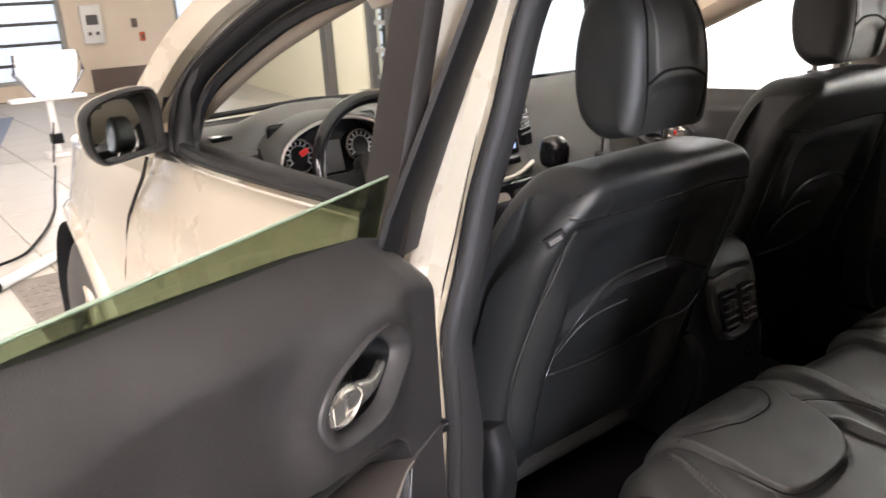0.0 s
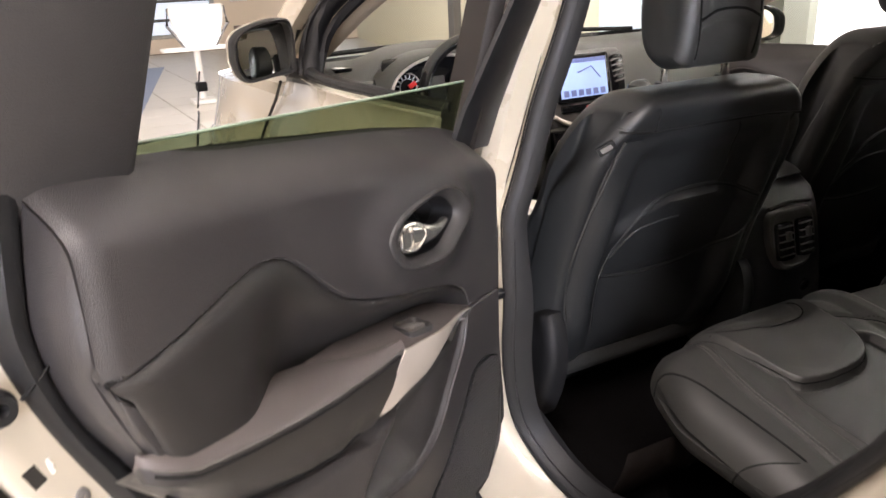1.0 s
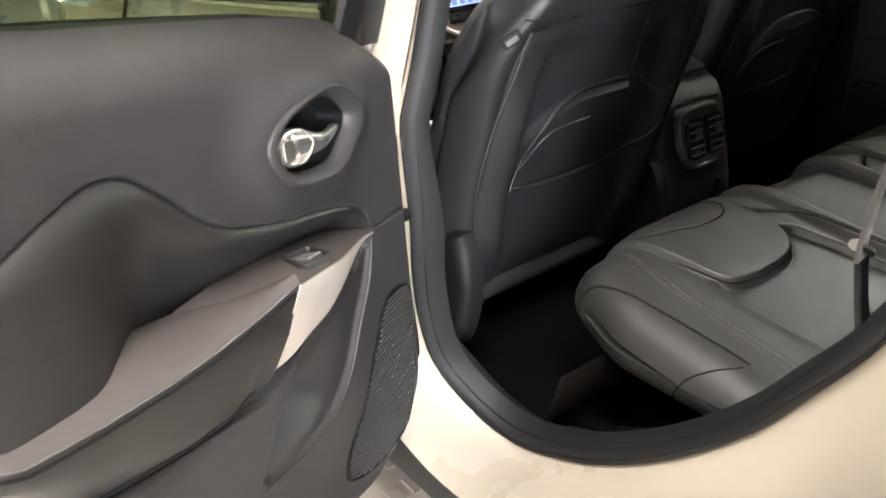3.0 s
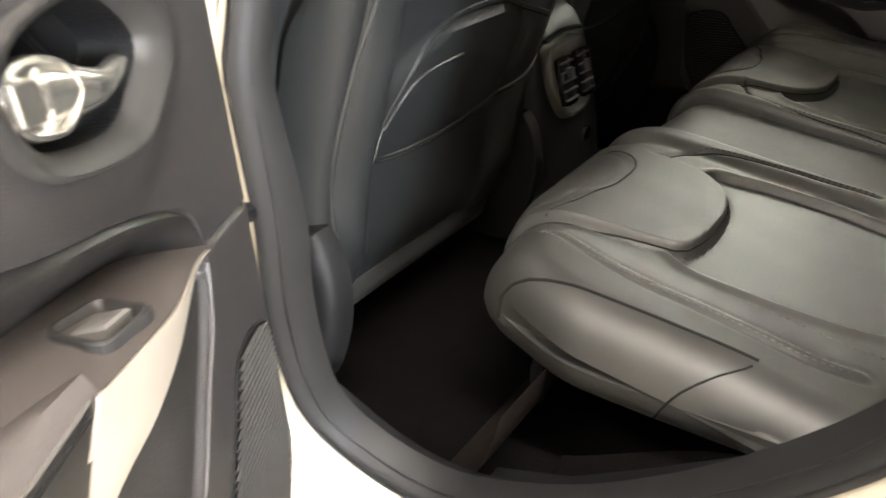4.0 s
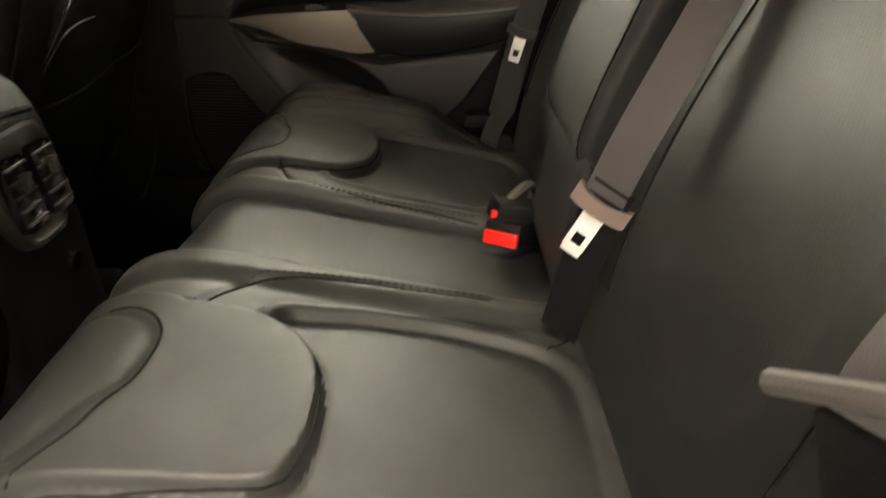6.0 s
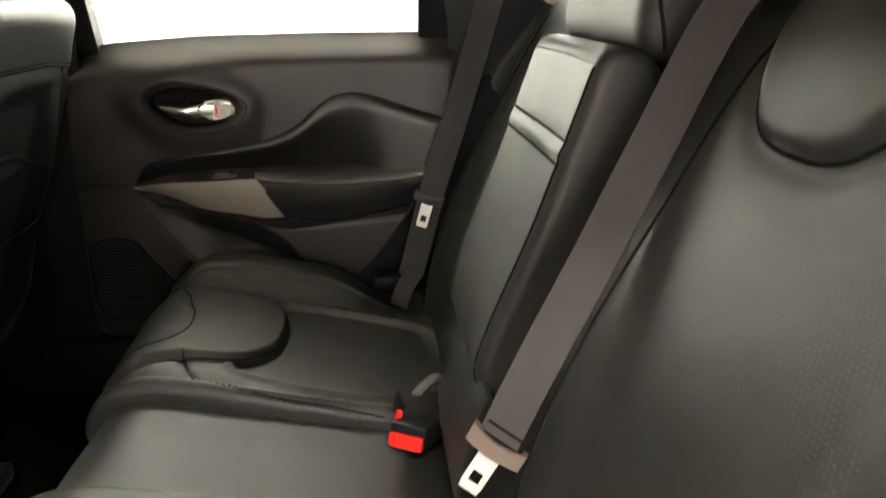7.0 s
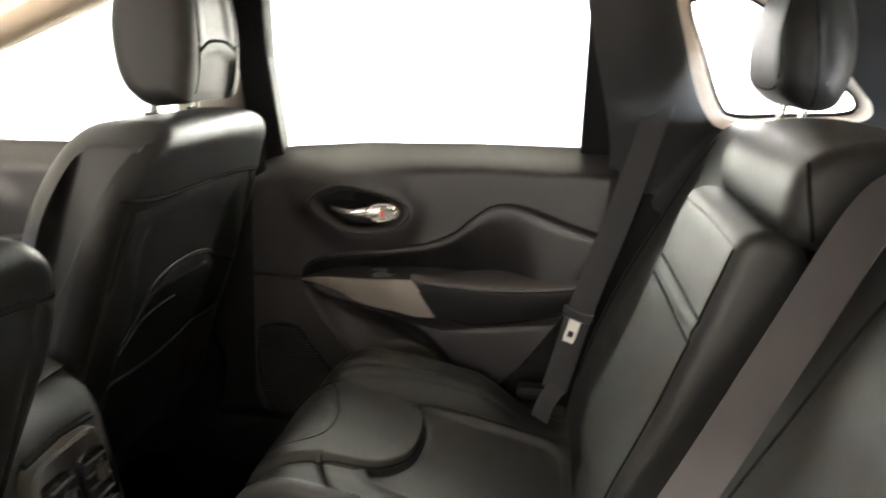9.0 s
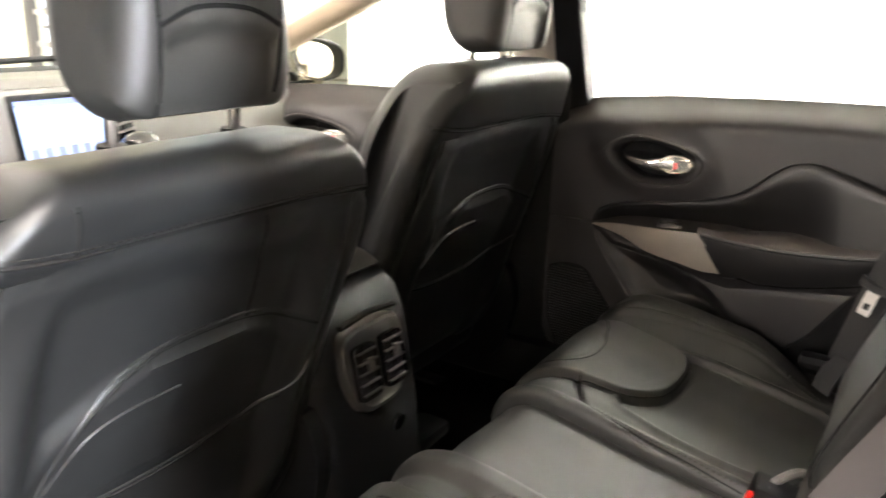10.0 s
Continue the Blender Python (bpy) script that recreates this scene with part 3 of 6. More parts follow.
# roof, headliner, rails
ys = np.linspace(-1.25, 1.05, 24)
xs = np.linspace(-0.63, 0.63, 30)
head = np.array([[(x, y, 1.525 - 0.05 * (abs(x) / 0.63) ** 2.4 - 0.06 * step(np.array(-y), 0.3, 1.25) - 0.05 * step(np.array(y), 0.75, 1.1)) for x in xs] for y in ys])
part("headliner", grid(head), LINER, car, "cream fabric headliner")
roof = head.copy()
roof[..., 2] += 0.06
roof[..., 0] *= 1.09
part("roof", grid(roof), PAINT, car)
for side in (-1, 1):
    ys = np.linspace(0.16 if side > 0 else -1.25, 1.05, 24)
    rail = np.array([[(side * (0.62 + a), y, 1.475 - 0.05 * step(np.array(y), 0.75, 1.1) - 0.06 * step(np.array(-y), 0.3, 1.25) + b) for a, b in ((0.0, 0.0), (0.02, -0.03), (0.05, -0.03), (0.075, 0.01), (0.06, 0.06))] for y in ys])
    part("roof_rail", grid(rail), PILLAR if side > 0 else PAINT, car)

# tail: parcel area, rear window surround, load floor
part("load_floor", box(-0.70, -1.15, 0.62, 0.70, 0.0, 0.66, 0.01), CARPET, car)
tail = np.array([[(x, -1.05 - 0.1 * math.cos(x * 1.4) + 0.28 * max(0, z - 1.05) / 0.42, z) for x in np.linspace(-0.72, 0.72, 16)] for z in (0.62, 0.85, 1.05, 1.15)])
part("tailgate_trim", grid(tail), SIDETRIM, car)
part("side_ledge", box(0.60, -0.98, 1.17, 0.70, -0.27, 1.195, 0.008), SIDETRIM, car)
part("parcel_cover", box(-0.60, -0.75, 1.02, 0.60, -0.20, 1.045, 0.012), SIDETRIM, car, "grey roll-up parcel cover")
tg = np.array([[(x * (1 - 0.12 * (z - 1.12) / 0.36), -1.12 + 0.45 * (z - 1.12), z) for x in np.linspace(-0.62, 0.62, 10)] for z in np.linspace(1.12, 1.47, 6)])
part("rear_window", grid(tg), CLEAR, car).visible_shadow = False
part("tailgate_header", box(-0.6, -0.98, 1.40, 0.6, -0.90, 1.50, 0.02), PLASTIC, car)
for side in (-1, 1):
    # panel between the door opening and the tail, with the small quarter window
    QW = spline([(0.062, 1.402), (0.05, 1.416), (-0.03, 1.418), (-0.11, 1.365), (-0.205, 1.29), (-0.238, 1.258), (-0.225, 1.238), (-0.12, 1.230), (-0.045, 1.226), (-0.014, 1.245), (0.028, 1.33)], 240, True)
    outer = spline([(0.235, 1.475), (0.06, 1.462), (-0.12, 1.445), (-0.30, 1.425), (-0.42, 1.448), (-0.56, 1.475), (-0.78, 1.44), (-0.98, 1.40), (-1.06, 1.15), (-1.06, 0.66), (-0.4, 0.60), (0.26, 0.62), (0.20, 0.95), (0.165, 1.15)] if side > 0 else [(0.16, 1.46), (-0.3, 1.46), (-0.75, 1.44), (-0.98, 1.40), (-1.06, 1.15), (-1.06, 0.66), (-0.4, 0.60), (0.10, 0.62), (0.06, 0.95), (0.04, 1.15)], 240, True)
    # line up the two loops by angle round the window
    cc = QW.mean(0)

    def by_angle(loop, cc=cc):
        a = np.arctan2(loop[:, 1] - cc[1], loop[:, 0] - cc[0])
        o = np.argsort(a)
        want = np.linspace(-math.pi, math.pi, 240, endpoint=False)
        aa = np.r_[a[o] - 2 * math.pi, a[o], a[o] + 2 * math.pi]
        return np.stack([np.interp(want, aa, np.tile(loop[o][:, j], 3)) for j in range(2)], 1)
    qa, oa = by_angle(QW), by_angle(outer)
    px = lambda z: side * (side_x(z, 0.33, 0.735) - 0.0)
    lay = [np.stack([[px(z) + side * 0.016 for z in qa[:, 1]], qa[:, 0], qa[:, 1]], 1)]
    for f, dx in ((0.0, 0.010), (0.03, 0.002), (0.09, 0.0), (0.115, 0.002)):
        dq = oa - qa
        q = qa + dq / np.linalg.norm(dq, axis=1)[:, None] * f * 0.26
        lay.append(np.stack([[px(z) + side * dx for z in q[:, 1]], q[:, 0], q[:, 1]], 1))
    edge_q = q
    part("quarter_window_surround", grid(np.array(lay), False, True), LINER, car, "light grey quarter window surround")
    part("window_gasket", tube(np.array([(px(z) + side * 0.009, y, z) for y, z in QW[::3]]), 0.004, 6, True), RUBBER, car)
    lay = []
    for f, dx in ((-0.01, 0.002), (0.08, -0.006), (0.5, -0.012), (1.0, 0.0)):
        q = edge_q + (oa - edge_q) * f
        lay.append(np.stack([[px(z) + side * dx for z in q[:, 1]], q[:, 0], q[:, 1]], 1))
    part("rear_pillar_trim", grid(np.array(lay), False, True), PILLARDK, car)
    # front: pillars between the doors
    bp = np.array([[(side * (side_x(z) - 0.055 + a), (0.84 if side < 0 else 0.945) + b + 0.03 * max(0, 1.1 - z), z) for a, b in ((0.06, -0.085), (0.02, -0.075), (0.0, -0.05), (-0.004, 0.0), (0.0, 0.05), (0.06, 0.085))] for z in np.linspace(0.55, 1.47, 12)])
    part("centre_pillar_trim", grid(bp), PILLAR if side > 0 else PLASTIC, car)
    ap = spline([(side * 0.60, 1.12 if side < 0 else 0.98, 1.47), (side * 0.68, 1.48 if side < 0 else 1.35, 1.335), (side * 0.75, 1.85, 1.14)], 20)
    part("windscreen_pillar", tube(ap, 0.05, 10, flat=0.8), BEIGEPIL, car, "beige trimmed windscreen pillar")
    ap2 = ap + np.array((side * 0.055, 0.02, 0.02))
    part("outer_pillar", tube(ap2, 0.036, 10, flat=1.1), PAINT, car)
part("lower_pillar_trim", grid(np.array([[(0.70 - 0.02 * math.sin(a * 3), y, z) for a, y in zip(np.linspace(0, 1, 8), np.linspace(0.83, 1.12, 8))] for z in np.linspace(0.40, 1.14, 8)])), PLASTIC, car)
part("right_sill_trim", box(0.66, 0.3, 0.40, 0.78, 1.9, 0.56, 0.02), PLASTIC, car)
part("right_wheel_trim_lower", grid(np.array([[(0.712, y, z) for y in np.linspace(0.42, 0.18, 8)] for z in np.linspace(0.4, 0.835, 8)])), PLASTIC, car)
part("right_wheel_trim", grid(np.array([[(0.70, y, z) for y in np.linspace(0.20, -0.2, 8)] for z in np.linspace(0.4, 1.1, 8)])), PLASTIC, car)
anchor = part("belt_height_adjuster", box(0.655, 0.79, 1.40, 0.668, 0.84, 1.44, 0.006), PLASTIC, car)

part("headliner_edge", grid(np.array([[(0.596 - 0.05 * s, y, 1.416 + 0.10 * s) for s in np.linspace(0, 1, 6)] for y in np.linspace(0.15, -0.75, 14)])), LINER, car)
# windscreen, bonnet, front wing
ws = np.array([[(x * (0.62 + 0.13 * s), 1.02 + 0.92 * s + 0.05 * (1 - x * x), 1.46 - 0.34 * s) for x in np.linspace(-1, 1, 12)] for s in np.linspace(0, 1, 8)])
part("windscreen", grid(ws), CLEAR, car).visible_shadow = False
part("windscreen_band", tube([(x * 0.74, 1.93 + 0.05 * (1 - x * x), 1.125) for x in np.linspace(-1, 1, 20)], 0.016, 6), GLOSSBLACK, car)
for wy, wx0, wx1 in ((1.99, -0.62, 0.05), (2.0, 0.0, 0.55)):
    part("wiper", tube([(wx0, wy - 0.02, 1.148), ((wx0 + wx1) / 2, wy + 0.02, 1.152), (wx1, wy - 0.02, 1.14)], 0.008, 6), PLASTIC, car)
bon = np.array([[(x * (0.80 - 0.17 * s * s), 1.95 + 1.15 * s, 1.10 - 0.10 * s - 0.10 * s ** 3 - 0.05 * abs(x) ** 3) for x in np.linspace(-1, 1, 16)] for s in np.linspace(0, 1, 10)])
part("bonnet", grid(bon), PAINT, car)
WY, WZ, WR = 2.36, 0.442, 0.41
door_gap = lambda z: float(np.interp(z, (0.3, 0.80, 0.98, 1.13), (1.86, 1.835, 1.745, 1.625)))
wing_x = lambda y, s: -0.918 + 0.21 * max(0.0, y - 2.02) ** 2 + 0.055 * float(step(np.array(s), 0.55, 1.0)) + 0.010 * math.sin(s * 5)
wing = []
for a in np.linspace(0, 1, 60):
    y = 1.84 + 1.30 * a
    r2 = (WR + 0.03) ** 2 - (y - WY) ** 2
    zb = max(WZ + math.sqrt(r2) if r2 > 0 else 0.32, 0.32)
    zt = 1.09 - 0.07 * ((y - 1.8) / 1.25) ** 2
    col = []
    for s in np.linspace(0, 1, 18):
        z = zb + (zt - zb) * s
        yy = door_gap(z) + (3.14 - door_gap(z)) * a
        # the flare round the wheel
        r = math.hypot(yy - WY, z - WZ) - WR
        col.append((wing_x(yy, (z - 0.5) / 0.58) - 0.006 * math.exp(-(max(0, r - 0.06) / 0.05) ** 2), yy, z))
    col.append((wing_x(y, 1.0) + 0.05, col[-1][1], zt + 0.012))
    wing.append(col)
part("front_wing", grid(np.array(wing)), PAINT, car)
lip = []
for dr, dx in ((0.0, 0.05), (-0.004, 0.0), (0.0, -0.022), (0.02, -0.030), (0.045, -0.028), (0.062, -0.014), (0.066, 0.012)):
    lip.append([(wing_x(WY + (WR + dr) * math.cos(a), 0.3) + dx, WY + (WR + dr) * math.cos(a), WZ + (WR + dr) * math.sin(a)) for a in np.linspace(-0.2, math.pi + 0.2, 56)])
part("wheel_arch_trim", grid(np.array(lip)), PAINT, car)
part("wheel_housing", grid(np.array([[(x, WY + WR * math.cos(a), WZ + WR * math.sin(a)) for a in np.linspace(0, math.pi, 24)] for x in (-0.90, -0.6)])), RUBBER, car)


def wheel(y):
    prof = [(0.19, 0.10), (0.22, 0.115), (0.30, 0.12), (0.345, 0.10), (0.352, 0.0), (0.345, -0.10), (0.30, -0.12), (0.2, -0.1)]
    P = np.array([[(-0.78 - w, y + r * math.cos(a), WZ + r * math.sin(a)) for r, w in prof] for a in np.linspace(0, 2 * math.pi, 48, endpoint=False)])
    w = part("wheel", grid(P, True), TYRE, car)
    bms = [moved(box(-0.03, 0.04, -0.03, 0.02, 0.22, 0.03, 0.01), Matrix.Translation((-0.86, y, WZ)) @ Matrix.Rotation(k * 2 * math.pi / 5, 4, "X")) for k in range(5)]
    part("rim", join(grid(np.array([[(-0.86 + d, y + r * math.cos(a), WZ + r * math.sin(a)) for r, d in ((0.225, -0.03), (0.22, 0.0), (0.20, 0.04), (0.05, 0.05))] for a in np.linspace(0, 2 * math.pi, 40, endpoint=False)]), True),
                     tube([(-0.88, y, WZ), (-0.84, y, WZ)], 0.06, 20), *bms), RIM, w, "dusty alloy rim")
    return w


wheel(WY)
wheel(-0.34)
for y in (WY, -0.34):
    far_wheel = wheel(y)
    far_wheel.matrix_world = Matrix.Translation((0, 2 * y, 0)) @ Matrix.Rotation(math.pi, 4, "Z")
# far side and tail of the body
part("far_front_wing", moved(grid(np.array(wing)), Matrix.Diagonal((-1, 1, 1, 1))), PAINT, car)
far = np.array([[(0.90 - 0.42 * max(0, z - 1.05) - 0.03 * s * s, 0.10 - 1.30 * s, z) for s in np.linspace(0, 1, 12)] for z in (0.93, 1.0, 1.1, 1.2)])
part("far_quarter_panel", grid(far), PAINT, car)
part("rear_panel", grid(np.array([[(x, -1.20 - 0.05 * math.cos(x * 1.5) + 0.10 * max(0, z - 1.0), z) for x in np.linspace(-0.90, 0.90, 16)] for z in (0.45, 0.7, 0.95, 1.12)])), PAINT, car)
part("far_sill", box(0.80, 0.1, 0.28, 0.90, 2.05, 0.50, 0.03), PAINT, car)

# ---- doors ----
# door coordinates: u from the hinge edge rearwards, w inwards, z up


def right_rear(u, w, z):
    return (0.688 - w, 0.81 - u, z)


def right_front(u, w, z):
    return (0.70 - w, 1.77 - 1.33 * u, z - 0.04)


DP, DU, DN = np.array((-0.873, 0.686, 0.0)), np.array((-0.843, -0.538, 0.0)), np.array((0.538, -0.843, 0.0))


def left_open(u, w, z):
    p = DP + u * DU + w * DN
    return (p[0], p[1], z + 0.035 + 0.095 * u)


TOP_U, TOP_Z = (-0.05, -0.02, 0.03, 0.18, 0.40, 0.60, 0.67, 0.72), (1.098, 1.112, 1.122, 1.136, 1.145, 1.15, 1.148, 1.13)
BOT_U, BOT_Z = (-0.05, -0.035, 0.0, 0.06, 0.16, 0.26, 0.34, 0.433, 0.506, 0.562, 0.612, 0.648, 0.666, 0.72), (0.605, 0.568, 0.532, 0.513, 0.511, 0.537, 0.574, 0.635, 0.708, 0.794, 0.864, 0.936, 0.998, 1.06)
UPLINE = [(0.666, 0.988), (0.63, 0.998), (0.587, 1.010), (0.506, 1.034), (0.471, 1.040), (0.435, 1.034), (0.401, 1.011), (0.365, 0.979), (0.324, 0.957), (0.251, 0.939), (0.167, 0.926), (0.096, 0.908), (0.066, 0.889), (0.056, 0.856)]
BEZEL = [(0.274, 1.012), (0.264, 1.029), (0.240, 1.043), (0.195, 1.054), (0.150, 1.060), (0.118, 1.055), (0.090, 1.040), (0.075, 1.022), (0.084, 1.005), (0.111, 0.986), (0.134, 0.971), (0.168, 0.965), (0.230, 0.971), (0.258, 0.985)]
POCKET = [(0.380, 0.700), (0.368, 0.718), (0.345, 0.748), (0.311, 0.776), (0.275, 0.797), (0.222, 0.818), (0.15, 0.834), (0.066, 0.850), (0.080, 0.806), (0.118, 0.757), (0.154, 0.714), (0.194, 0.687), (0.236, 0.676), (0.323, 0.679), (0.362, 0.684)]
ARM_BU, ARM_B = (0.04, 0.166, 0.274, 0.347, 0.394, 0.486, 0.569, 0.64), (0.852, 0.838, 0.812, 0.808, 0.806, 0.816, 0.830, 0.868)


def hollow(u):
    """Depth of the hollow behind the armrest."""
    return 0.050 * step(u, 0.055, 0.12) * (1 - step(u, 0.38, 0.54))


def door_relief(U, Z, bezel, insert, pocket):
    zt = np.interp(U, TOP_U, TOP_Z)
    w = -0.06 * (1 - step(zt - Z, -0.005, 0.065)) ** 1.5
    w += 0.018 * step(U, 0.42, 0.64) - 0.010 * step(U, 0.640, 0.670) ** 2
    sd = sdist(U, Z, insert)
    w -= 0.013 * step(-sd, 0.0, 0.004) + (hollow(U) + 0.008) * step(-sd, 0.004, 0.05)
    sb = sdist(U, Z, bezel)
    w += 0.015 * np.exp(-(np.maximum(sb, 0) / 0.030) ** 2)
    w -= 0.060 * step(-sb, 0.004, 0.010)
    low = np.interp(U, ARM_BU, ARM_B)
    w += 0.018 * step(low - Z, -0.02, 0.03) * (1 - step(low - Z, 0.05, 0.26)) * step(U, 0.10, 0.32)
    sp = sdist(U, Z, pocket)
    w -= 0.007 * step(-sp, 0.0, 0.006) + 0.056 * step(-sp, 0.0, 0.060) * step(U, 0.08, 0.34)
    zb = np.interp(U, BOT_U, BOT_Z)
    w -= 0.008 * (1 - step(Z - zb, 0.0, 0.014)) ** 2
    # the split line between the upper and the lower front corner
    w -= 0.004 * np.exp(-((Z - 0.862) / 0.0018) ** 2) * (U < 0.052)
    return w


# outlines of the door's edge, from the top rear corner down and forward
CREASE = [(0.668, 1.150), (0.667, 1.127), (0.667, 1.082), (0.666, 1.039), (0.666, 0.998), (0.648, 0.936), (0.612, 0.864), (0.585, 0.828), (0.547, 0.766), (0.506, 0.708), (0.433, 0.639), (0.34, 0.586), (0.16, 0.533), (0.06, 0.542), (0.0, 0.57), (-0.045, 0.64)]
BACKLINE = [(0.660, 1.152), (0.667, 1.120), (0.675, 1.072), (0.679, 1.04), (0.676, 1.005), (0.661, 0.95), (0.632, 0.897), (0.597, 0.835), (0.558, 0.757), (0.516, 0.691), (0.448, 0.622), (0.35, 0.570), (0.165, 0.518), (0.05, 0.522), (-0.02, 0.555), (-0.065, 0.64)]
SEALLINE = [(0.692, 1.165), (0.697, 1.126), (0.702, 1.086), (0.705, 1.039), (0.696, 0.992), (0.671, 0.925), (0.632, 0.842), (0.601, 0.775), (0.562, 0.712), (0.512, 0.656), (0.422, 0.593), (0.34, 0.552), (0.17, 0.500), (0.04, 0.505), (-0.035, 0.540), (-0.08, 0.64)]
FLANGE = [(0.775, 1.12), (0.770, 1.08), (0.765, 1.05), (0.755, 1.01), (0.738, 0.966), (0.718, 0.916), (0.696, 0.868), (0.658, 0.812), (0.612, 0.762), (0.568, 0.702), (0.45, 0.597), (0.345, 0.541), (0.17, 0.488), (0.03, 0.492), (-0.045, 0.530), (-0.09, 0.64)]
SEAL_IN = [(0.770, 1.12), (0.765, 1.08), (0.757, 1.05), (0.745, 1.0), (0.730, 0.952), (0.710, 0.906), (0.688, 0.862), (0.650, 0.803), (0.606, 0.742), (0.566, 0.695), (0.446, 0.592), (0.345, 0.536), (0.17, 0.483), (0.03, 0.487), (-0.05, 0.527), (-0.095, 0.64)]
SEAL_OUT = [(0.800, 1.11), (0.795, 1.06), (0.782, 1.02), (0.765, 0.975), (0.748, 0.932), (0.728, 0.893), (0.705, 0.845), (0.662, 0.787), (0.618, 0.728), (0.575, 0.680), (0.450, 0.582), (0.346, 0.527), (0.17, 0.474), (0.03, 0.478), (-0.055, 0.522), (-0.10, 0.64)]
SKIN = [(0.850, 1.10), (0.840, 1.04), (0.825, 0.99), (0.80, 0.94), (0.775, 0.89), (0.748, 0.845), (0.722, 0.812), (0.684, 0.768), (0.648, 0.698), (0.60, 0.64), (0.47, 0.55), (0.35, 0.495), (0.17, 0.445), (0.02, 0.45), (-0.07, 0.50), (-0.12, 0.64)]


def sag(line):
    """The door's lower edge hangs lower towards the hinges."""
    return [(u, z - float(np.interp(u, (-0.1, 0.0, 0.2, 0.43), (0.052, 0.038, 0.020, 0.0)))) for u, z in line]


def edge_of_open_door(f, d, bz, ins):
    n = 120
    cr, bk, sl, fl, si, so, sk = [spline(sag(c), n) for c in (CREASE, BACKLINE, SEALLINE, FLANGE, SEAL_IN, SEAL_OUT, SKIN)]
    w0 = door_relief(cr[:, 0][:, None], cr[:, 1][:, None] + 0.001, bz, ins, spline(POCKET, 50, True))[:, 0]

    def rows(*steps):
        out = []
        for a, b, s, w in steps:
            q = a + (b - a) * s
            ww = w if isinstance(w, np.ndarray) else np.full(n, w)
            out.append([f(u, k, z) for (u, z), k in zip(q, ww)])
        return np.array(out)
    part("panel_end", grid(rows((cr, np.array([[0.33, 0.85]]), 0.03, w0 - 0.0015), (cr, bk, 0.03, w0 - 0.0008), (cr, bk, 0.25, w0 - 0.0035), (cr, bk, 0.5, w0 - 0.008), (cr, bk, 0.75, w0 * 0.6 - 0.014), (cr, bk, 1.0, -0.036), (cr, bk, 0.96, -0.046))), TRIM, d, "soft grey end of the trim panel")
    se = part("door_seal", grid(rows((bk, sl, -0.05, -0.044), (bk, sl, 0.04, -0.040), (bk, sl, 0.10, -0.035), (bk, sl, 0.20, -0.033), (bk, sl, 0.40, -0.0315), (bk, sl, 0.65, -0.031), (bk, sl, 0.88, -0.038), (bk, sl, 1.0, -0.052), (bk, sl, 1.0, -0.060))), RUBBER, d, "broad black rubber door seal")
    part("seal_lip", tube(np.array([f(u, -0.041, z) for u, z in bk + (sl - bk) * 0.02]), 0.0014, 6), SEAM, se)
    part("split_line", tube(np.array([f(0.656, 0.0085, 0.994), f(0.661, 0.000, 0.999), f(0.667, -0.018, 1.004), f(0.672, -0.034, 1.005), f(0.684, -0.0318, 0.998), f(0.700, -0.036, 0.984)]), 0.0016, 6), SEAM, d)
    part("door_shell", grid(rows((sl, fl, -0.15, -0.050), (sl, fl, 0.05, -0.050), (sl, fl, 0.5, -0.0515), (sl, fl, 0.88, -0.053), (sl, fl, 0.97, -0.057), (sl, fl, 1.0, -0.066), (fl, si, 0.6, -0.096), (fl, si, 1.0, -0.104), (si, so, 1.0, -0.108), (so, sk, 0.3, -0.114), (so, sk, 0.85, -0.130), (so, sk, 0.97, -0.135), (so, sk, 1.0, -0.142), (so, sk, 0.9, -0.150), (so, cr, 1.8, -0.17))), PAINT, d, "pearl white painted door shell")
    part("outer_seal", grid(rows((si, so, -0.05, -0.106), (si, so, 0.08, -0.094), (si, so, 0.3, -0.088), (si, so, 0.6, -0.087), (si, so, 0.9, -0.092), (si, so, 1.02, -0.109))), RUBBER, d, "black rubber outer door seal")
    hem = [f(u, -0.1225, z) for u, z in so + (sk - so) * 0.62]
    part("hem_groove", tube(np.array(hem), 0.0012, 5), SEAM, d)
    # the pocket's thin rim, and a bottle holder inside it
    rim = spline([(0.062, 0.852), (0.078, 0.806), (0.116, 0.757), (0.152, 0.713), (0.193, 0.685), (0.236, 0.674), (0.323, 0.681), (0.378, 0.689)], 50)
    part("pocket_rim", tube(np.array([f(u, float(door_relief(np.array([[u - 0.012]]), np.array([[z - 0.012]]), bz, ins, POCKET)[0, 0]) + 0.0005, z) for u, z in rim]), 0.0022, 8), TRIM, d)
    P = np.array([[f(0.348 + 0.022 * math.cos(a), -0.030 + 0.030 * math.sin(a), 0.688 + 0.048 * s - 0.010 * s * math.cos(a)) for a in np.linspace(0, math.pi, 16)] for s in np.linspace(0, 1, 6)])
    part("bottle_holder", grid(P), LEATHER, d)


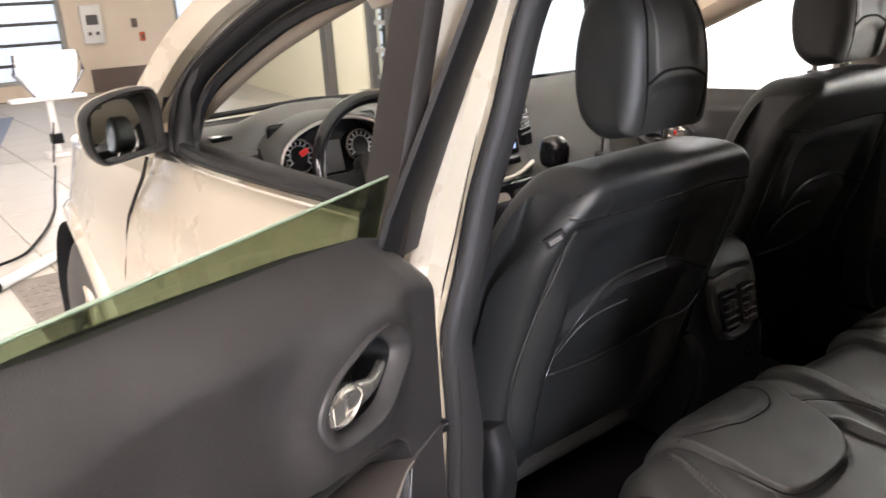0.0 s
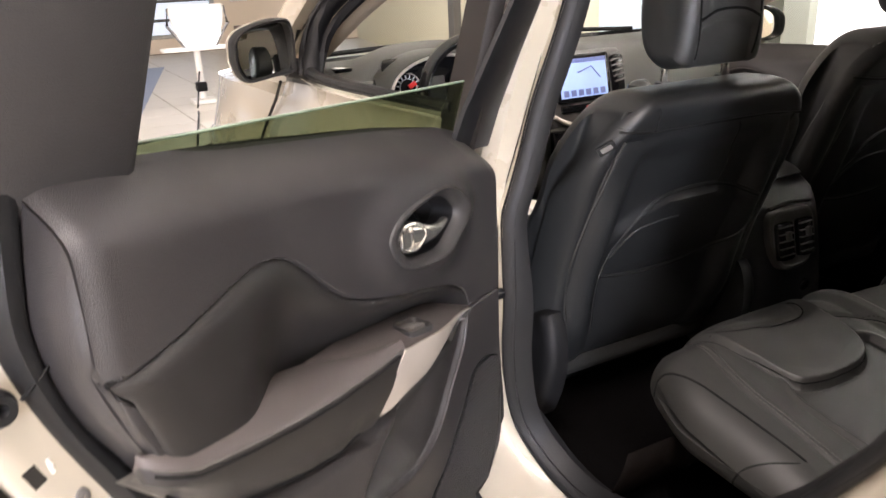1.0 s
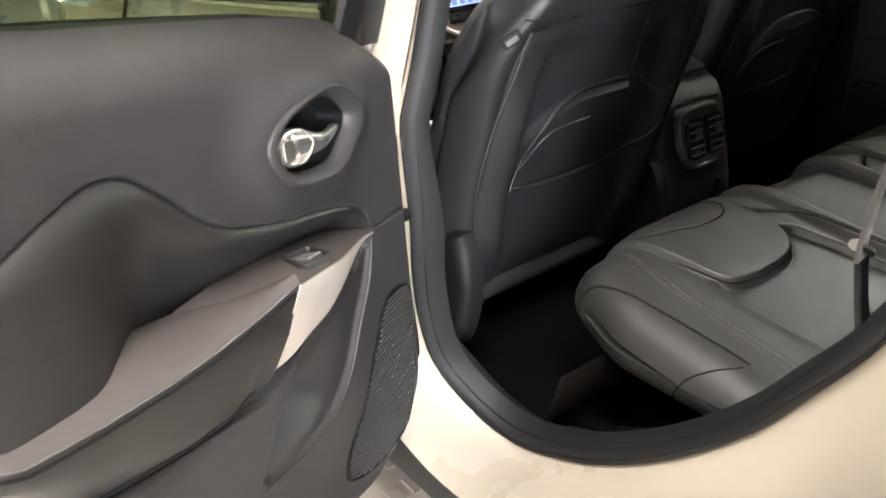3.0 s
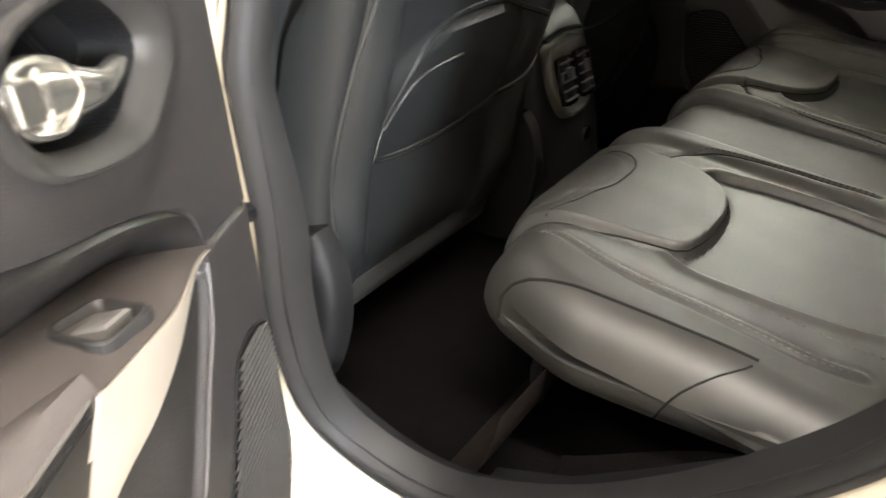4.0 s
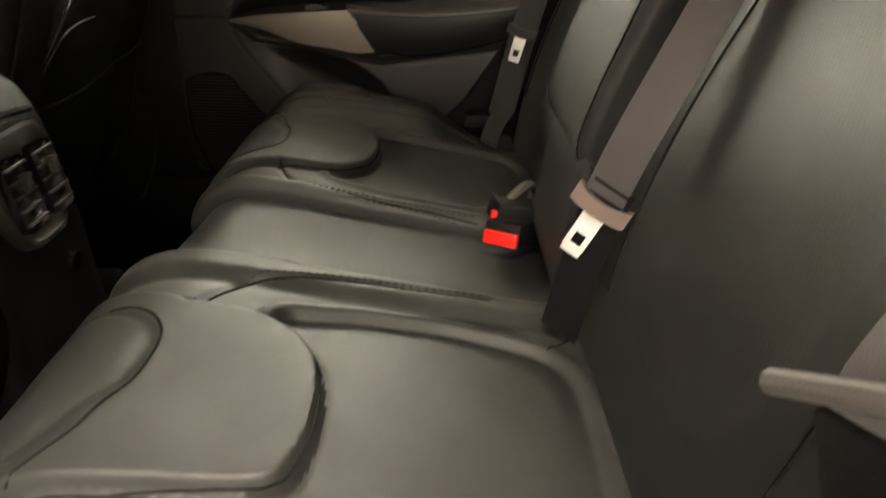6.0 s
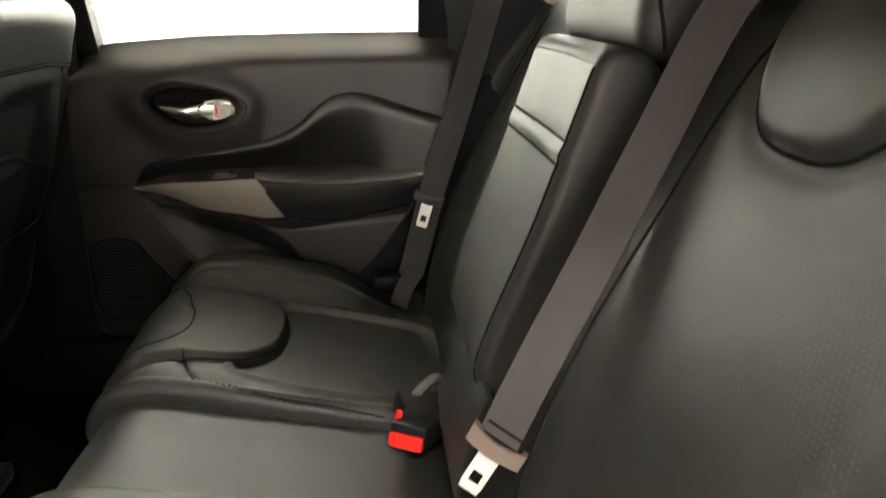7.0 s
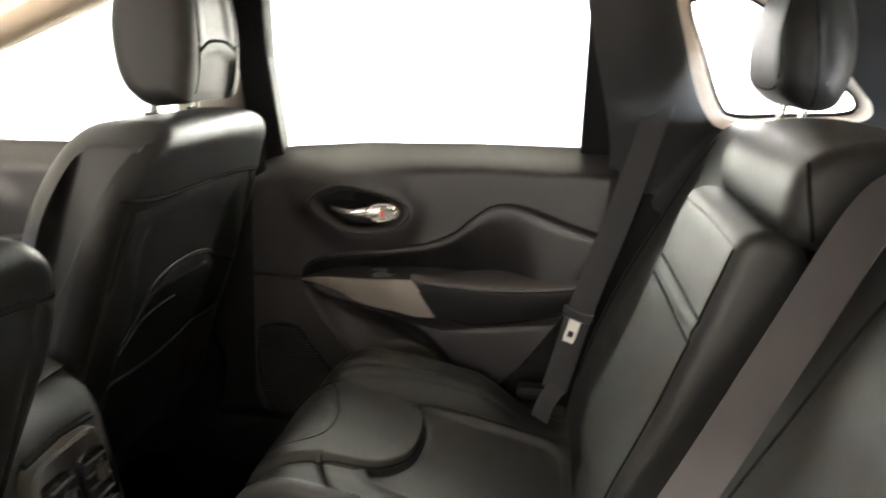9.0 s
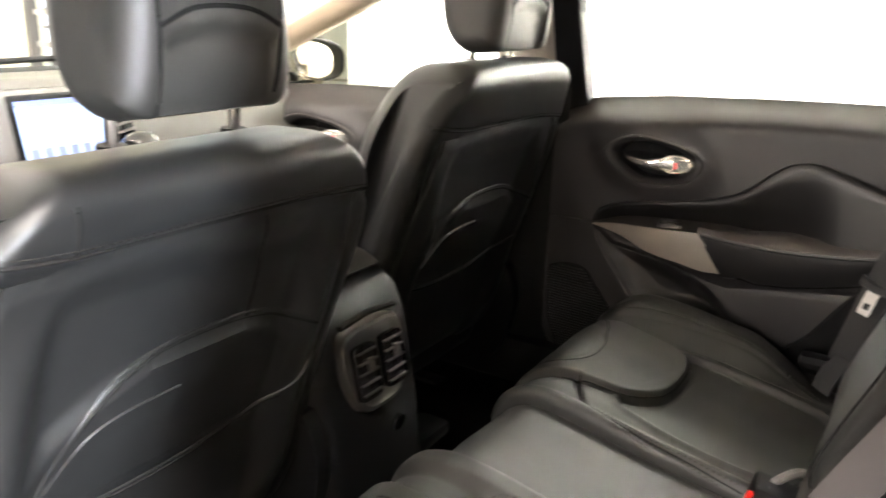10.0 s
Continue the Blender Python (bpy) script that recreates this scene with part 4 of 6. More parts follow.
def door(f, name, label, is_open=False, fine=220):
    d = thing(name, label, "car door", kind="")
    us = np.linspace(-0.045, 0.666, fine)
    vs = np.linspace(0, 1, fine)
    U = np.repeat(us[:, None], len(vs), 1)
    zb, zt = np.interp(us, BOT_U, BOT_Z), np.interp(us, TOP_U, TOP_Z)
    Z = zb[:, None] + (zt - zb)[:, None] * vs[None]
    bz = spline(BEZEL, 60, True)
    ins = np.r_[spline(UPLINE, 60), np.array([(0.10, 0.82), (0.35, 0.78), (0.60, 0.82), (0.622, 0.895), (0.633, 0.933), (0.645, 0.966)])]
    W = door_relief(U, Z, bz, ins, spline(POCKET, 50, True))
    put = np.vectorize(f, otypes=[float, float, float])
    panel = part("trim_panel", grid(np.stack(put(U, W, Z), -1)), TRIM, d, "soft dark grey moulded trim panel")
    # the pocket's lining, black plastic between the grille's ribs
    mesh_zone = [(0.058, 0.744), (0.04, 0.757), (0.005, 0.760), (-0.028, 0.750), (-0.038, 0.735), (-0.036, 0.645), (-0.022, 0.600), (0.012, 0.540), (0.085, 0.530), (0.159, 0.545), (0.202, 0.570), (0.190, 0.604), (0.141, 0.640), (0.096, 0.693), (0.068, 0.728)]
    panel.data.materials.append(POCKETLINE)
    panel.data.materials.append(PLASTIC)
    Um, Zm = (U[1:, 1:] + U[:-1, :-1]) / 2, (Z[1:, 1:] + Z[:-1, :-1]) / 2
    panel.data.polygons.foreach_set("material_index", ((sdist(Um, Zm, spline(POCKET, 50, True)) < -0.008) + 2 * (sdist(Um, Zm, mesh_zone) < 0)).astype(np.int32).ravel())
    # the insert below the sculpted line, hollowed towards the armrest
    q = []
    line = spline([(0.663, 0.989)] + UPLINE[1:], 50)
    lift = lambda u: 0.018 * float(step(np.array(u), 0.42, 0.64))
    rungs = (0, 0.01, 0.025, 0.05, 0.09, 0.15, 0.22, 0.3, 0.4, 0.5, 0.6, 0.7, 0.8, 0.9, 1)
    for u, z in line:
        bot = float(np.interp(u, (0.055, 0.12, 0.2, 0.29, 0.43, 0.53, 0.607, 0.65), (0.855, 0.862, 0.868, 0.868, 0.878, 0.885, 0.890, 0.90)))
        bot = min(z - 0.002, max(bot, float(np.interp(u, (0.615, 0.622, 0.633, 0.645, 0.655, 0.661), (0.86, 0.895, 0.933, 0.966, 0.984, 0.987)))))
        proud = 0.007 * float(step(np.array(u), 0.43, 0.52))
        col = [z + 0.0015 + (bot - z - 0.0015) * s for s in rungs]
        inside = np.clip(-sdist(np.full(len(col), u), np.array(col), ins) / 0.014, 0, 1)
        q.append([f(u, -0.011 + 0.010 * math.sqrt(min(1, s * 6)) + lift(u) + proud * math.sqrt(1 - (1 - e) ** 2) - float(hollow(np.array(u))) * float(step(np.array(s), 0.1, 0.95)), zc) for s, zc, e in zip(rungs, col, inside)])
    part("insert", grid(np.array(q)), TRIM2, d, "smooth black vinyl insert")
    # black tube draws the shadow line in the gap above the insert
    part("insert_shadow_line", tube(np.array([f(u, -0.006 + lift(u), z + 0.0015) for u, z in line]), 0.0030, 6), SEAM, d)
    # armrest pad
    us_ = np.r_[np.linspace(0.285, 0.60, 44), 0.61, 0.62, 0.63, 0.638, 0.644, 0.648, 0.650]
    rows = []
    for u in us_:
        S = float(np.interp(u, (0.285, 0.34, 0.42, 0.48, 0.55, 0.608, 0.636, 0.65), (0.886, 0.881, 0.878, 0.880, 0.886, 0.894, 0.905, 0.912)))
        I = float(np.interp(u, (0.285, 0.32, 0.425, 0.464, 0.531, 0.607, 0.65), (0.879, 0.880, 0.893, 0.899, 0.902, 0.907, 0.912)))
        L = float(np.interp(u, (0.285, 0.342, 0.39, 0.455, 0.52, 0.575, 0.61, 0.65), (0.796, 0.800, 0.794, 0.799, 0.812, 0.826, 0.850, 0.890)))
        wi = float(np.interp(u, (0.285, 0.31, 0.345, 0.39, 0.43, 0.464, 0.531, 0.607, 0.65), (0.012, -0.004, -0.024, -0.044, -0.047, -0.037, -0.022, -0.006, 0.008)))
        k = max(0.12, math.sqrt(max(0.0, 1 - max(0, (u - 0.61) / 0.0405) ** 2)))
        p = wi + (0.032 - wi) * k
        D = p - wi
        sec = [(wi - 0.006, I - 0.006), (wi + 0.12 * D, I + 0.003), (wi + 0.5 * D, (I + S) / 2 + 0.011), (wi + 0.78 * D, S + 0.010), (wi + 0.93 * D, S + 0.0055), (p, S), (p + 0.0006, S - 0.006),
               (p, S - 0.016), (p - 0.003, (S + L) / 2), (p - 0.012, L + 0.012), (p - 0.017, L + 0.003), (p - 0.035, L - 0.003)]
        row = []
        for w, z in sec:
            du = 0.056 * min(1, max(0, (S - z) / (S - L))) * max(0, (0.43 - u) / 0.145)
            row.append(f(u + du, w, z))
        rows.append(row)
    rows = np.array(rows)
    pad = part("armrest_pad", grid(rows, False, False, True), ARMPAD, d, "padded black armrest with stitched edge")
    # paler on top, darker below the stitched edge
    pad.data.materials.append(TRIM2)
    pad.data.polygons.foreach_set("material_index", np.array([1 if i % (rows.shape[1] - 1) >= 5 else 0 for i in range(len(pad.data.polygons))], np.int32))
    part("armrest_stitching", tube(rows[1:-2, 5], 0.0011, 5), STITCH, pad)
    part("armrest_seam", tube(rows[1:-2, 6], 0.0014, 5), SEAM, pad)
    part("armrest_lower_seam", tube(rows[6:-4, 10], 0.002, 5), SEAM, pad)
    # satin trim in front of it
    tp = spline([(0.058, 0.861), (0.12, 0.872), (0.20, 0.879), (0.286, 0.884)], 24)
    bt = spline([(0.058, 0.853), (0.122, 0.842), (0.172, 0.825), (0.215, 0.816), (0.254, 0.811), (0.297, 0.803), (0.350, 0.806)], 24)
    prot = lambda u: 0.003 + 0.031 * float(step(np.array(u), 0.04, 0.22))
    face = [[(tp[i] + (bt[i] - tp[i]) * s) for s in np.linspace(0, 1, 8)] for i in range(24)]
    fr = np.array([[f(q_[0], prot(q_[0]) - 0.020 * s ** 1.6, q_[1]) for s, q_ in zip(np.linspace(0, 1, 8), col)] for col in face])
    bk = np.array([[f(q_[0], prot(q_[0]) - 0.008 - 0.020 * s ** 1.6, q_[1]) for s, q_ in zip(np.linspace(0, 1, 8), col)] for col in face])
    part("pull_trim", grid(np.concatenate([fr, bk[:, ::-1]], 1), False, True, True), SATIN, d, "satin silver door pull trim")
    # switch panel behind it, its ends rounded
    tp2 = spline([(0.055, 0.8635), (0.12, 0.8745), (0.20, 0.8815), (0.286, 0.8855), (0.388, 0.886)], 44)
    inner = lambda u: outer_(u) - (outer_(u) + 0.054) * math.sqrt(max(0.0, 1 - max(0.0, (u - 0.24) / 0.149) ** 2 - max(0.0, (0.15 - u) / 0.105) ** 2))
    outer_ = lambda u: prot(u) - 0.001 if u < 0.284 else float(np.interp(u, (0.284, 0.31, 0.345, 0.39), (0.032, 0.010, -0.012, -0.036)))
    sp = np.array([[f(u, inner(u) + (outer_(u) - inner(u)) * s, z + 0.005 * (1 - s) - 0.001 * s ** 6) for s in np.linspace(0, 1, 8)] for u, z in tp2])
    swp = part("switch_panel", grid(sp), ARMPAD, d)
    swz = 0.8865
    corner = spline([(0.233, -0.019), (0.213, -0.0165), (0.193, -0.010), (0.199, 0.010), (0.206, 0.026), (0.229, 0.0245), (0.250, 0.020), (0.243, 0.0)], 40, True)
    sc = corner.mean(0)
    plate = lambda k, h: [f(sc[0] + (a - sc[0]) * k, sc[1] + (b - sc[1]) * k, swz + h + 0.02 * (a - sc[0]) * k) for a, b in corner]
    swi = part("window_switch", grid(np.array([plate(1.0, -0.004), plate(1.0, 0.003), plate(0.95, 0.0042), plate(0.86, 0.004), plate(0.80, 0.002), plate(0.74, -0.004), plate(0.02, -0.004)]), False, True), DARKCHROME, swp, "dark framed window switch")
    P = np.array([[f(sc[0] + a * k, sc[1] + b * k, swz + h + 0.0045 * (b > 0)) for a, b in ((-0.011, -0.009), (0.012, -0.012), (0.014, 0.010), (-0.009, 0.013))] for k, h in ((1.0, -0.005), (1.0, 0.0), (0.85, 0.0015), (0.1, 0.001))])
    part("switch_rocker", grid(P, False, True, True), GREYPL, swi, "small grey window rocker")
    # recess behind the lever
    ctr = bz.mean(0)
    rr = np.array([[f(*(lambda p_: (p_[0], wv, p_[1]))(ctr + (p - ctr) * s)) for p in bz] for s, wv in ((1.045, 0.012), (1.02, 0.0175), (0.97, 0.0195), (0.88, 0.0175), (0.79, 0.009), (0.755, 0.003), (0.735, -0.030), (0.4, -0.040), (0.02, -0.040))])
    bez = part("handle_bezel", grid(rr[:6], False, True), DARKCHROME, d, "dark bezel round the handle recess")
    part("recess", grid(rr[5:], False, True), PLASTIC, bez)
    lev = spline([(0.120, 0.000, 1.010), (0.140, 0.005, 1.007), (0.165, 0.008, 1.004), (0.190, 0.007, 1.006), (0.215, 0.005, 1.008)], 22)
    hz = np.interp(np.linspace(0, 1, 22), (0, 0.1, 0.4, 0.7, 1), (0.004, 0.006, 0.008, 0.013, 0.014))
    L = np.array([[f(u, w + 0.006 * math.cos(a), z + h * math.copysign(abs(math.sin(a)) ** 0.7, math.sin(a))) for a in np.linspace(0, 2 * math.pi, 16, endpoint=False)] for (u, w, z), h in zip(lev, hz)])
    lv = part("handle_lever", grid(L, False, True, True), LEVER, d, "bright chrome inner door handle")
    head = spline([(0.184, 1.009), (0.196, 1.022), (0.218, 1.028), (0.243, 1.026), (0.254, 1.013), (0.252, 0.999), (0.238, 0.991), (0.212, 0.988), (0.192, 0.997)], 44, True)
    hc = head.mean(0)
    P = np.array([[f(hc[0] + (q_[0] - hc[0]) * k, w, hc[1] + (q_[1] - hc[1]) * k) for q_ in head] for k, w in ((0.92, -0.006), (1.0, -0.001), (1.0, 0.009), (0.95, 0.0125), (0.84, 0.0135), (0.80, 0.012), (0.76, 0.007), (0.02, 0.007))])
    part("lever_head", grid(P, False, True), LEVER, lv)
    sq = np.array([[f(0.239 + a * k, h, 1.009 + b * k) for a, b in ((-0.011, -0.011), (0.011, -0.010), (0.011, 0.010), (-0.010, 0.010))] for h, k in ((0.004, 1.0), (0.013, 1.0), (0.0155, 0.88), (0.0155, 0.4))])
    part("lock_knob", grid(sq, False, True, True), LEVER, lv)
    # a red dab on the closed doors paints the chrome's reddish reflection
    sq = np.array([[f(0.2215 + a * k, h, 1.008 + b * k) for a, b in ((-0.002, -0.008), (0.002, -0.008), (0.002, 0.004), (-0.002, 0.004))] for h, k in ((0.004, 1.0), (0.0105, 1.0), (0.0115, 0.8))])
    part("lever_mark", grid(sq, False, True, True), RED if not is_open else GREYPL, lv)
    part("recess_rib", tube([f(0.158, -0.030, 1.036), f(0.163, -0.014, 1.018), f(0.166, -0.012, 0.996)], 0.0022, 6), PLASTIC, bez)
    # speaker grille: fine ribs
    bms = []
    for z in np.arange(0.530, 0.762, 0.0062):
        us_g = np.linspace(-0.04, 0.20, 61)
        ok = us_g[sdist(us_g, z - 0.03 * us_g, mesh_zone) < -0.001]
        if len(ok) > 3:
            seg = [(u, float(door_relief(np.array([[u]]), np.array([[z - 0.03 * u]]), bz, ins, POCKET)[0, 0]) + 0.0030, z - 0.03 * u) for u in np.linspace(ok[0], ok[-1], 8)]
            bms.append(tube([f(*q_) for q_ in seg], 0.0019, 4))
    edge_g = [(u, float(door_relief(np.array([[u]]), np.array([[z]]), bz, ins, POCKET)[0, 0]) + 0.0005, z) for u, z in spline(mesh_zone, 70, True)]
    part("grille_groove", tube([f(*q_) for q_ in edge_g], 0.0016, 5, True), SEAM, d)
    part("speaker_grille", join(*bms), TRIM, d, "fine ribs over the loudspeaker")
    # painted shell
    loop = spline([(-0.07, 1.05), (-0.07, 0.62), (-0.02, 0.53), (0.16, 0.485), (0.34, 0.525), (0.45, 0.585), (0.545, 0.68), (0.62, 0.78), (0.685, 0.885), (0.73, 0.96), (0.765, 1.04), (0.772, 1.09), (0.70, 1.11), (0.3, 1.07)], 90, True)
    if not is_open:
        loop[:, 1] = np.minimum(loop[:, 1], 1.04)
    lc = np.array((0.3, 0.9))

    def lay(off, w):
        dd = loop - lc
        dd /= np.linalg.norm(dd, axis=1)[:, None]
        return [f(*(lambda p_: (p_[0], w, p_[1]))(p)) for p in loop + dd * off]
    if is_open:
        edge_of_open_door(f, d, bz, ins)
    else:
      part("door_shell", grid(np.array([lay(-0.035, -0.088), lay(-0.02, -0.086), lay(-0.006, -0.080), lay(0.0, -0.078), lay(0.0, -0.115), lay(0.02, -0.122), lay(0.025, -0.135), lay(0.018, -0.142), lay(-0.30, -0.150)]), False, True, True), PAINT, d, "pearl white painted door shell")
    if not is_open:
      part("door_seal", grid(np.array([lay(-0.085, -0.044), lay(-0.080, -0.034), lay(-0.060, -0.028), lay(-0.040, -0.032), lay(-0.030, -0.040), lay(-0.030, -0.05)]), False, True), RUBBER, d, "black rubber door seal")
    # window frame
    def bar(a, b, wa, wb, w0, w1, m, nm):
        P = np.array([[f(a[0] + (b[0] - a[0]) * s + (wa + (wb - wa) * s) * e, w + 0.33 * max(0, a[1] + (b[1] - a[1]) * s - 1.1), a[1] + (b[1] - a[1]) * s) for e, w in ((0, w0), (0.06, w0 + 0.004), (0.94, w0 + 0.004), (1, w0), (1, w1), (0, w1))] for s in np.linspace(0, 1, 8)])
        return part(nm, grid(P, False, True, True), m, d)
    bar((0.570 if is_open else 0.594, 1.10), (0.535 if is_open else 0.586, 1.47), 0.135, 0.13, -0.048, -0.09, FRAMEVINYL if is_open else PLASTIC, "window_frame")
    if is_open:
        bar((-0.124, 1.08), (-0.285, 1.47), 0.13, 0.135, -0.048, -0.056, PLASTIC, "window_frame")
    else:
        bar((-0.060, 1.08), (-0.03, 1.47), 0.045, 0.04, -0.048, -0.09, PLASTIC, "window_frame")
    P = np.array([[f(u, w + 0.115, z) for z, w in ((1.445, -0.045), (1.49, -0.05), (1.49, -0.09), (1.445, -0.09))] for u in np.linspace(-0.02, 0.66, 12)])
    part("window_frame", grid(P, False, True, True), PLASTIC, d)
    if is_open:
        part("frame_seal", tube([f(0.735 - 0.10 * s, -0.058 + 0.118 * s, 1.09 + 0.37 * s) for s in np.linspace(0, 1, 8)], 0.011, 8), RUBBER, d)
    if is_open:
        part("frame_edge", tube([f(0.785 - 0.12 * s, -0.105 + 0.12 * s, 1.08 + 0.40 * s) for s in np.linspace(0, 1, 8)], 0.030, 8), RUBBER, d)
    gz0 = 1.09
    if is_open:
        topz = lambda u: 1.183 - 0.046 * u
    else:
        topz = lambda u: 1.46
    G = np.array([[f(u, -0.068 - dw + 0.33 * max(0, gz0 + (topz(u) - gz0) * s - 1.1), gz0 + (topz(u) - gz0) * s) for s, dw in ((0, 0), (1, 0), (1, 0.004), (0, 0.004))] for u in np.linspace(-0.03, 0.60 if not is_open else 0.585, 24)])
    pane = part("window_pane", grid(G, False, True, True), TINT if is_open else CLEAR, d, "greenish tinted glass, wound almost down" if is_open else "clear side glass")
    pane.visible_shadow = False
    if is_open:
        part("glass_edge", tube([f(u, -0.070 + 0.33 * (topz(u) - 1.1), topz(u)) for u in np.linspace(-0.03, 0.585, 20)], 0.0018, 6), GLASSEDGE, pane)
        # latch, bump stop, plug
        sq = np.array([[f(0.692 + a, -0.064 + h, 0.911 + b) for a, b in ((-0.012, -0.006), (0.006, -0.013), (0.014, 0.005), (-0.004, 0.012))] for h in (0.0, 0.0125)])
        lt = part("door_latch", grid(sq, False, True, True), GLOSSBLACK, d, "black steel latch in the door edge", smooth=False)
        part("latch_claw", tube([f(0.681, -0.052, 0.906), f(0.683, -0.050, 0.914), f(0.684, -0.052, 0.920)], 0.0022, 6), STEEL, lt)
        c = (0.716, 0, 0.982)
        P = np.array([[f(c[0] + r * math.cos(a), w, c[2] + r * math.sin(a)) for a in np.linspace(0, 2 * math.pi, 24, endpoint=False)] for r, w in ((0.0155, -0.06), (0.0155, -0.040), (0.012, -0.034), (0.006, -0.035), (0.004, -0.044))])
        part("bump_stop", grid(P, False, True), RUBBER, d, "round black rubber bump stop")
        P = np.array([[f(0.663 + 0.8 * r * math.cos(a), w + 0.003, 0.872 + 1.1 * r * math.sin(a)) for a in np.linspace(0, 2 * math.pi, 20, endpoint=False)] for r, w in ((0.008, -0.06), (0.008, -0.052), (0.005, -0.051), (0.001, -0.051))])
        part("plug", grid(P, False, True), GREYPL, d)
        part("check_strap", tube([f(-0.075, -0.01, 0.842), f(-0.045, -0.02, 0.842)], 0.010, 10), GLOSSBLACK, d)
    return d


door(left_open, "rear_door", "open left rear door, dark trim inside, white outside", True, 300)
door(right_rear, "rear_door", "closed right rear door with dark trim and silver pull")
door(right_front, "front_door", "closed right front door with dark trim", False, 120)

# left front door, seen from outside
fd = thing("front_door", "closed pearl white left front door with black window frame", "car door")
ys = np.linspace(0.80, 1.80, 24)
skin = []
for y in ys:
    col = []
    for s in np.linspace(0, 1, 16):
        z = 0.44 + s * 0.69
        x = -0.905 + 0.035 * step(np.array(s), 0.75, 1.0) - 0.012 * math.sin(s * 4) + (0.012 if 0.30 < s < 0.36 else 0)
        yy = 0.79 + (y - 0.80) * (door_gap(z) - 0.795)
        col.append((float(x), yy, z + 0.03 * (1.8 - y)))
    skin.append(col)
part("door_skin", grid(np.array(skin)), PAINT, fd)
part("door_gap", tube([(-0.905 + 0.03 * float(step(np.array(s), 0.75, 1.0)), door_gap(0.45 + 0.68 * s), 0.45 + 0.68 * s) for s in np.linspace(0, 1, 16)], 0.004, 6), RUBBER, fd)
belt = spline([(-0.868, 0.80, 1.158), (-0.872, 1.10, 1.150), (-0.872, 1.30, 1.147), (-0.868, 1.44, 1.152), (-0.862, 1.53, 1.170)], 30)
part("belt_moulding", tube(belt, 0.010, 8, flat=0.8), CHROME, fd, "bright belt moulding")
part("belt_seal", tube(belt + np.array((0.014, 0, 0.010)), 0.011, 8), PLASTIC, fd)
fr = spline([(-0.85, 1.47, 1.155), (-0.838, 1.485, 1.205), (-0.81, 1.482, 1.272), (-0.775, 1.440, 1.326), (-0.735, 1.24, 1.415), (-0.71, 1.05, 1.455), (-0.70, 0.80, 1.465)], 60)
part("window_frame", tube(fr, 0.024, 10, flat=0.8), PLASTIC, fd)
part("frame_gasket", tube(fr + np.array((0.012, -0.012, -0.030)), 0.012, 6), PLASTIC, fd)
part("frame_gasket", tube(fr + np.array((-0.022, 0.0, 0.004)), 0.007, 6), PLASTIC, fd)
part("roof_edge", tube(spline([(-0.87, 1.72, 1.16), (-0.83, 1.63, 1.27), (-0.79, 1.52, 1.365), (-0.75, 1.32, 1.455), (-0.715, 1.0, 1.508), (-0.69, 0.6, 1.515), (-0.68, -0.2, 1.51)], 60), 0.030, 8, flat=1.2), PAINT, car)
ap = np.array([[(-0.873 + 0.30 * (z - 1.12) + 0.006 * b, 0.745 + 0.078 * a + 0.02 * (z - 1.12), z) for a, b in ((0, 1), (0.06, 0), (0.94, 0), (1, 1), (1, 4), (0, 4))] for z in np.linspace(1.10, 1.47, 10)])
part("pillar_applique", grid(ap, False, True, True), APPLIQUE, fd, "dark brown-grey pillar applique")
part("mirror_base", grid(np.array([[(-0.862 + 0.30 * (z - 1.14), y0 + (1.60 - y0) * s, z) for s in (0, 0.5, 1)] for z, y0 in ((1.14, 1.75), (1.20, 1.64), (1.25, 1.57))])), PLASTIC, fd)
part("door_card", box(-0.80, 0.80, 0.5, -0.72, 1.80, 1.135, 0.03), PLASTIC, fd)

# wing mirrors


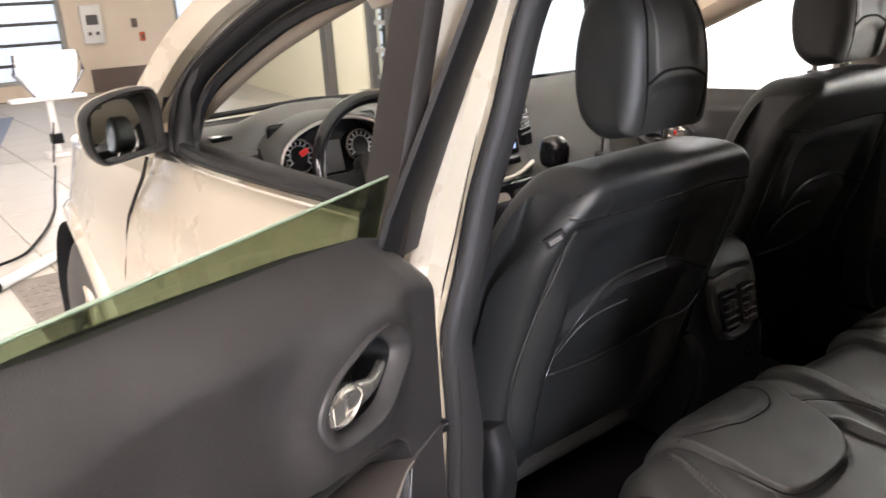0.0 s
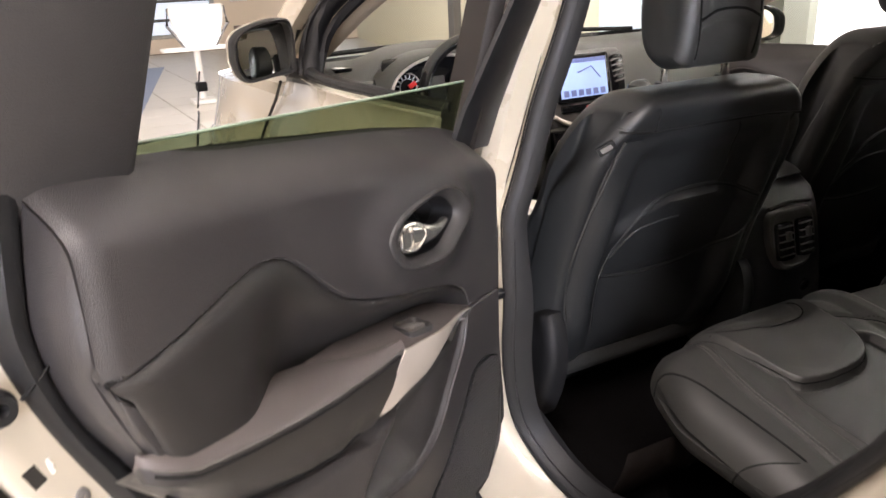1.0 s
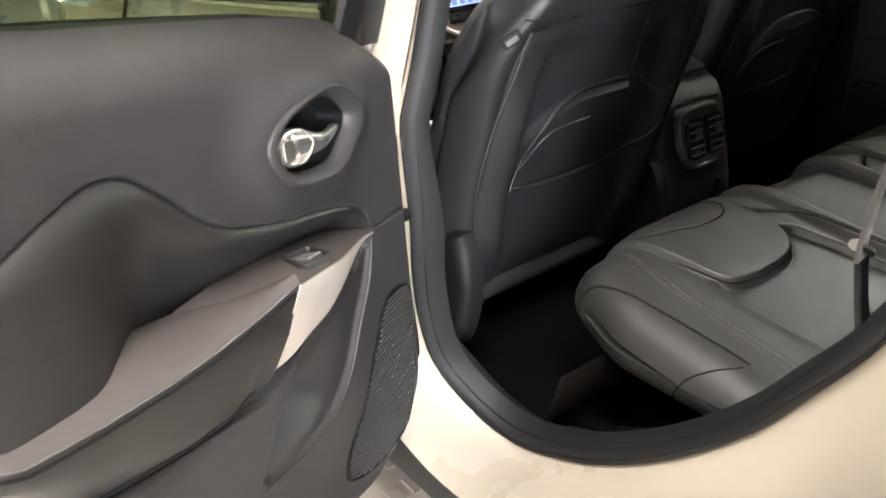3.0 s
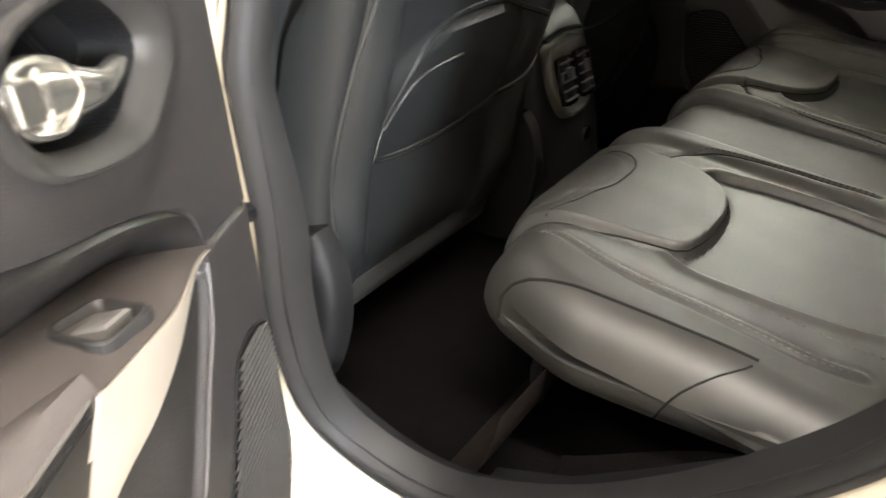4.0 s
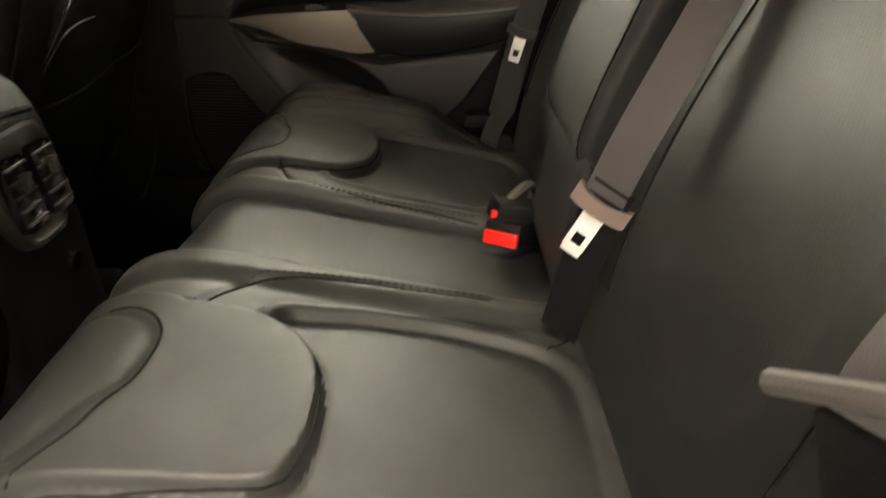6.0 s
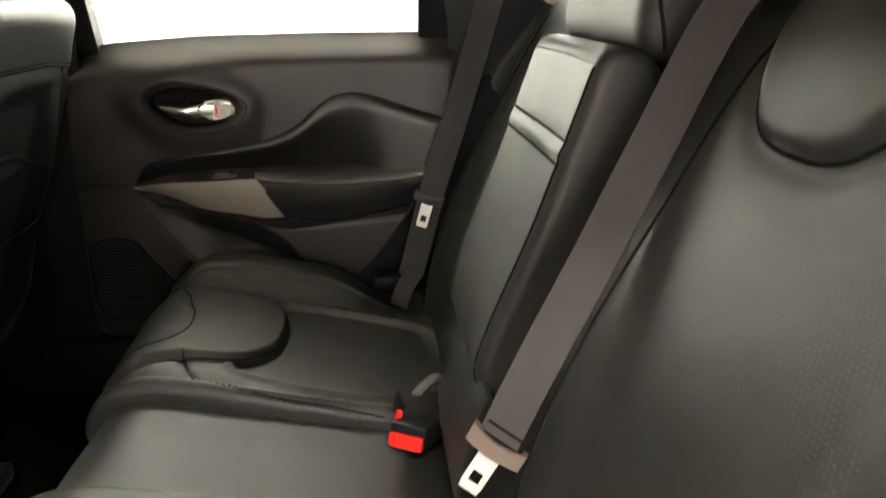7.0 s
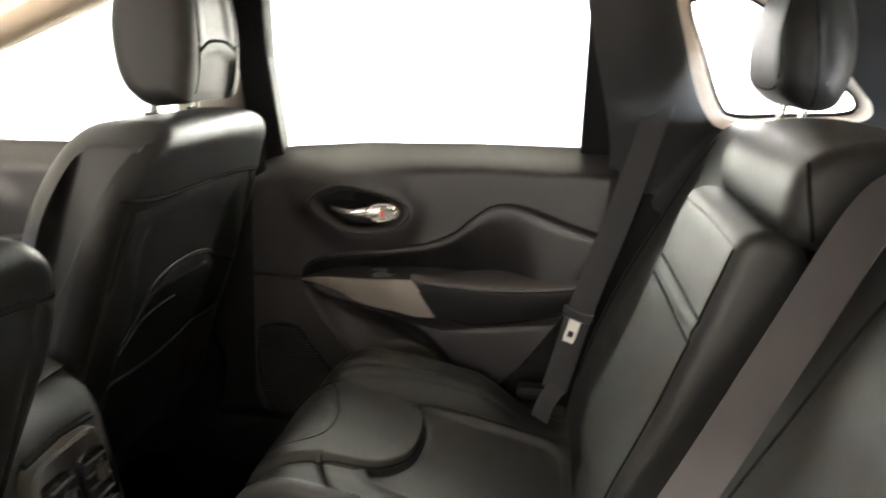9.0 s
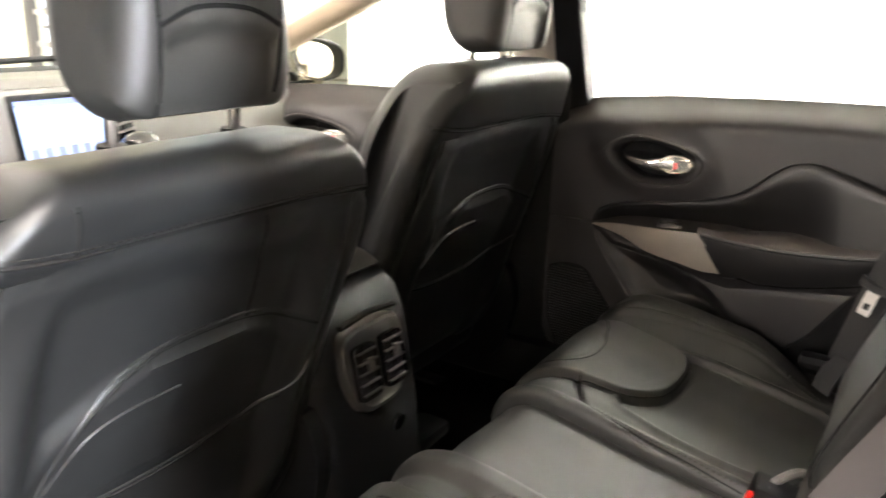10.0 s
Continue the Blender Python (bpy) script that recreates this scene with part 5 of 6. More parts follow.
def wing_mirror(s, label):
    m = thing("wing_mirror", label, "mirror", "wing mirrors")
    if s < 0:
        out = spline([(0.075, 0.005), (0.071, 0.030), (0.048, 0.052), (0.008, 0.066), (-0.030, 0.072), (-0.058, 0.071), (-0.069, 0.058), (-0.073, 0.020), (-0.071, -0.040), (-0.064, -0.053), (-0.015, -0.060), (0.045, -0.068), (0.066, -0.052), (0.075, -0.025)], 56, True) * 0.902
        at, across, back, lean = (-0.948, 1.47, 1.216), (-1, 0), (0, 1), -0.23
    else:
        out = spline([(0.108, -0.012), (0.101, 0.026), (0.066, 0.049), (0.0, 0.060), (-0.060, 0.067), (-0.094, 0.064), (-0.107, 0.020), (-0.108, -0.035), (-0.095, -0.062), (-0.030, -0.066), (0.055, -0.060), (0.098, -0.044)], 56, True)
        at, across, back, lean = (0.866, 1.709, 1.146), (0.90, -0.43), (0.43, 0.90), 0.03

    def put(a, d, b):
        return (at[0] + a * across[0] + d * back[0], at[1] + a * across[1] + d * back[1], at[2] + b)
    rr = [[put(q[0] * k, d, q[1] * k) for q in out] for k, d in ((0.90, 0.035), (0.91, 0.0), (0.93, -0.006), (1.0, -0.008), (1.05, 0.005), (1.05, 0.03), (0.95, 0.075), (0.7, 0.11), (0.3, 0.125))]
    part("housing", grid(np.array(rr), False, True, True), PLASTIC, m)
    cap = [[put(q[0] * k, d, q[1] * k) for q in out] for k, d in ((1.02, 0.060), (1.03, 0.066), (0.965, 0.078), (0.72, 0.113), (0.2, 0.13))]
    part("cap", grid(np.array(cap), False, True, True), PAINT, m, "pearl white mirror cap")
    pane = [[put(q[0] * 0.9 * k, 0.010 + lean * q[0] * k + (0.14 if s < 0 else 0.05) * q[1] * k + 0.55 * (q[0] ** 2 + q[1] ** 2) * k * k, q[1] * 0.9 * k) for q in out] for k in np.linspace(1.0, 0.02, 12)]
    part("mirror_pane", grid(np.array(pane), False, True), MIRROR, m, "silvered mirror glass")
    foot = np.array(put(-0.06, 0.03, -0.040))
    part("stalk", tube([foot, (s * 0.85, foot[1] - 0.01, foot[2] - 0.012), (s * 0.82, foot[1] - 0.02, foot[2] - 0.018)], 0.024, 10), PLASTIC, m)
    return m


wing_mirror(-1, "black-framed wing mirror with a pearl white cap")
wing_mirror(1, "pearl white wing mirror outside the window")

# ---- front seats ----


def front_seat(cx, dy, label):
    s = thing("front_seat", label, "car seat", "front seats")
    S = lambda pts: [(y + dy, z) for y, z in pts]
    prof = S([(0.865, 0.66), (0.83, 0.80), (0.775, 0.95), (0.722, 1.09), (0.695, 1.15), (0.703, 1.178), (0.75, 1.186), (0.825, 1.172), (0.86, 1.09), (0.90, 0.92), (0.97, 0.76), (1.02, 0.64), (0.98, 0.58), (0.91, 0.585)])
    top = -0.022 if cx < 0 else 0.022
    prof = [(y, z + top * float(step(np.array(z), 0.9, 1.1))) for y, z in prof]
    wide = lambda z: (0.90 + 0.10 * step(z, 0.55, 0.75)) * (1 - 0.42 * np.clip((z - top - 0.98) / 0.21, 0, 1) ** 2.6)

    def relief(X, Y, Z, N):
        rear = step(-N[..., 0], 0.2, 0.7)
        u = X - cx
        h = 0.020 * rear * np.exp(-((np.abs(u) - 0.192) / 0.026) ** 2) * step(Z, 0.62, 0.72) * (1 - step(Z, 0.93, 1.06))
        h -= 0.006 * rear * np.exp(-((np.abs(u) - 0.228) / 0.006) ** 2) * step(1.09 - Z, 0, 0.03)
        if cx < 0:
            h -= 0.032 * rear * step(-u, 0.228, 0.285) * step(1.08 - Z, 0.0, 0.12)
        h -= 0.010 * rear * step(0.175 - np.abs(u), 0.0, 0.03) * step(1.08 - Z, 0, 0.05)
        h -= 0.005 * rear * np.exp(-((Z - 1.096 + 0.25 * u * u) / 0.006) ** 2)
        top = 0.955 - 0.55 * np.maximum(0, np.abs(u - 0.02) - 0.06) ** 1.6 * 3.2
        ins = step(top - Z, 0, 0.012) * step(Z - 0.795, 0, 0.006) * step(0.175 - np.abs(u), 0, 0.02)
        h += 0.011 * rear * ins * (0.4 + 0.6 * step(Z, 0.80, 0.90))
        front = step(N[..., 0], 0.2, 0.7)
        h += front * 0.030 * step(np.abs(u), 0.14, 0.24) * step(1.0 - Z, 0.0, 0.15)
        return h
    br = part("backrest", pillow(prof, cx - 0.275, cx + 0.275, 0.034, 0.034, 70, 150, relief, wide), SEATVINYL, s, "black leather backrest with a map pocket")
    W = lambda z: float(wide(np.array(z)))
    yb = lambda z: float(np.interp(z, (0.66, 0.80, 0.95, 1.09, 1.15), (0.865, 0.83, 0.775, 0.722, 0.695))) + dy
    back = (0, 1, 0)
    pt = lambda u, z: (cx + u, yb(z), z)
    seam(br, [pt(-0.262, 1.115), pt(-0.15, 1.10), pt(0.0, 1.098), pt(0.14, 1.097), pt(0.25, 1.085)], back, 60, 0.0022)
    stitches(br, [pt(-0.262, 1.121), pt(-0.15, 1.106), pt(0.0, 1.104), pt(0.14, 1.103), pt(0.25, 1.091)], back, material=DARKSTITCH)
    if cx < 0:
        seam(br, [pt(-0.152, 1.142), pt(-0.15, 1.125), pt(-0.148, 1.10)], back, 16, 0.0018)
    for sg in (-1, 1):
        seam(br, [pt(sg * 0.205, 1.09), pt(sg * 0.225, 0.97), pt(sg * 0.235, 0.84), pt(sg * 0.222, 0.72), pt(sg * 0.205, 0.645)], back, 50, 0.0030, LEATHER, "piping")
    # map pocket: bowed top edge, bottom seam
    up = [(-0.168, 0.81), (-0.142, 0.866), (-0.103, 0.924), (-0.050, 0.957), (0.025, 0.966), (0.11, 0.958), (0.19, 0.925)]
    seam(br, [pt(u, z) for u, z in up], back, 60, 0.0021, SEATVINYL, "pocket_edge")
    seam(br, [pt(u, z - 0.006) for u, z in up], back, 60, 0.0018)
    seam(br, [pt(-0.142, 0.84), pt(-0.105, 0.889), (cx - 0.06, yb(0.903), 0.903), pt(0.0, 0.905)], back, 30, 0.0024, SEATVINYL, "pocket_fold")
    seam(br, [pt(-0.158, 0.80), pt(-0.06, 0.787), pt(0.07, 0.79), pt(0.17, 0.82), pt(0.20, 0.86)], back, 50, 0.0021, SEATVINYL, "pocket_edge")
    seam(br, [pt(-0.158, 0.795), pt(-0.06, 0.781), pt(0.07, 0.784), pt(0.17, 0.814)], back, 50, 0.0018)
    seam(br, [pt(-0.155, 0.80), pt(-0.15, 0.72), pt(-0.14, 0.65)], back, 30, 0.0018)
    if cx < 0:
        seam(br, [pt(0.06, 1.09), pt(0.085, 1.02), pt(0.09, 0.955)], back, 20, 0.0016)
        tag = drape(br, [(cx - 0.245, 0.7 + dy, 1.077), (cx - 0.225, 0.7 + dy, 1.087)], back, 0.004)
        c = tag.mean(0)
        part("airbag_tag", moved(box(-0.016, -0.003, -0.009, 0.016, 0.003, 0.009, 0.002), Matrix.Translation(c) @ Matrix.Rotation(radians(-38), 4, "Z") @ Matrix.Rotation(radians(-30), 4, "Y") @ Matrix.Rotation(radians(15), 4, "X")), PLASTIC, br, "small dark fabric tag on the seam")
        part("tag_print", moved(box(-0.010, -0.0045, -0.004, 0.010, -0.003, 0.004), Matrix.Translation(c) @ Matrix.Rotation(radians(-38), 4, "Z") @ Matrix.Rotation(radians(-30), 4, "Y") @ Matrix.Rotation(radians(15), 4, "X")), GREYPL, br)
    # cushion
    cp = S([(0.93, 0.62), (1.05, 0.66), (1.2, 0.675), (1.36, 0.70), (1.42, 0.68), (1.43, 0.62), (1.36, 0.56), (1.1, 0.52), (0.93, 0.54)])
    part("seat_cushion", pillow(cp, cx - 0.265, cx + 0.265, 0.05, 0.05, 20, 60), LEATHER, s)
    part("seat_base", box(cx - 0.22, 1.08 + dy, 0.40, cx + 0.22, 1.35 + dy, 0.54, 0.02), PLASTIC, s)
    for sg in (-1, 1):
        P = np.array([[(cx + sg * (0.258 + a), 0.885 + dy + 0.01 + (y - 0.01) * k, 0.62 + (z - 0.62) * k) for y, z in spline([(-0.045, 0.745), (0.02, 0.72), (0.08, 0.62), (0.10, 0.52), (0.0, 0.50), (-0.045, 0.56), (-0.07, 0.66)], 30, True)] for a, k in ((-0.02, 1.0), (0.004, 1.0), (0.014, 0.96), (0.021, 0.86), (0.024, 0.70), (0.022, 0.55))])
        part("hinge_cover", grid(P, False, True, True), PLASTIC, s, "black plastic seat hinge cover")
        part("seat_rail", box(cx + sg * 0.2 - 0.02, 0.98 + dy, 0.40, cx + sg * 0.2 + 0.02, 1.40 + dy, 0.435, 0.005), PLASTIC, s)
    # head restraint
    hz = -0.014 if cx < 0 else 0.018
    hp = S([(y, z + hz) for y, z in [(0.738, 1.215), (0.728, 1.29), (0.736, 1.37), (0.766, 1.42), (0.809, 1.435), (0.849, 1.40), (0.864, 1.32), (0.849, 1.24), (0.809, 1.202), (0.764, 1.204)]])
    hw = lambda z: np.interp(z - hz, (1.19, 1.22, 1.33, 1.40, 1.45), (0.97, 1.0, 0.90, 0.81, 0.70))

    hx = cx + (0.033 if cx < 0 else 0.07)
    hh = 0.106 if cx < 0 else 0.116

    def hr_relief(X, Y, Z, N):
        rear = step(-N[..., 0], 0.1, 0.6)
        u = X - hx
        return -0.008 * rear * step(0.075 - np.abs(u), 0, 0.012) * step(1.29 + hz - Z + 0.02 * (u / 0.08) ** 2 * -1, 0, 0.012) - 0.006 * rear * step(0.06 - np.abs(u), 0, 0.02) * step(Z - hz, 1.29, 1.32)
    hr = part("head_restraint", pillow(hp, hx - hh, hx + hh, 0.032, 0.032, 40, 80, hr_relief, hw), LEATHER, s, "black leather head restraint")
    hb = lambda u, z: (hx + u, 0.73 + dy, z + hz)
    seam(hr, [hb(-0.05, 1.43), hb(-0.068, 1.36), hb(-0.072, 1.30), hb(-0.07, 1.22)], back, 30, 0.002)
    seam(hr, [hb(0.05, 1.43), hb(0.068, 1.36), hb(0.072, 1.30), hb(0.07, 1.22)], back, 30, 0.002)
    seam(hr, [hb(-0.07, 1.285), hb(-0.03, 1.300), hb(0.03, 1.300), hb(0.07, 1.285)], back, 30, 0.0026)
    for u in (-0.072, 0.078):
        post = part("post", tube([(hx + u, 0.81 + dy, 1.13 + top), (hx + u, 0.805 + dy, 1.23 + hz)], 0.0065, 12), CHROME, hr, "chrome post")
        part("post_collar", tube([(hx + u, 0.81 + dy, 1.155 + top), (hx + u, 0.809 + dy, 1.184 + top)], 0.014, 14), PLASTIC, hr)
    return s


front_seat(-0.375, 0.0, "black leather driver's seat with a map pocket behind")
front_seat(0.395, 0.09, "black leather passenger seat set further forward")

# ---- rear bench ----
bench = thing("rear_bench", "black leather three-place rear bench with split backrest", "car seat")
CP = [(0.20, 0.655), (0.30, 0.675), (0.45, 0.702), (0.55, 0.722), (0.605, 0.728), (0.644, 0.704), (0.664, 0.655), (0.650, 0.625), (0.60, 0.606), (0.4, 0.592), (0.22, 0.59), (0.175, 0.615)]


def cushion(x0, x1, xc, sg, r0, r1):
    outer = x0 if sg > 0 else x1
    at = lambda pts: [(xc - sg * a, b) for a, b in pts]
    patch = spline(at([(0.128, 0.70), (0.119, 0.625), (0.099, 0.555), (0.090, 0.51), (0.077, 0.469), (0.05, 0.455), (0.0, 0.450), (-0.06, 0.454), (-0.101, 0.470), (-0.131, 0.503), (-0.143, 0.56), (-0.150, 0.70)]), 90, True)
    inset = spline(at([(0.065, 0.50), (0.092, 0.467), (0.102, 0.434), (0.101, 0.35), (0.094, 0.28), (0.080, 0.238), (0.045, 0.217), (-0.05, 0.214), (-0.13, 0.222), (-0.163, 0.25), (-0.178, 0.31), (-0.181, 0.38), (-0.171, 0.46), (-0.142, 0.51), (0.0, 0.47)]), 90, True)
    arc = spline(at([(0.105, 0.632), (0.06, 0.609), (0.026, 0.600), (-0.01, 0.588), (-0.066, 0.587), (-0.10, 0.600), (-0.118, 0.625), (-0.12, 0.65)]), 50)
    outseam = spline(at([(0.155, 0.61), (0.162, 0.563), (0.169, 0.52), (0.175, 0.47), (0.178, 0.40), (0.179, 0.30), (0.171, 0.25)]), 50)
    inseam = spline(at([(-0.143, 0.579), (-0.183, 0.562), (-0.212, 0.535), (-0.231, 0.457), (-0.235, 0.386), (-0.240, 0.30)]), 50)

    def relief(X, Y, Z, N):
        up = step(N[..., 1], -0.2, 0.4)
        q = (xc - X) * sg
        sp = sdist(X, Y, patch)
        si = sdist(X, Y, inset)
        out = step(sp, 0.0, 0.008)
        h = 0.011 * step(-sp, -0.003, 0.006) - 0.004 * np.exp(-((sp - 0.004) / 0.004) ** 2)
        h -= 0.009 * step(-si, -0.004, 0.005) * out
        h += 0.004 * np.exp(-((si - 0.007) / 0.007) ** 2) * out
        h -= 0.0025 * np.exp(-(ldist(X, Y, arc) / 0.004) ** 2)
        lo = ldist(X, Y, outseam)
        h += 0.0026 * np.exp(-(lo / 0.008) ** 2) - 0.0016 * np.exp(-((lo - 0.010) / 0.004) ** 2)
        h -= 0.004 * np.exp(-(ldist(X, Y, inseam) / 0.004) ** 2)
        # outer and inner bolsters, the roll at the back
        h += (0.010 if sg > 0 else 0.034) * step(q, 0.115, 0.19) * step(Y, 0.22, 0.42) * (1 - 0.5 * step(Y, 0.58, 0.66))
        h += 0.010 * step(-q, 0.185, 0.225) - 0.006 * np.exp(-((q + 0.205) / 0.012) ** 2)
        h += 0.016 * np.exp(-((Y - 0.186) / 0.019) ** 2)
        # creases and slack in the leather
        h += 0.0004 * np.sin(X * 55 + Y * 31) * np.sin(Y * 47 - X * 21)
        if sg < 0:
            h -= 0.024 * step(0.40 - Y, 0.0, 0.15) * step(X - xc, 0.10, 0.20)
        return h * up
    c = part("seat_cushion", pillow(CP, x0, x1, r0, r1, 200, 360, relief, warp=lambda X, Y, Z: sg * 0.045 * step(Y, 0.50, 0.66) * (1 - np.clip(np.abs(X - outer) / 0.22, 0, 1)),
                                    push=lambda X, Y, Z: (0.036 if sg > 0 else 0.020) * step(Y, 0.54, 0.66) * step(np.abs(X - outer), 0.05, 0.26)), LEATHER, bench, "black leather outer cushion with raised thigh pad")
    dn = (0, 0, -1)
    pz = lambda pts: [(x, y, 0.8) for x, y in pts]
    seam(c, pz(patch[4:84]), dn, 120, 0.0012)
    seam(c, pz(arc), dn, 40, 0.0013)
    stitches(c, pz(at([(0.124, 0.41), (0.123, 0.351), (0.126, 0.30), (0.128, 0.235)])), dn, 0.008)
    for o in (-0.0045, 0.0045):
        stitches(c, pz([(x + o, y) for x, y in outseam[::6]]), dn, 0.008, material=STITCH if sg > 0 else DARKSTITCH)
        stitches(c, pz([(x + o, y) for x, y in inseam[::6]]), dn, 0.008, material=DARKSTITCH)
    seam(c, pz(inseam), dn, 50, 0.0012)
    seam(c, pz(at([(-0.163, 0.245), (-0.19, 0.222), (-0.215, 0.20)])), dn, 14, 0.0014)
    # perforated insert
    zone(c, inset, (0, 1), PERF, (0, 0, 1))
    return c


cl = cushion(-0.615, -0.074, -0.335, 1, 0.055, 0.016)
seam(cl, [(-0.575, 0.628, 0.8), (-0.578, 0.585, 0.8), (-0.568, 0.485, 0.8), (-0.562, 0.39, 0.8), (-0.558, 0.335, 0.8)], (0, 0, -1), 50, 0.002)
seam(cl, [(-0.72, 0.338, 0.71), (-0.72, 0.365, 0.70), (-0.72, 0.395, 0.675), (-0.72, 0.42, 0.63)], (1, 0, -0.15), 24, 0.0013)
cr = cushion(0.132, 0.66, 0.375, -1, 0.016, 0.055)


def mid_relief(X, Y, Z, N):
    up = step(N[..., 1], -0.2, 0.4)
    return up * (-0.016 + 0.006 * np.exp(-((X + 0.01) / 0.09) ** 2)) 


part("seat_cushion", pillow(CP, -0.080, 0.138, 0.012, 0.012, 40, 160, mid_relief, push=lambda X, Y, Z: 0.026 * step(Y, 0.54, 0.66)), LEATHER, bench, "flat black leather middle cushion")

BP = [(0.208, 0.64), (0.184, 0.77), (0.128, 0.92), (0.062, 1.06), (0.018, 1.15), (-0.012, 1.20), (-0.05, 1.222), (-0.09, 1.205), (-0.085, 1.10), (0.02, 0.85), (0.10, 0.66), (0.18, 0.60)]


def backrest(x0, x1, xc, r0, r1, label, ps=0.0):
    pad = spline([(xc + ps + q[0] * (1 - 4 * ps), q[1] + 0.15 * ps) for q in ((-0.135, 1.24), (-0.125, 1.165), (-0.075, 1.118), (0.0, 1.108), (0.075, 1.118), (0.125, 1.165), (0.135, 1.24))], 50, True)
    low = spline([(xc + q[0], q[1]) for q in ((-0.145, 1.05), (-0.14, 0.92), (-0.11, 0.78), (0.0, 0.74), (0.11, 0.78), (0.14, 0.92), (0.145, 1.05), (0.10, 1.085), (0.0, 1.075), (-0.10, 1.085))], 60, True)

    def relief(X, Y, Z, N):
        fr = step(N[..., 0], 0.0, 0.5)
        sp = sdist(X, Z, pad)
        h = 0.011 * step(-sp, -0.004, 0.018) - 0.004 * np.exp(-((sp - 0.005) / 0.008) ** 2)
        h -= 0.002 * step(-sdist(X, Z, low), -0.004, 0.03) * step(sp, 0, 0.01)
        h += 0.005 * step(np.abs(X - xc), 0.12, 0.20) * step(Z, 0.7, 0.9) * step(1.2 - Z, 0, 0.1)
        return h * fr
    wide = None
    b = part("backrest", pillow(BP, x0, x1, r0, r1, 130, 240, relief, wide), LEATHER, bench, label)
    fw = (0, -1, 0)
    pz = lambda pts: [(x, 0.6, z) for x, z in pts]
    seam(b, pz(pad[2:48]), fw, 70, 0.0018)
    for sg in (-1, 1):
        seam(b, pz([(xc + sg * 0.165, 1.19), (xc + sg * 0.17, 1.06), (xc + sg * 0.175, 0.9), (xc + sg * 0.165, 0.74)]), fw, 50, 0.0017)
    zone(b, low, (0, 2), PERF_BACK, (0, 1, 0))
    return b


backrest(-0.625, -0.092, -0.345, 0.05, 0.03, "black leather left backrest with raised shoulder pad", 0.05)
backrest(0.20, 0.665, 0.43, 0.03, 0.05, "black leather right backrest with raised shoulder pad")
part("backrest", pillow([(y - 0.025, z) for y, z in BP], -0.10, 0.21, 0.012, 0.012, 10, 60), LEATHER, bench)

# folding armrest in the middle
AR = [(0.212, 0.845), (0.198, 0.90), (0.160, 1.0), (0.122, 1.12), (0.105, 1.165), (0.075, 1.172), (0.045, 1.15), (0.05, 1.08), (0.10, 0.92), (0.15, 0.82), (0.195, 0.82)]
arm = part("armrest", pillow(AR, -0.083, 0.195, 0.016, 0.016, 30, 110, lambda X, Y, Z, N: -0.0015 * np.exp(-((Z - 1.085) / 0.004) ** 2) - 0.0015 * np.exp(-((Z - 1.062) / 0.004) ** 2) + 0.0015 * np.exp(-((Z - 1.073) / 0.008) ** 2)), LEATHER, bench, "folded-up leather centre armrest")
for z in (1.085, 1.062):
    seam(arm, [(-0.07, 0.6, z), (0.05, 0.6, z + 0.001), (0.185, 0.6, z)], (0, -1, 0), 30, 0.0017)
seam(arm, [(-0.072, 0.6, 1.155), (-0.07, 0.6, 1.0), (-0.068, 0.6, 0.80)], (0, -1, 0), 40, 0.0016)
stitches(arm, [(-0.07, 0.6, 1.158), (0.05, 0.6, 1.160), (0.185, 0.6, 1.158)], (0, -1, 0), 0.007)
part("armrest_hinge_cover", pillow([(0.232, 0.70), (0.222, 0.78), (0.212, 0.828), (0.198, 0.830), (0.195, 0.70)], -0.108, 0.105, 0.006, 0.006, 10, 40), LEATHER, bench, "leather flap below the armrest")


def rest(cx, w, prof, label, posts=True, r=0.045, wide=None):
    h = part("head_restraint", pillow(prof, cx - w, cx + w, r, r, 40, 80, None, wide), LEATHER, bench, label)
    if posts:
        for u in (-0.05, 0.05):
            part("post", tube([(cx + u, -0.055, 1.18), (cx + u, -0.068, 1.29)], 0.006, 10), CHROME, h, "chrome post")
        part("post_plate", box(cx - 0.075, -0.07, 1.214, cx + 0.075, -0.035, 1.226, 0.004), PLASTIC, h)
    return h


HP = [(-0.020, 1.285), (-0.012, 1.34), (-0.022, 1.40), (-0.05, 1.442), (-0.078, 1.442), (-0.102, 1.40), (-0.112, 1.33), (-0.098, 1.27), (-0.06, 1.258)]
hwide = lambda z: np.interp(z, (1.25, 1.33, 1.40, 1.45), (1.0, 0.96, 0.82, 0.66))
for cx in (-0.345, 0.412):
    h = rest(cx, 0.110, HP, "black leather rear head restraint", True, 0.04, hwide)
    seam(h, [(cx - 0.3, -0.045, 1.43), (cx - 0.3, -0.055, 1.34), (cx - 0.3, -0.06, 1.265)], (1, 0, 0), 30, 0.0012)
    P = spline([(-0.07, 1.29), (0.07, 1.29), (0.075, 1.36), (0.05, 1.42), (-0.05, 1.42), (-0.075, 1.36)], 40, True)
    seam(h, [(cx + q[0], 0.3, q[1]) for q in P], (0, -1, 0), 60, 0.0012)
CH = [(0.072, 1.178), (0.068, 1.226), (0.03, 1.252), (-0.04, 1.258), (-0.10, 1.248), (-0.135, 1.226), (-0.125, 1.200), (-0.08, 1.190), (-0.02, 1.17), (0.04, 1.158)]
h = rest(0.055, 0.145, CH, "low wide black leather centre head restraint", False, 0.022)
seam(h, [(-0.4, 0.055, 1.258), (-0.4, 0.06, 1.22), (-0.4, 0.05, 1.17)], (1, 0, 0), 20, 0.002)

# ---- seat belts ----

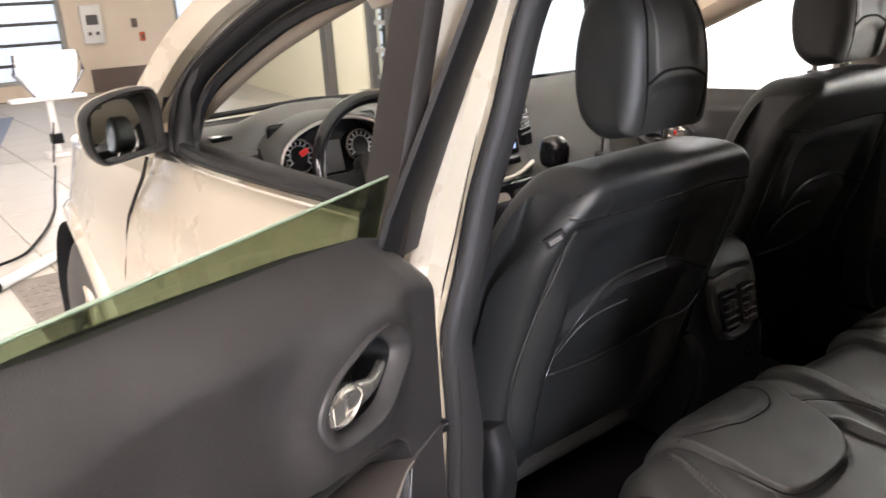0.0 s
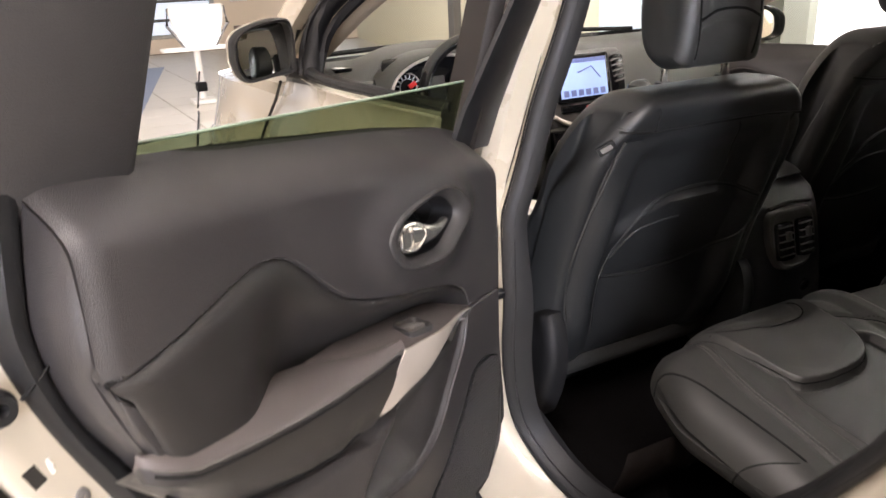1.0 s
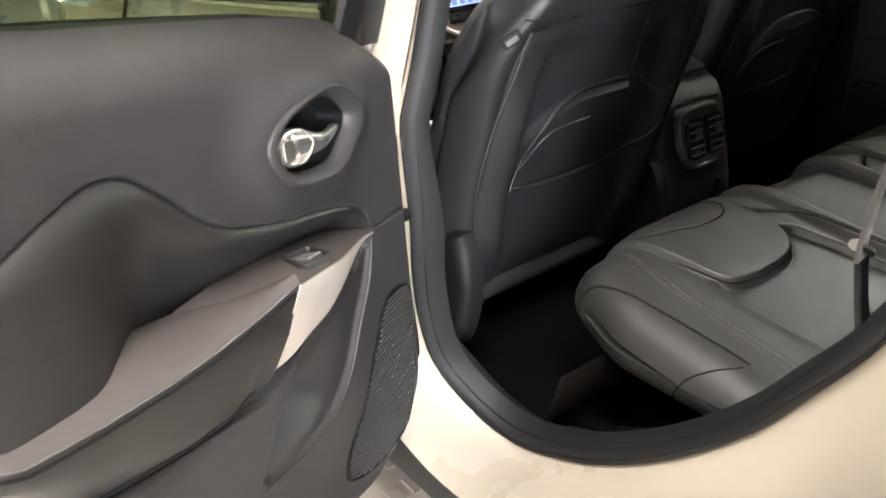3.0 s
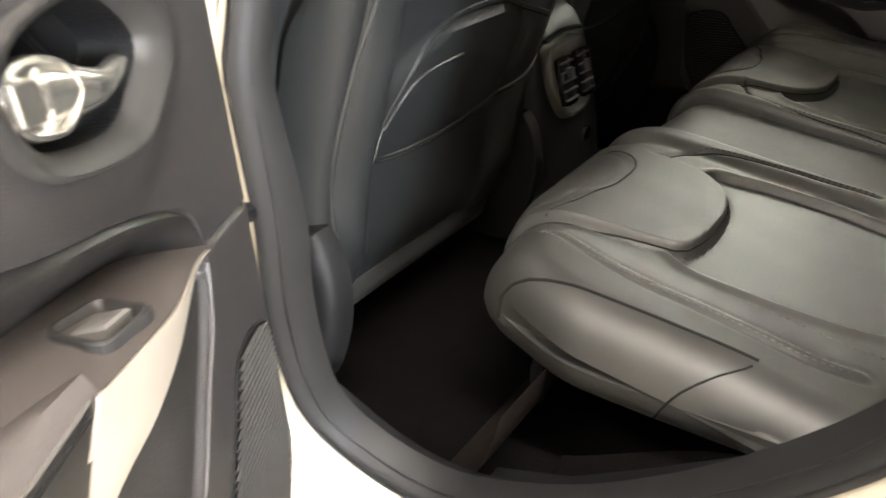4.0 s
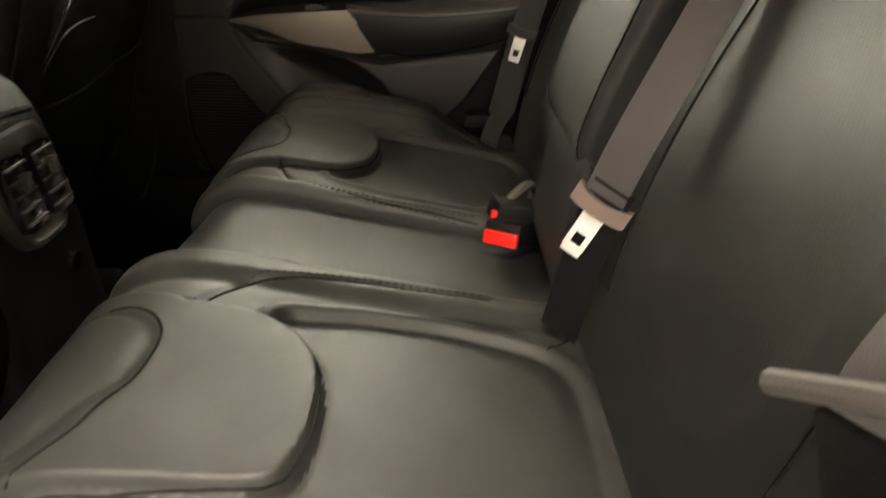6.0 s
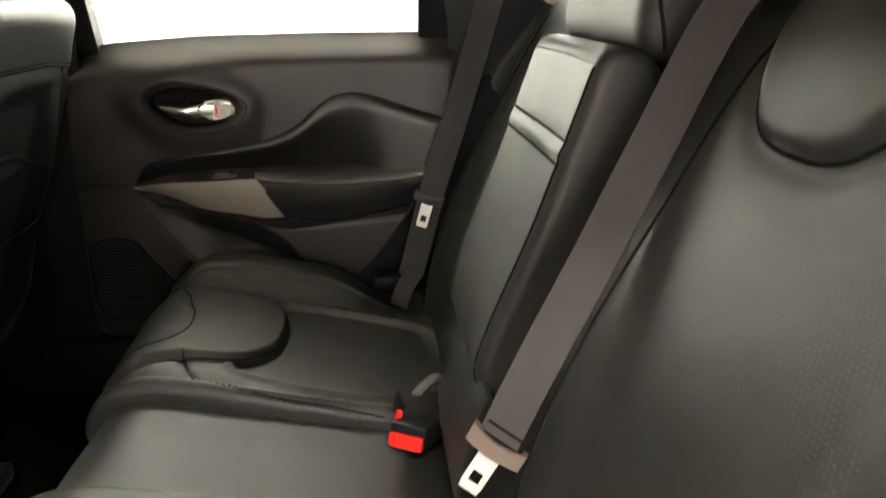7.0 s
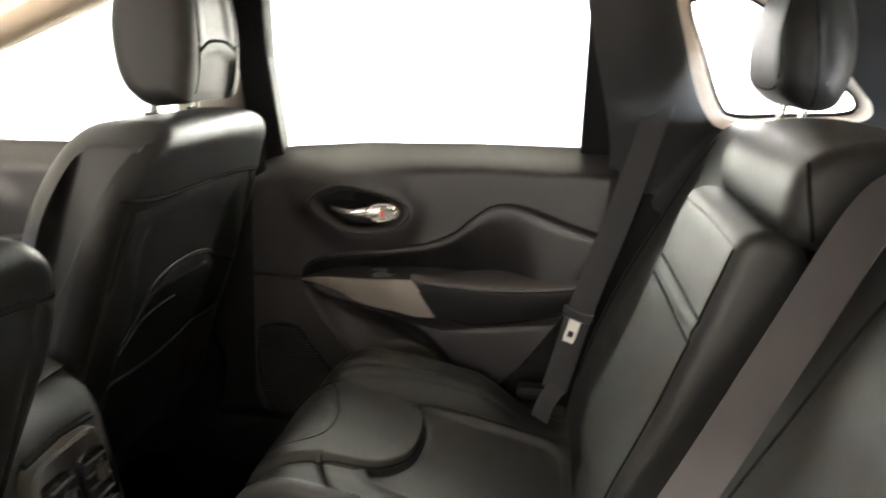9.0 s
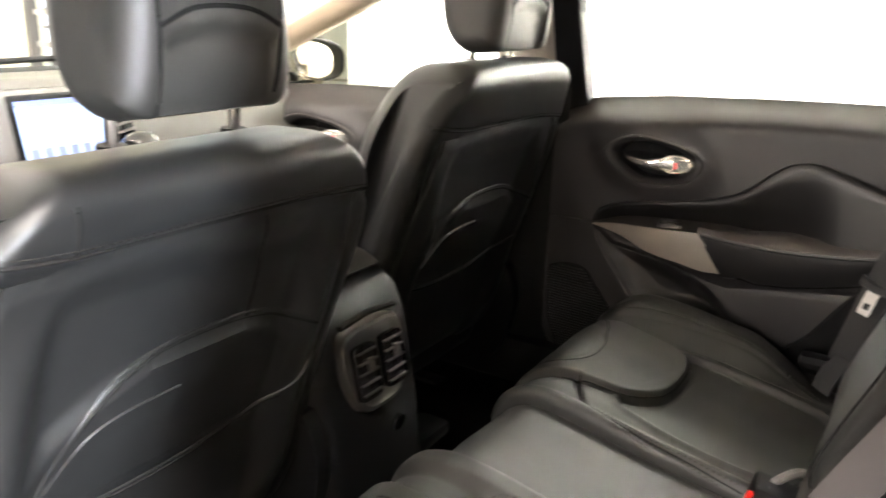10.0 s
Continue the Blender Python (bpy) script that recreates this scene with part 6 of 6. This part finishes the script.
cb_ = thing("seat_belt", "grey woven seat belt hanging over the backrest", "seat belt", "rear seat belts")
path = spline([(-0.128, -0.060, 1.226), (-0.128, -0.030, 1.234), (-0.130, 0.015, 1.214), (-0.148, 0.075, 1.10), (-0.170, 0.128, 1.0), (-0.186, 0.180, 0.90), (-0.182, 0.205, 0.835)], 60)
part("folded_webbing", strap(spline([(-0.185, 0.197, 0.845), (-0.172, 0.212, 0.79), (-0.155, 0.232, 0.68)], 20), 0.040, (0.37, 0.81, 0.45), 0.004), PLASTIC, cb_)
ACROSS = np.array((0.37, 0.81, 0.45))
tw = step(np.linspace(0, 1, 60), 0.05, 0.35)[:, None]
part("webbing", strap(path, 0.039, np.array((0.75, 0.5, 0.25)) * (1 - tw) + ACROSS * tw, 0.003), BELT, cb_)
part("belt_guide", box(-0.185, -0.06, 1.222, -0.115, -0.01, 1.236, 0.006), PLASTIC, cb_)


def tongue(parent, c, along=(-0.05, -0.47, 0.88), across=(-0.37, -0.81, -0.45), dark=False):
    z_ = Vector(along).normalized()
    x_ = (Vector(across) - z_ * Vector(across).dot(z_)).normalized()
    y_ = z_.cross(x_)
    M = Matrix.Translation(Vector(c) + y_ * 0.001) @ Matrix((x_, y_, z_)).transposed().to_4x4()
    crescent = grid(np.array([[(x, y, z0 + 0.008 * (x / 0.031) ** 2 * (1 if z0 > 0 else 0.6)) for y, z0 in ((-0.007, 0.006), (0.004, 0.006), (0.007, 0.002), (0.007, -0.006), (0.004, -0.009), (-0.007, -0.009))] for x in np.linspace(-0.028, 0.028, 15)]), False, True, True)
    part("tongue_grip", moved(crescent, M), BELTDARK if dark else BROWNPL, parent, "moulded plastic tongue grip")
    bms = [box(-0.0135, 0.0, -0.024, 0.0135, 0.003, -0.008, 0.001), box(-0.0135, 0.0, -0.056, -0.0065, 0.003, -0.022, 0.001), box(0.0065, 0.0, -0.056, 0.0135, 0.003, -0.022, 0.001), box(-0.0125, 0.0, -0.062, 0.0125, 0.003, -0.050, 0.001), box(-0.008, 0.0, -0.036, 0.008, 0.003, -0.022, 0.001)]
    part("tongue_plate", moved(join(*bms), M @ Matrix.Diagonal((0.8, 1, 0.85, 1))), STEEL, parent, "bright steel belt tongue")


tongue(cb_, (-0.1800, 0.2080, 0.824))
rb = thing("seat_belt", "dark woven seat belt from the pillar guide", "seat belt", "rear seat belts")
path = spline([(0.652, 0.088, 1.245), (0.645, 0.106, 1.17), (0.634, 0.148, 1.02), (0.622, 0.192, 0.88), (0.618, 0.212, 0.80), (0.614, 0.236, 0.70)], 50)
part("webbing", strap(path, 0.048, (0.30, 1, 0.25), 0.003), BELTDARK, rb)
part("belt_guide", tube(spline([(0.678, 0.045, 1.250), (0.676, 0.085, 1.262), (0.672, 0.125, 1.250)], 20), 0.012, 8), PLASTIC, rb)
part("guide_bolt", tube([(0.690, 0.07, 1.238), (0.655, 0.068, 1.238)], 0.007, 10), CHROME, rb)
tongue(rb, (0.612, 0.203, 0.852), (0.06, -0.27, 1.0), (0.30, 1.0, 0.25), True)
lb = thing("seat_belt", "grey woven seat belt beside the outer backrest bolster", "seat belt", "rear seat belts")
path = spline([(-0.71, 0.09, 1.30), (-0.675, 0.13, 1.16), (-0.638, 0.175, 1.02), (-0.614, 0.196, 0.935), (-0.610, 0.198, 0.908)], 40)
part("webbing", strap(path, 0.046, (1, 0.25, -0.2), 0.003), BELT, lb)
path = spline([(-0.603, 0.200, 0.904), (-0.61, 0.19, 0.86), (-0.625, 0.17, 0.80), (-0.635, 0.16, 0.74)], 24)
part("folded_webbing", strap(path, 0.040, (1, 0.25, -0.2), 0.006), PLASTIC, lb, "dark folded belt end")
part("tongue_grip", tube([(-0.556, 0.212, 0.893), (-0.580, 0.206, 0.906), (-0.612, 0.200, 0.923), (-0.63, 0.198, 0.932)], 0.006, 8), GREYPL, lb)

for c, tilt, bw in (((0.068, 0.262, 0.691), 62, 0.022), ((0.098, 0.256, 0.706), 10, 0.004)):
    b = thing("belt_buckle", "black belt buckle with a red release button", "buckle", "belt buckles")
    M = Matrix.Translation(c) @ Matrix.Rotation(radians(tilt), 4, "Z") @ Matrix.Rotation(radians(14), 4, "X")
    part("body", moved(box(-0.024, -0.035, -0.012, 0.024, 0.03, 0.018, 0.005), M), PLASTIC, b)
    part("release_button", moved(box(-0.022, 0.026, -0.011, -0.022 + 2 * bw, 0.036, 0.006, 0.002), M), RED, b, "bright red release button")
    part("stem", moved(box(-0.018, -0.09, -0.010, 0.018, -0.03, 0.006, 0.004), M), PLASTIC, b)
part("loop", tube(spline([(0.105, 0.262, 0.722), (0.125, 0.240, 0.735), (0.150, 0.226, 0.722), (0.148, 0.232, 0.70), (0.128, 0.250, 0.692), (0.108, 0.266, 0.70)], 30, True), 0.006, 8, True), GREYPL, b, "grey plastic guide loop")
rbk = thing("belt_anchor", "black folded belt anchor beside the cushion", "seat belt")
part("anchor_loop", strap(spline([(0.600, 0.228, 0.715), (0.592, 0.246, 0.69), (0.592, 0.256, 0.66), (0.600, 0.262, 0.63)], 24), 0.034, (0.35, 0.9, 0.3), 0.005), BELTDARK, rbk)
part("anchor_cap", box(0.615, 0.250, 0.672, 0.650, 0.305, 0.700, 0.012), PLASTIC, rbk)

# ---- floor, console ----
fl = thing("rear_carpet", "black carpet in the rear footwell", "carpet")
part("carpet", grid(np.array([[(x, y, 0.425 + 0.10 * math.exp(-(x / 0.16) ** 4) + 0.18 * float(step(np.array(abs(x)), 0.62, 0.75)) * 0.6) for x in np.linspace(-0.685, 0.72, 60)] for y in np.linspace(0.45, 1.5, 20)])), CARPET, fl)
part("seat_riser", grid(np.array([[(x, y, z) for x in np.linspace(-0.70, 0.70, 20)] for y, z in spline([(0.690, 0.424), (0.675, 0.430), (0.635, 0.465), (0.59, 0.52), (0.56, 0.58), (0.545, 0.63)], 14)])), CARPET2, fl, "brown-black carpet under the bench")
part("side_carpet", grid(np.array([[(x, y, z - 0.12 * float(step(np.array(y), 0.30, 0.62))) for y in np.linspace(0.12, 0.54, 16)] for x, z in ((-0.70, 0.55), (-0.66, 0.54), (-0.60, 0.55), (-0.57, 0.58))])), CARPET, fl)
clip = thing("carpet_clip", "small black plastic hook below the cushion", "hook")
part("hook", tube(spline([(-0.500, 0.585, 0.585), (-0.499, 0.612, 0.55), (-0.497, 0.615, 0.505), (-0.495, 0.613, 0.488), (-0.488, 0.618, 0.505)], 20), 0.008, 8), PLASTIC, clip)
part("side_trim", grid(np.array([[(x, y, z) for y, z in ((0.60, 0.475), (0.50, 0.51), (0.42, 0.56), (0.30, 0.64), (0.20, 0.70), (0.10, 0.86), (0.05, 1.0))] for x in (-0.73, -0.68, -0.64, -0.625)])), PLASTIC, car)
# small crank tool in the footwell
tool = thing("seat_rail_cap", "black plastic cover on a front seat rail", "cover")
part("cap", box(0.14, 0.86, 0.50, 0.30, 0.93, 0.53, 0.012), PLASTIC, tool)

con = thing("centre_console", "dark centre console with rear air vents", "console")
prof = [(0.83, 0.44), (0.815, 0.62), (0.83, 0.74), (0.85, 0.83), (0.885, 0.88), (0.99, 0.91), (1.3, 0.92), (1.5, 0.88), (1.6, 0.8), (1.6, 0.44), (1.2, 0.42)]
part("body", pillow(prof, -0.115, 0.135, 0.03, 0.03, 16, 90), PLASTIC, con)
part("lid", pillow([(0.905, 0.885), (0.93, 0.912), (1.1, 0.935), (1.25, 0.938), (1.27, 0.92), (1.1, 0.905)], -0.10, 0.12, 0.015, 0.015, 10, 40), LEATHER, con)
HEX = spline([(-0.062, 0.060), (0.0, 0.066), (0.062, 0.060), (0.074, 0.020), (0.070, -0.020), (0.045, -0.064), (0.0, -0.072), (-0.045, -0.064), (-0.070, -0.020), (-0.074, 0.020)], 40, True)
PLATE_M = Matrix.Translation((0.01, 0.828, 0.775)) @ Matrix.Rotation(radians(-12), 4, "X")
plate_rings = np.array([[(x * k, d, z * k) for x, z in HEX] for k, d in ((1.0, 0.012), (1.0, -0.002), (0.96, -0.008), (0.88, -0.009), (0.82, -0.006), (0.02, -0.006))])
part("rear_plate", moved(grid(plate_rings, False, True), PLATE_M), VENTPL, con, "dark six-sided vent plate")
part("plate_gap", moved(tube([(-0.066, -0.004, 0.072), (0.0, -0.006, 0.079), (0.066, -0.004, 0.072)], 0.0045, 6), PLATE_M), SEAM, con)
for sx in (-0.021, 0.044):
    M = Matrix.Translation((sx, 0.822, 0.785)) @ Matrix.Rotation(radians(-12), 4, "X")
    v = part("air_vent", moved(box(-0.028, -0.010, -0.054, 0.022, 0.0, 0.030, 0.010), M), GLOSSBLACK, con)
    for k in range(5):
        part("vane", moved(box(-0.025, -0.014, -0.045 + 0.016 * k, 0.019, -0.009, -0.0425 + 0.016 * k), M), VENTPL, v, smooth=False)
    part("vent_knob", moved(box(-0.006, -0.020, -0.010, 0.006, -0.010, 0.010, 0.003), M), VENTPL, v)
part("socket", tube([(0.06, 0.83, 0.655), (0.06, 0.812, 0.652)], 0.014, 16), GLOSSBLACK, con)
part("shifter_knob", pillow([(1.30, 1.0), (1.29, 1.05), (1.32, 1.075), (1.36, 1.06), (1.36, 1.0)], -0.02, 0.03, 0.02, 0.02, 6, 30), GLOSSBLACK, con)

# ---- dashboard ----
dash = thing("dashboard", "dark grey dashboard with screen and round gauges", "dashboard")
dp = [(1.62, 0.72), (1.60, 0.86), (1.63, 0.97), (1.655, 1.06), (1.70, 1.125), (1.80, 1.140), (1.95, 1.125), (2.02, 1.08), (2.0, 0.75), (1.8, 0.68)]


def dash_relief(X, Y, Z, N):
    h = 0.045 * np.exp(-(((X + 0.43) / 0.17) ** 4)) * step(Z, 1.0, 1.08) * step(1.85 - Y, 0, 0.1) * step(N[..., 1], 0.3, 0.8)
    return h + 0.03 * np.exp(-((X - 0.03) / 0.14) ** 4) * step(1.75 - Y, 0, 0.1)


part("dash_body", pillow(dp, -0.75, 0.75, 0.04, 0.04, 70, 90, dash_relief), DASH, dash, "grained dark dashboard top")
hoodline = lambda k, d: [(-0.452 + 0.160 * math.cos(a) * k, 1.575 + d, 1.072 + 0.092 * math.sin(a) * k) for a in np.linspace(-0.6, math.pi + 0.6, 40)]
part("instrument_hood", grid(np.array([hoodline(k, d) for k, d in ((1.0, 0.16), (1.08, 0.08), (1.06, 0.0), (1.0, -0.01), (0.93, 0.01), (0.90, 0.09))])), DASH, dash)
part("hood_trim", tube(np.array(hoodline(0.95, -0.006)), 0.004, 8), SATIN, dash, "satin ring round the instruments")
part("instrument_panel", moved(box(-0.145, -0.005, -0.075, 0.145, 0.005, 0.085, 0.01), Matrix.Translation((-0.452, 1.628, 1.07)) @ Matrix.Rotation(radians(-12), 4, "X")), GLOSSBLACK, dash)
for gx in (-0.538, -0.372):
    M = Matrix.Translation((gx, 1.615, 1.078)) @ Matrix.Rotation(radians(78), 4, "X")
    g = part("gauge", moved(tube([(0, 0, -0.004), (0, 0, 0.004)], 0.036, 32), M), GLOSSBLACK, dash)
    part("gauge_ring", moved(tube([(0.038 * math.cos(a), 0.038 * math.sin(a), 0.004) for a in np.linspace(0, 2 * math.pi, 40, endpoint=False)], 0.003, 6, True), M), CHROME, g)
    bms = [moved(box(0.026, -0.0013, 0.005, 0.034, 0.0013, 0.007), M @ Matrix.Rotation(radians(-40 + 23 * k), 4, "Z")) for k in range(12)]
    part("gauge_marks", join(*bms), WHITELBL, g, smooth=False)
    part("gauge_arc", moved(tube([(0.024 * math.cos(a), 0.024 * math.sin(a), 0.005) for a in np.linspace(-0.7, 3.84, 30)], 0.0012, 5), M), WHITELBL, g)
    if gx < -0.4:
        part("gauge_needle", moved(box(0.002, -0.006, 0.006, 0.026, 0.008, 0.009, 0.003), M @ Matrix.Rotation(radians(25), 4, "Z")), RED, g, "lit red needle area")
part("display", moved(box(-0.030, -0.002, -0.045, 0.030, 0.0, 0.030), Matrix.Translation((-0.455, 1.614, 1.072)) @ Matrix.Rotation(radians(-12), 4, "X")), GREYPL, dash, smooth=False)
sw = thing("steering_wheel", "black leather steering wheel with gloss rim", "steering wheel")
M = Matrix.Translation((-0.375, 1.48, 1.03)) @ Matrix.Rotation(radians(68), 4, "X")
part("rim", moved(tube([(0.182 * math.cos(a), 0.182 * math.sin(a), 0) for a in np.linspace(0, 2 * math.pi, 64, endpoint=False)], 0.016, 12, True), M), GLOSSBLACK, sw)
part("hub", moved(box(-0.075, -0.06, -0.045, 0.075, 0.055, 0.012, 0.025, 3), M), LEATHER, sw)
for a in (0, 180, 270):
    part("spoke", moved(box(0.06, -0.022, -0.02, 0.175, 0.022, 0.0, 0.006), M @ Matrix.Rotation(radians(a), 4, "Z")), SATIN if a == 270 else PLASTIC, sw)
part("column", moved(tube([(0, 0, -0.03), (0, 0, -0.2)], 0.05, 16), M), PLASTIC, sw)
# centre screen
M = Matrix.Translation((0.035, 1.612, 1.045)) @ Matrix.Rotation(radians(-12), 4, "X")
cs = part("centre_panel", moved(box(-0.135, -0.004, -0.135, 0.155, 0.03, 0.085, 0.02, 3), M), GREYPL, dash, "grey framed centre panel")
part("screen_bezel", moved(box(-0.098, -0.009, -0.066, 0.098, -0.003, 0.072, 0.006), M), GLOSSBLACK, cs)
part("screen", moved(box(-0.086, -0.012, -0.052, 0.086, -0.0092, 0.060), M), SCREEN, cs, "lit pale blue navigation screen", smooth=False)
for k in range(6):
    part("screen_icon", moved(box(-0.078 + 0.027 * k, -0.0135, -0.048, -0.060 + 0.027 * k, -0.0122, -0.030), M), ICON, cs, smooth=False)
part("status_bar", moved(box(-0.086, -0.0135, 0.048, 0.086, -0.0122, 0.060), M), ICON, cs, smooth=False)
part("screen_route", moved(tube([(-0.02, -0.0135, 0.02), (0.03, -0.0135, 0.035), (0.06, -0.0135, 0.0)], 0.0022, 5), M), ICON, cs)
for sgn, x in ((1, 0.128),):
    vn = part("side_vent", moved(box(x - 0.022, -0.012, -0.05, x + 0.026, 0.0, 0.06, 0.010), M), GLOSSBLACK, cs)
    for k in range(6):
        part("vane", moved(box(x - 0.018, -0.017, -0.042 + 0.016 * k, x + 0.022, -0.011, -0.037 + 0.016 * k), M @ Matrix.Rotation(radians(-10), 4, "Y")), GREYPL, vn, smooth=False)
part("button_row", moved(box(-0.09, -0.010, -0.095, 0.10, -0.002, -0.072, 0.004), M), GLOSSBLACK, cs)
part("hazard_button", moved(box(0.0, -0.013, -0.089, 0.025, -0.009, -0.079, 0.002), M), RED, cs)
part("stack_trim", moved(tube(spline([(-0.12, -0.012, -0.10), (-0.06, -0.016, -0.128), (0.06, -0.016, -0.128), (0.14, -0.012, -0.10)], 24), 0.007, 8), M), SATIN, cs)
for k, x in enumerate((-0.10, 0.0, 0.10)):
    part("climate_knob", moved(tube([(x, 0.0, -0.185), (x, -0.03, -0.185)], 0.020, 20), M), SATIN, cs)
part("climate_panel", moved(box(-0.13, -0.006, -0.25, 0.14, 0.03, -0.14, 0.012), M), GLOSSBLACK, cs)
part("speaker_cover", box(-0.705, 1.70, 1.122, -0.655, 1.755, 1.136, 0.003), GLOSSBLACK, dash)
part("corner_vent", moved(box(-0.055, -0.02, -0.012, 0.055, 0.02, 0.012, 0.008), Matrix.Translation((-0.66, 1.63, 1.085)) @ Matrix.Rotation(radians(18), 4, "Z") @ Matrix.Rotation(radians(40), 4, "X")), GLOSSBLACK, dash)

# ---- floor tiles ----
tile_bm = box(-0.295, -0.295, -0.008, 0.295, 0.295, 0.0, 0.003, 1)
tile_me = bpy.data.meshes.new("tile")
tile_bm.to_mesh(tile_me)
tile_bm.free()
tile_me.materials.append(TILE)
floor_ob = bpy.data.objects["floor"]
for i in range(10):
    for j in range(26):
        t_ = bpy.data.objects.new("tile", tile_me)
        scene.collection.objects.link(t_)
        t_.parent = floor_ob
        t_.location = (-3.305 + 0.6 * i, -0.705 + 0.6 * j, GZ)
far = [box(x, y, GZ - 0.008, x + 0.59, y + 0.59, GZ) for x in np.arange(X0, X1 - 0.5, 0.6) for y in np.arange(Y0, Y1 - 0.5, 0.6) if not (-3.7 < x < 2.3 and -1.1 < y < 14.5)]
tagged(part("far_tiles", join(*far), TILE, floor_ob, smooth=False), kind="stuff")
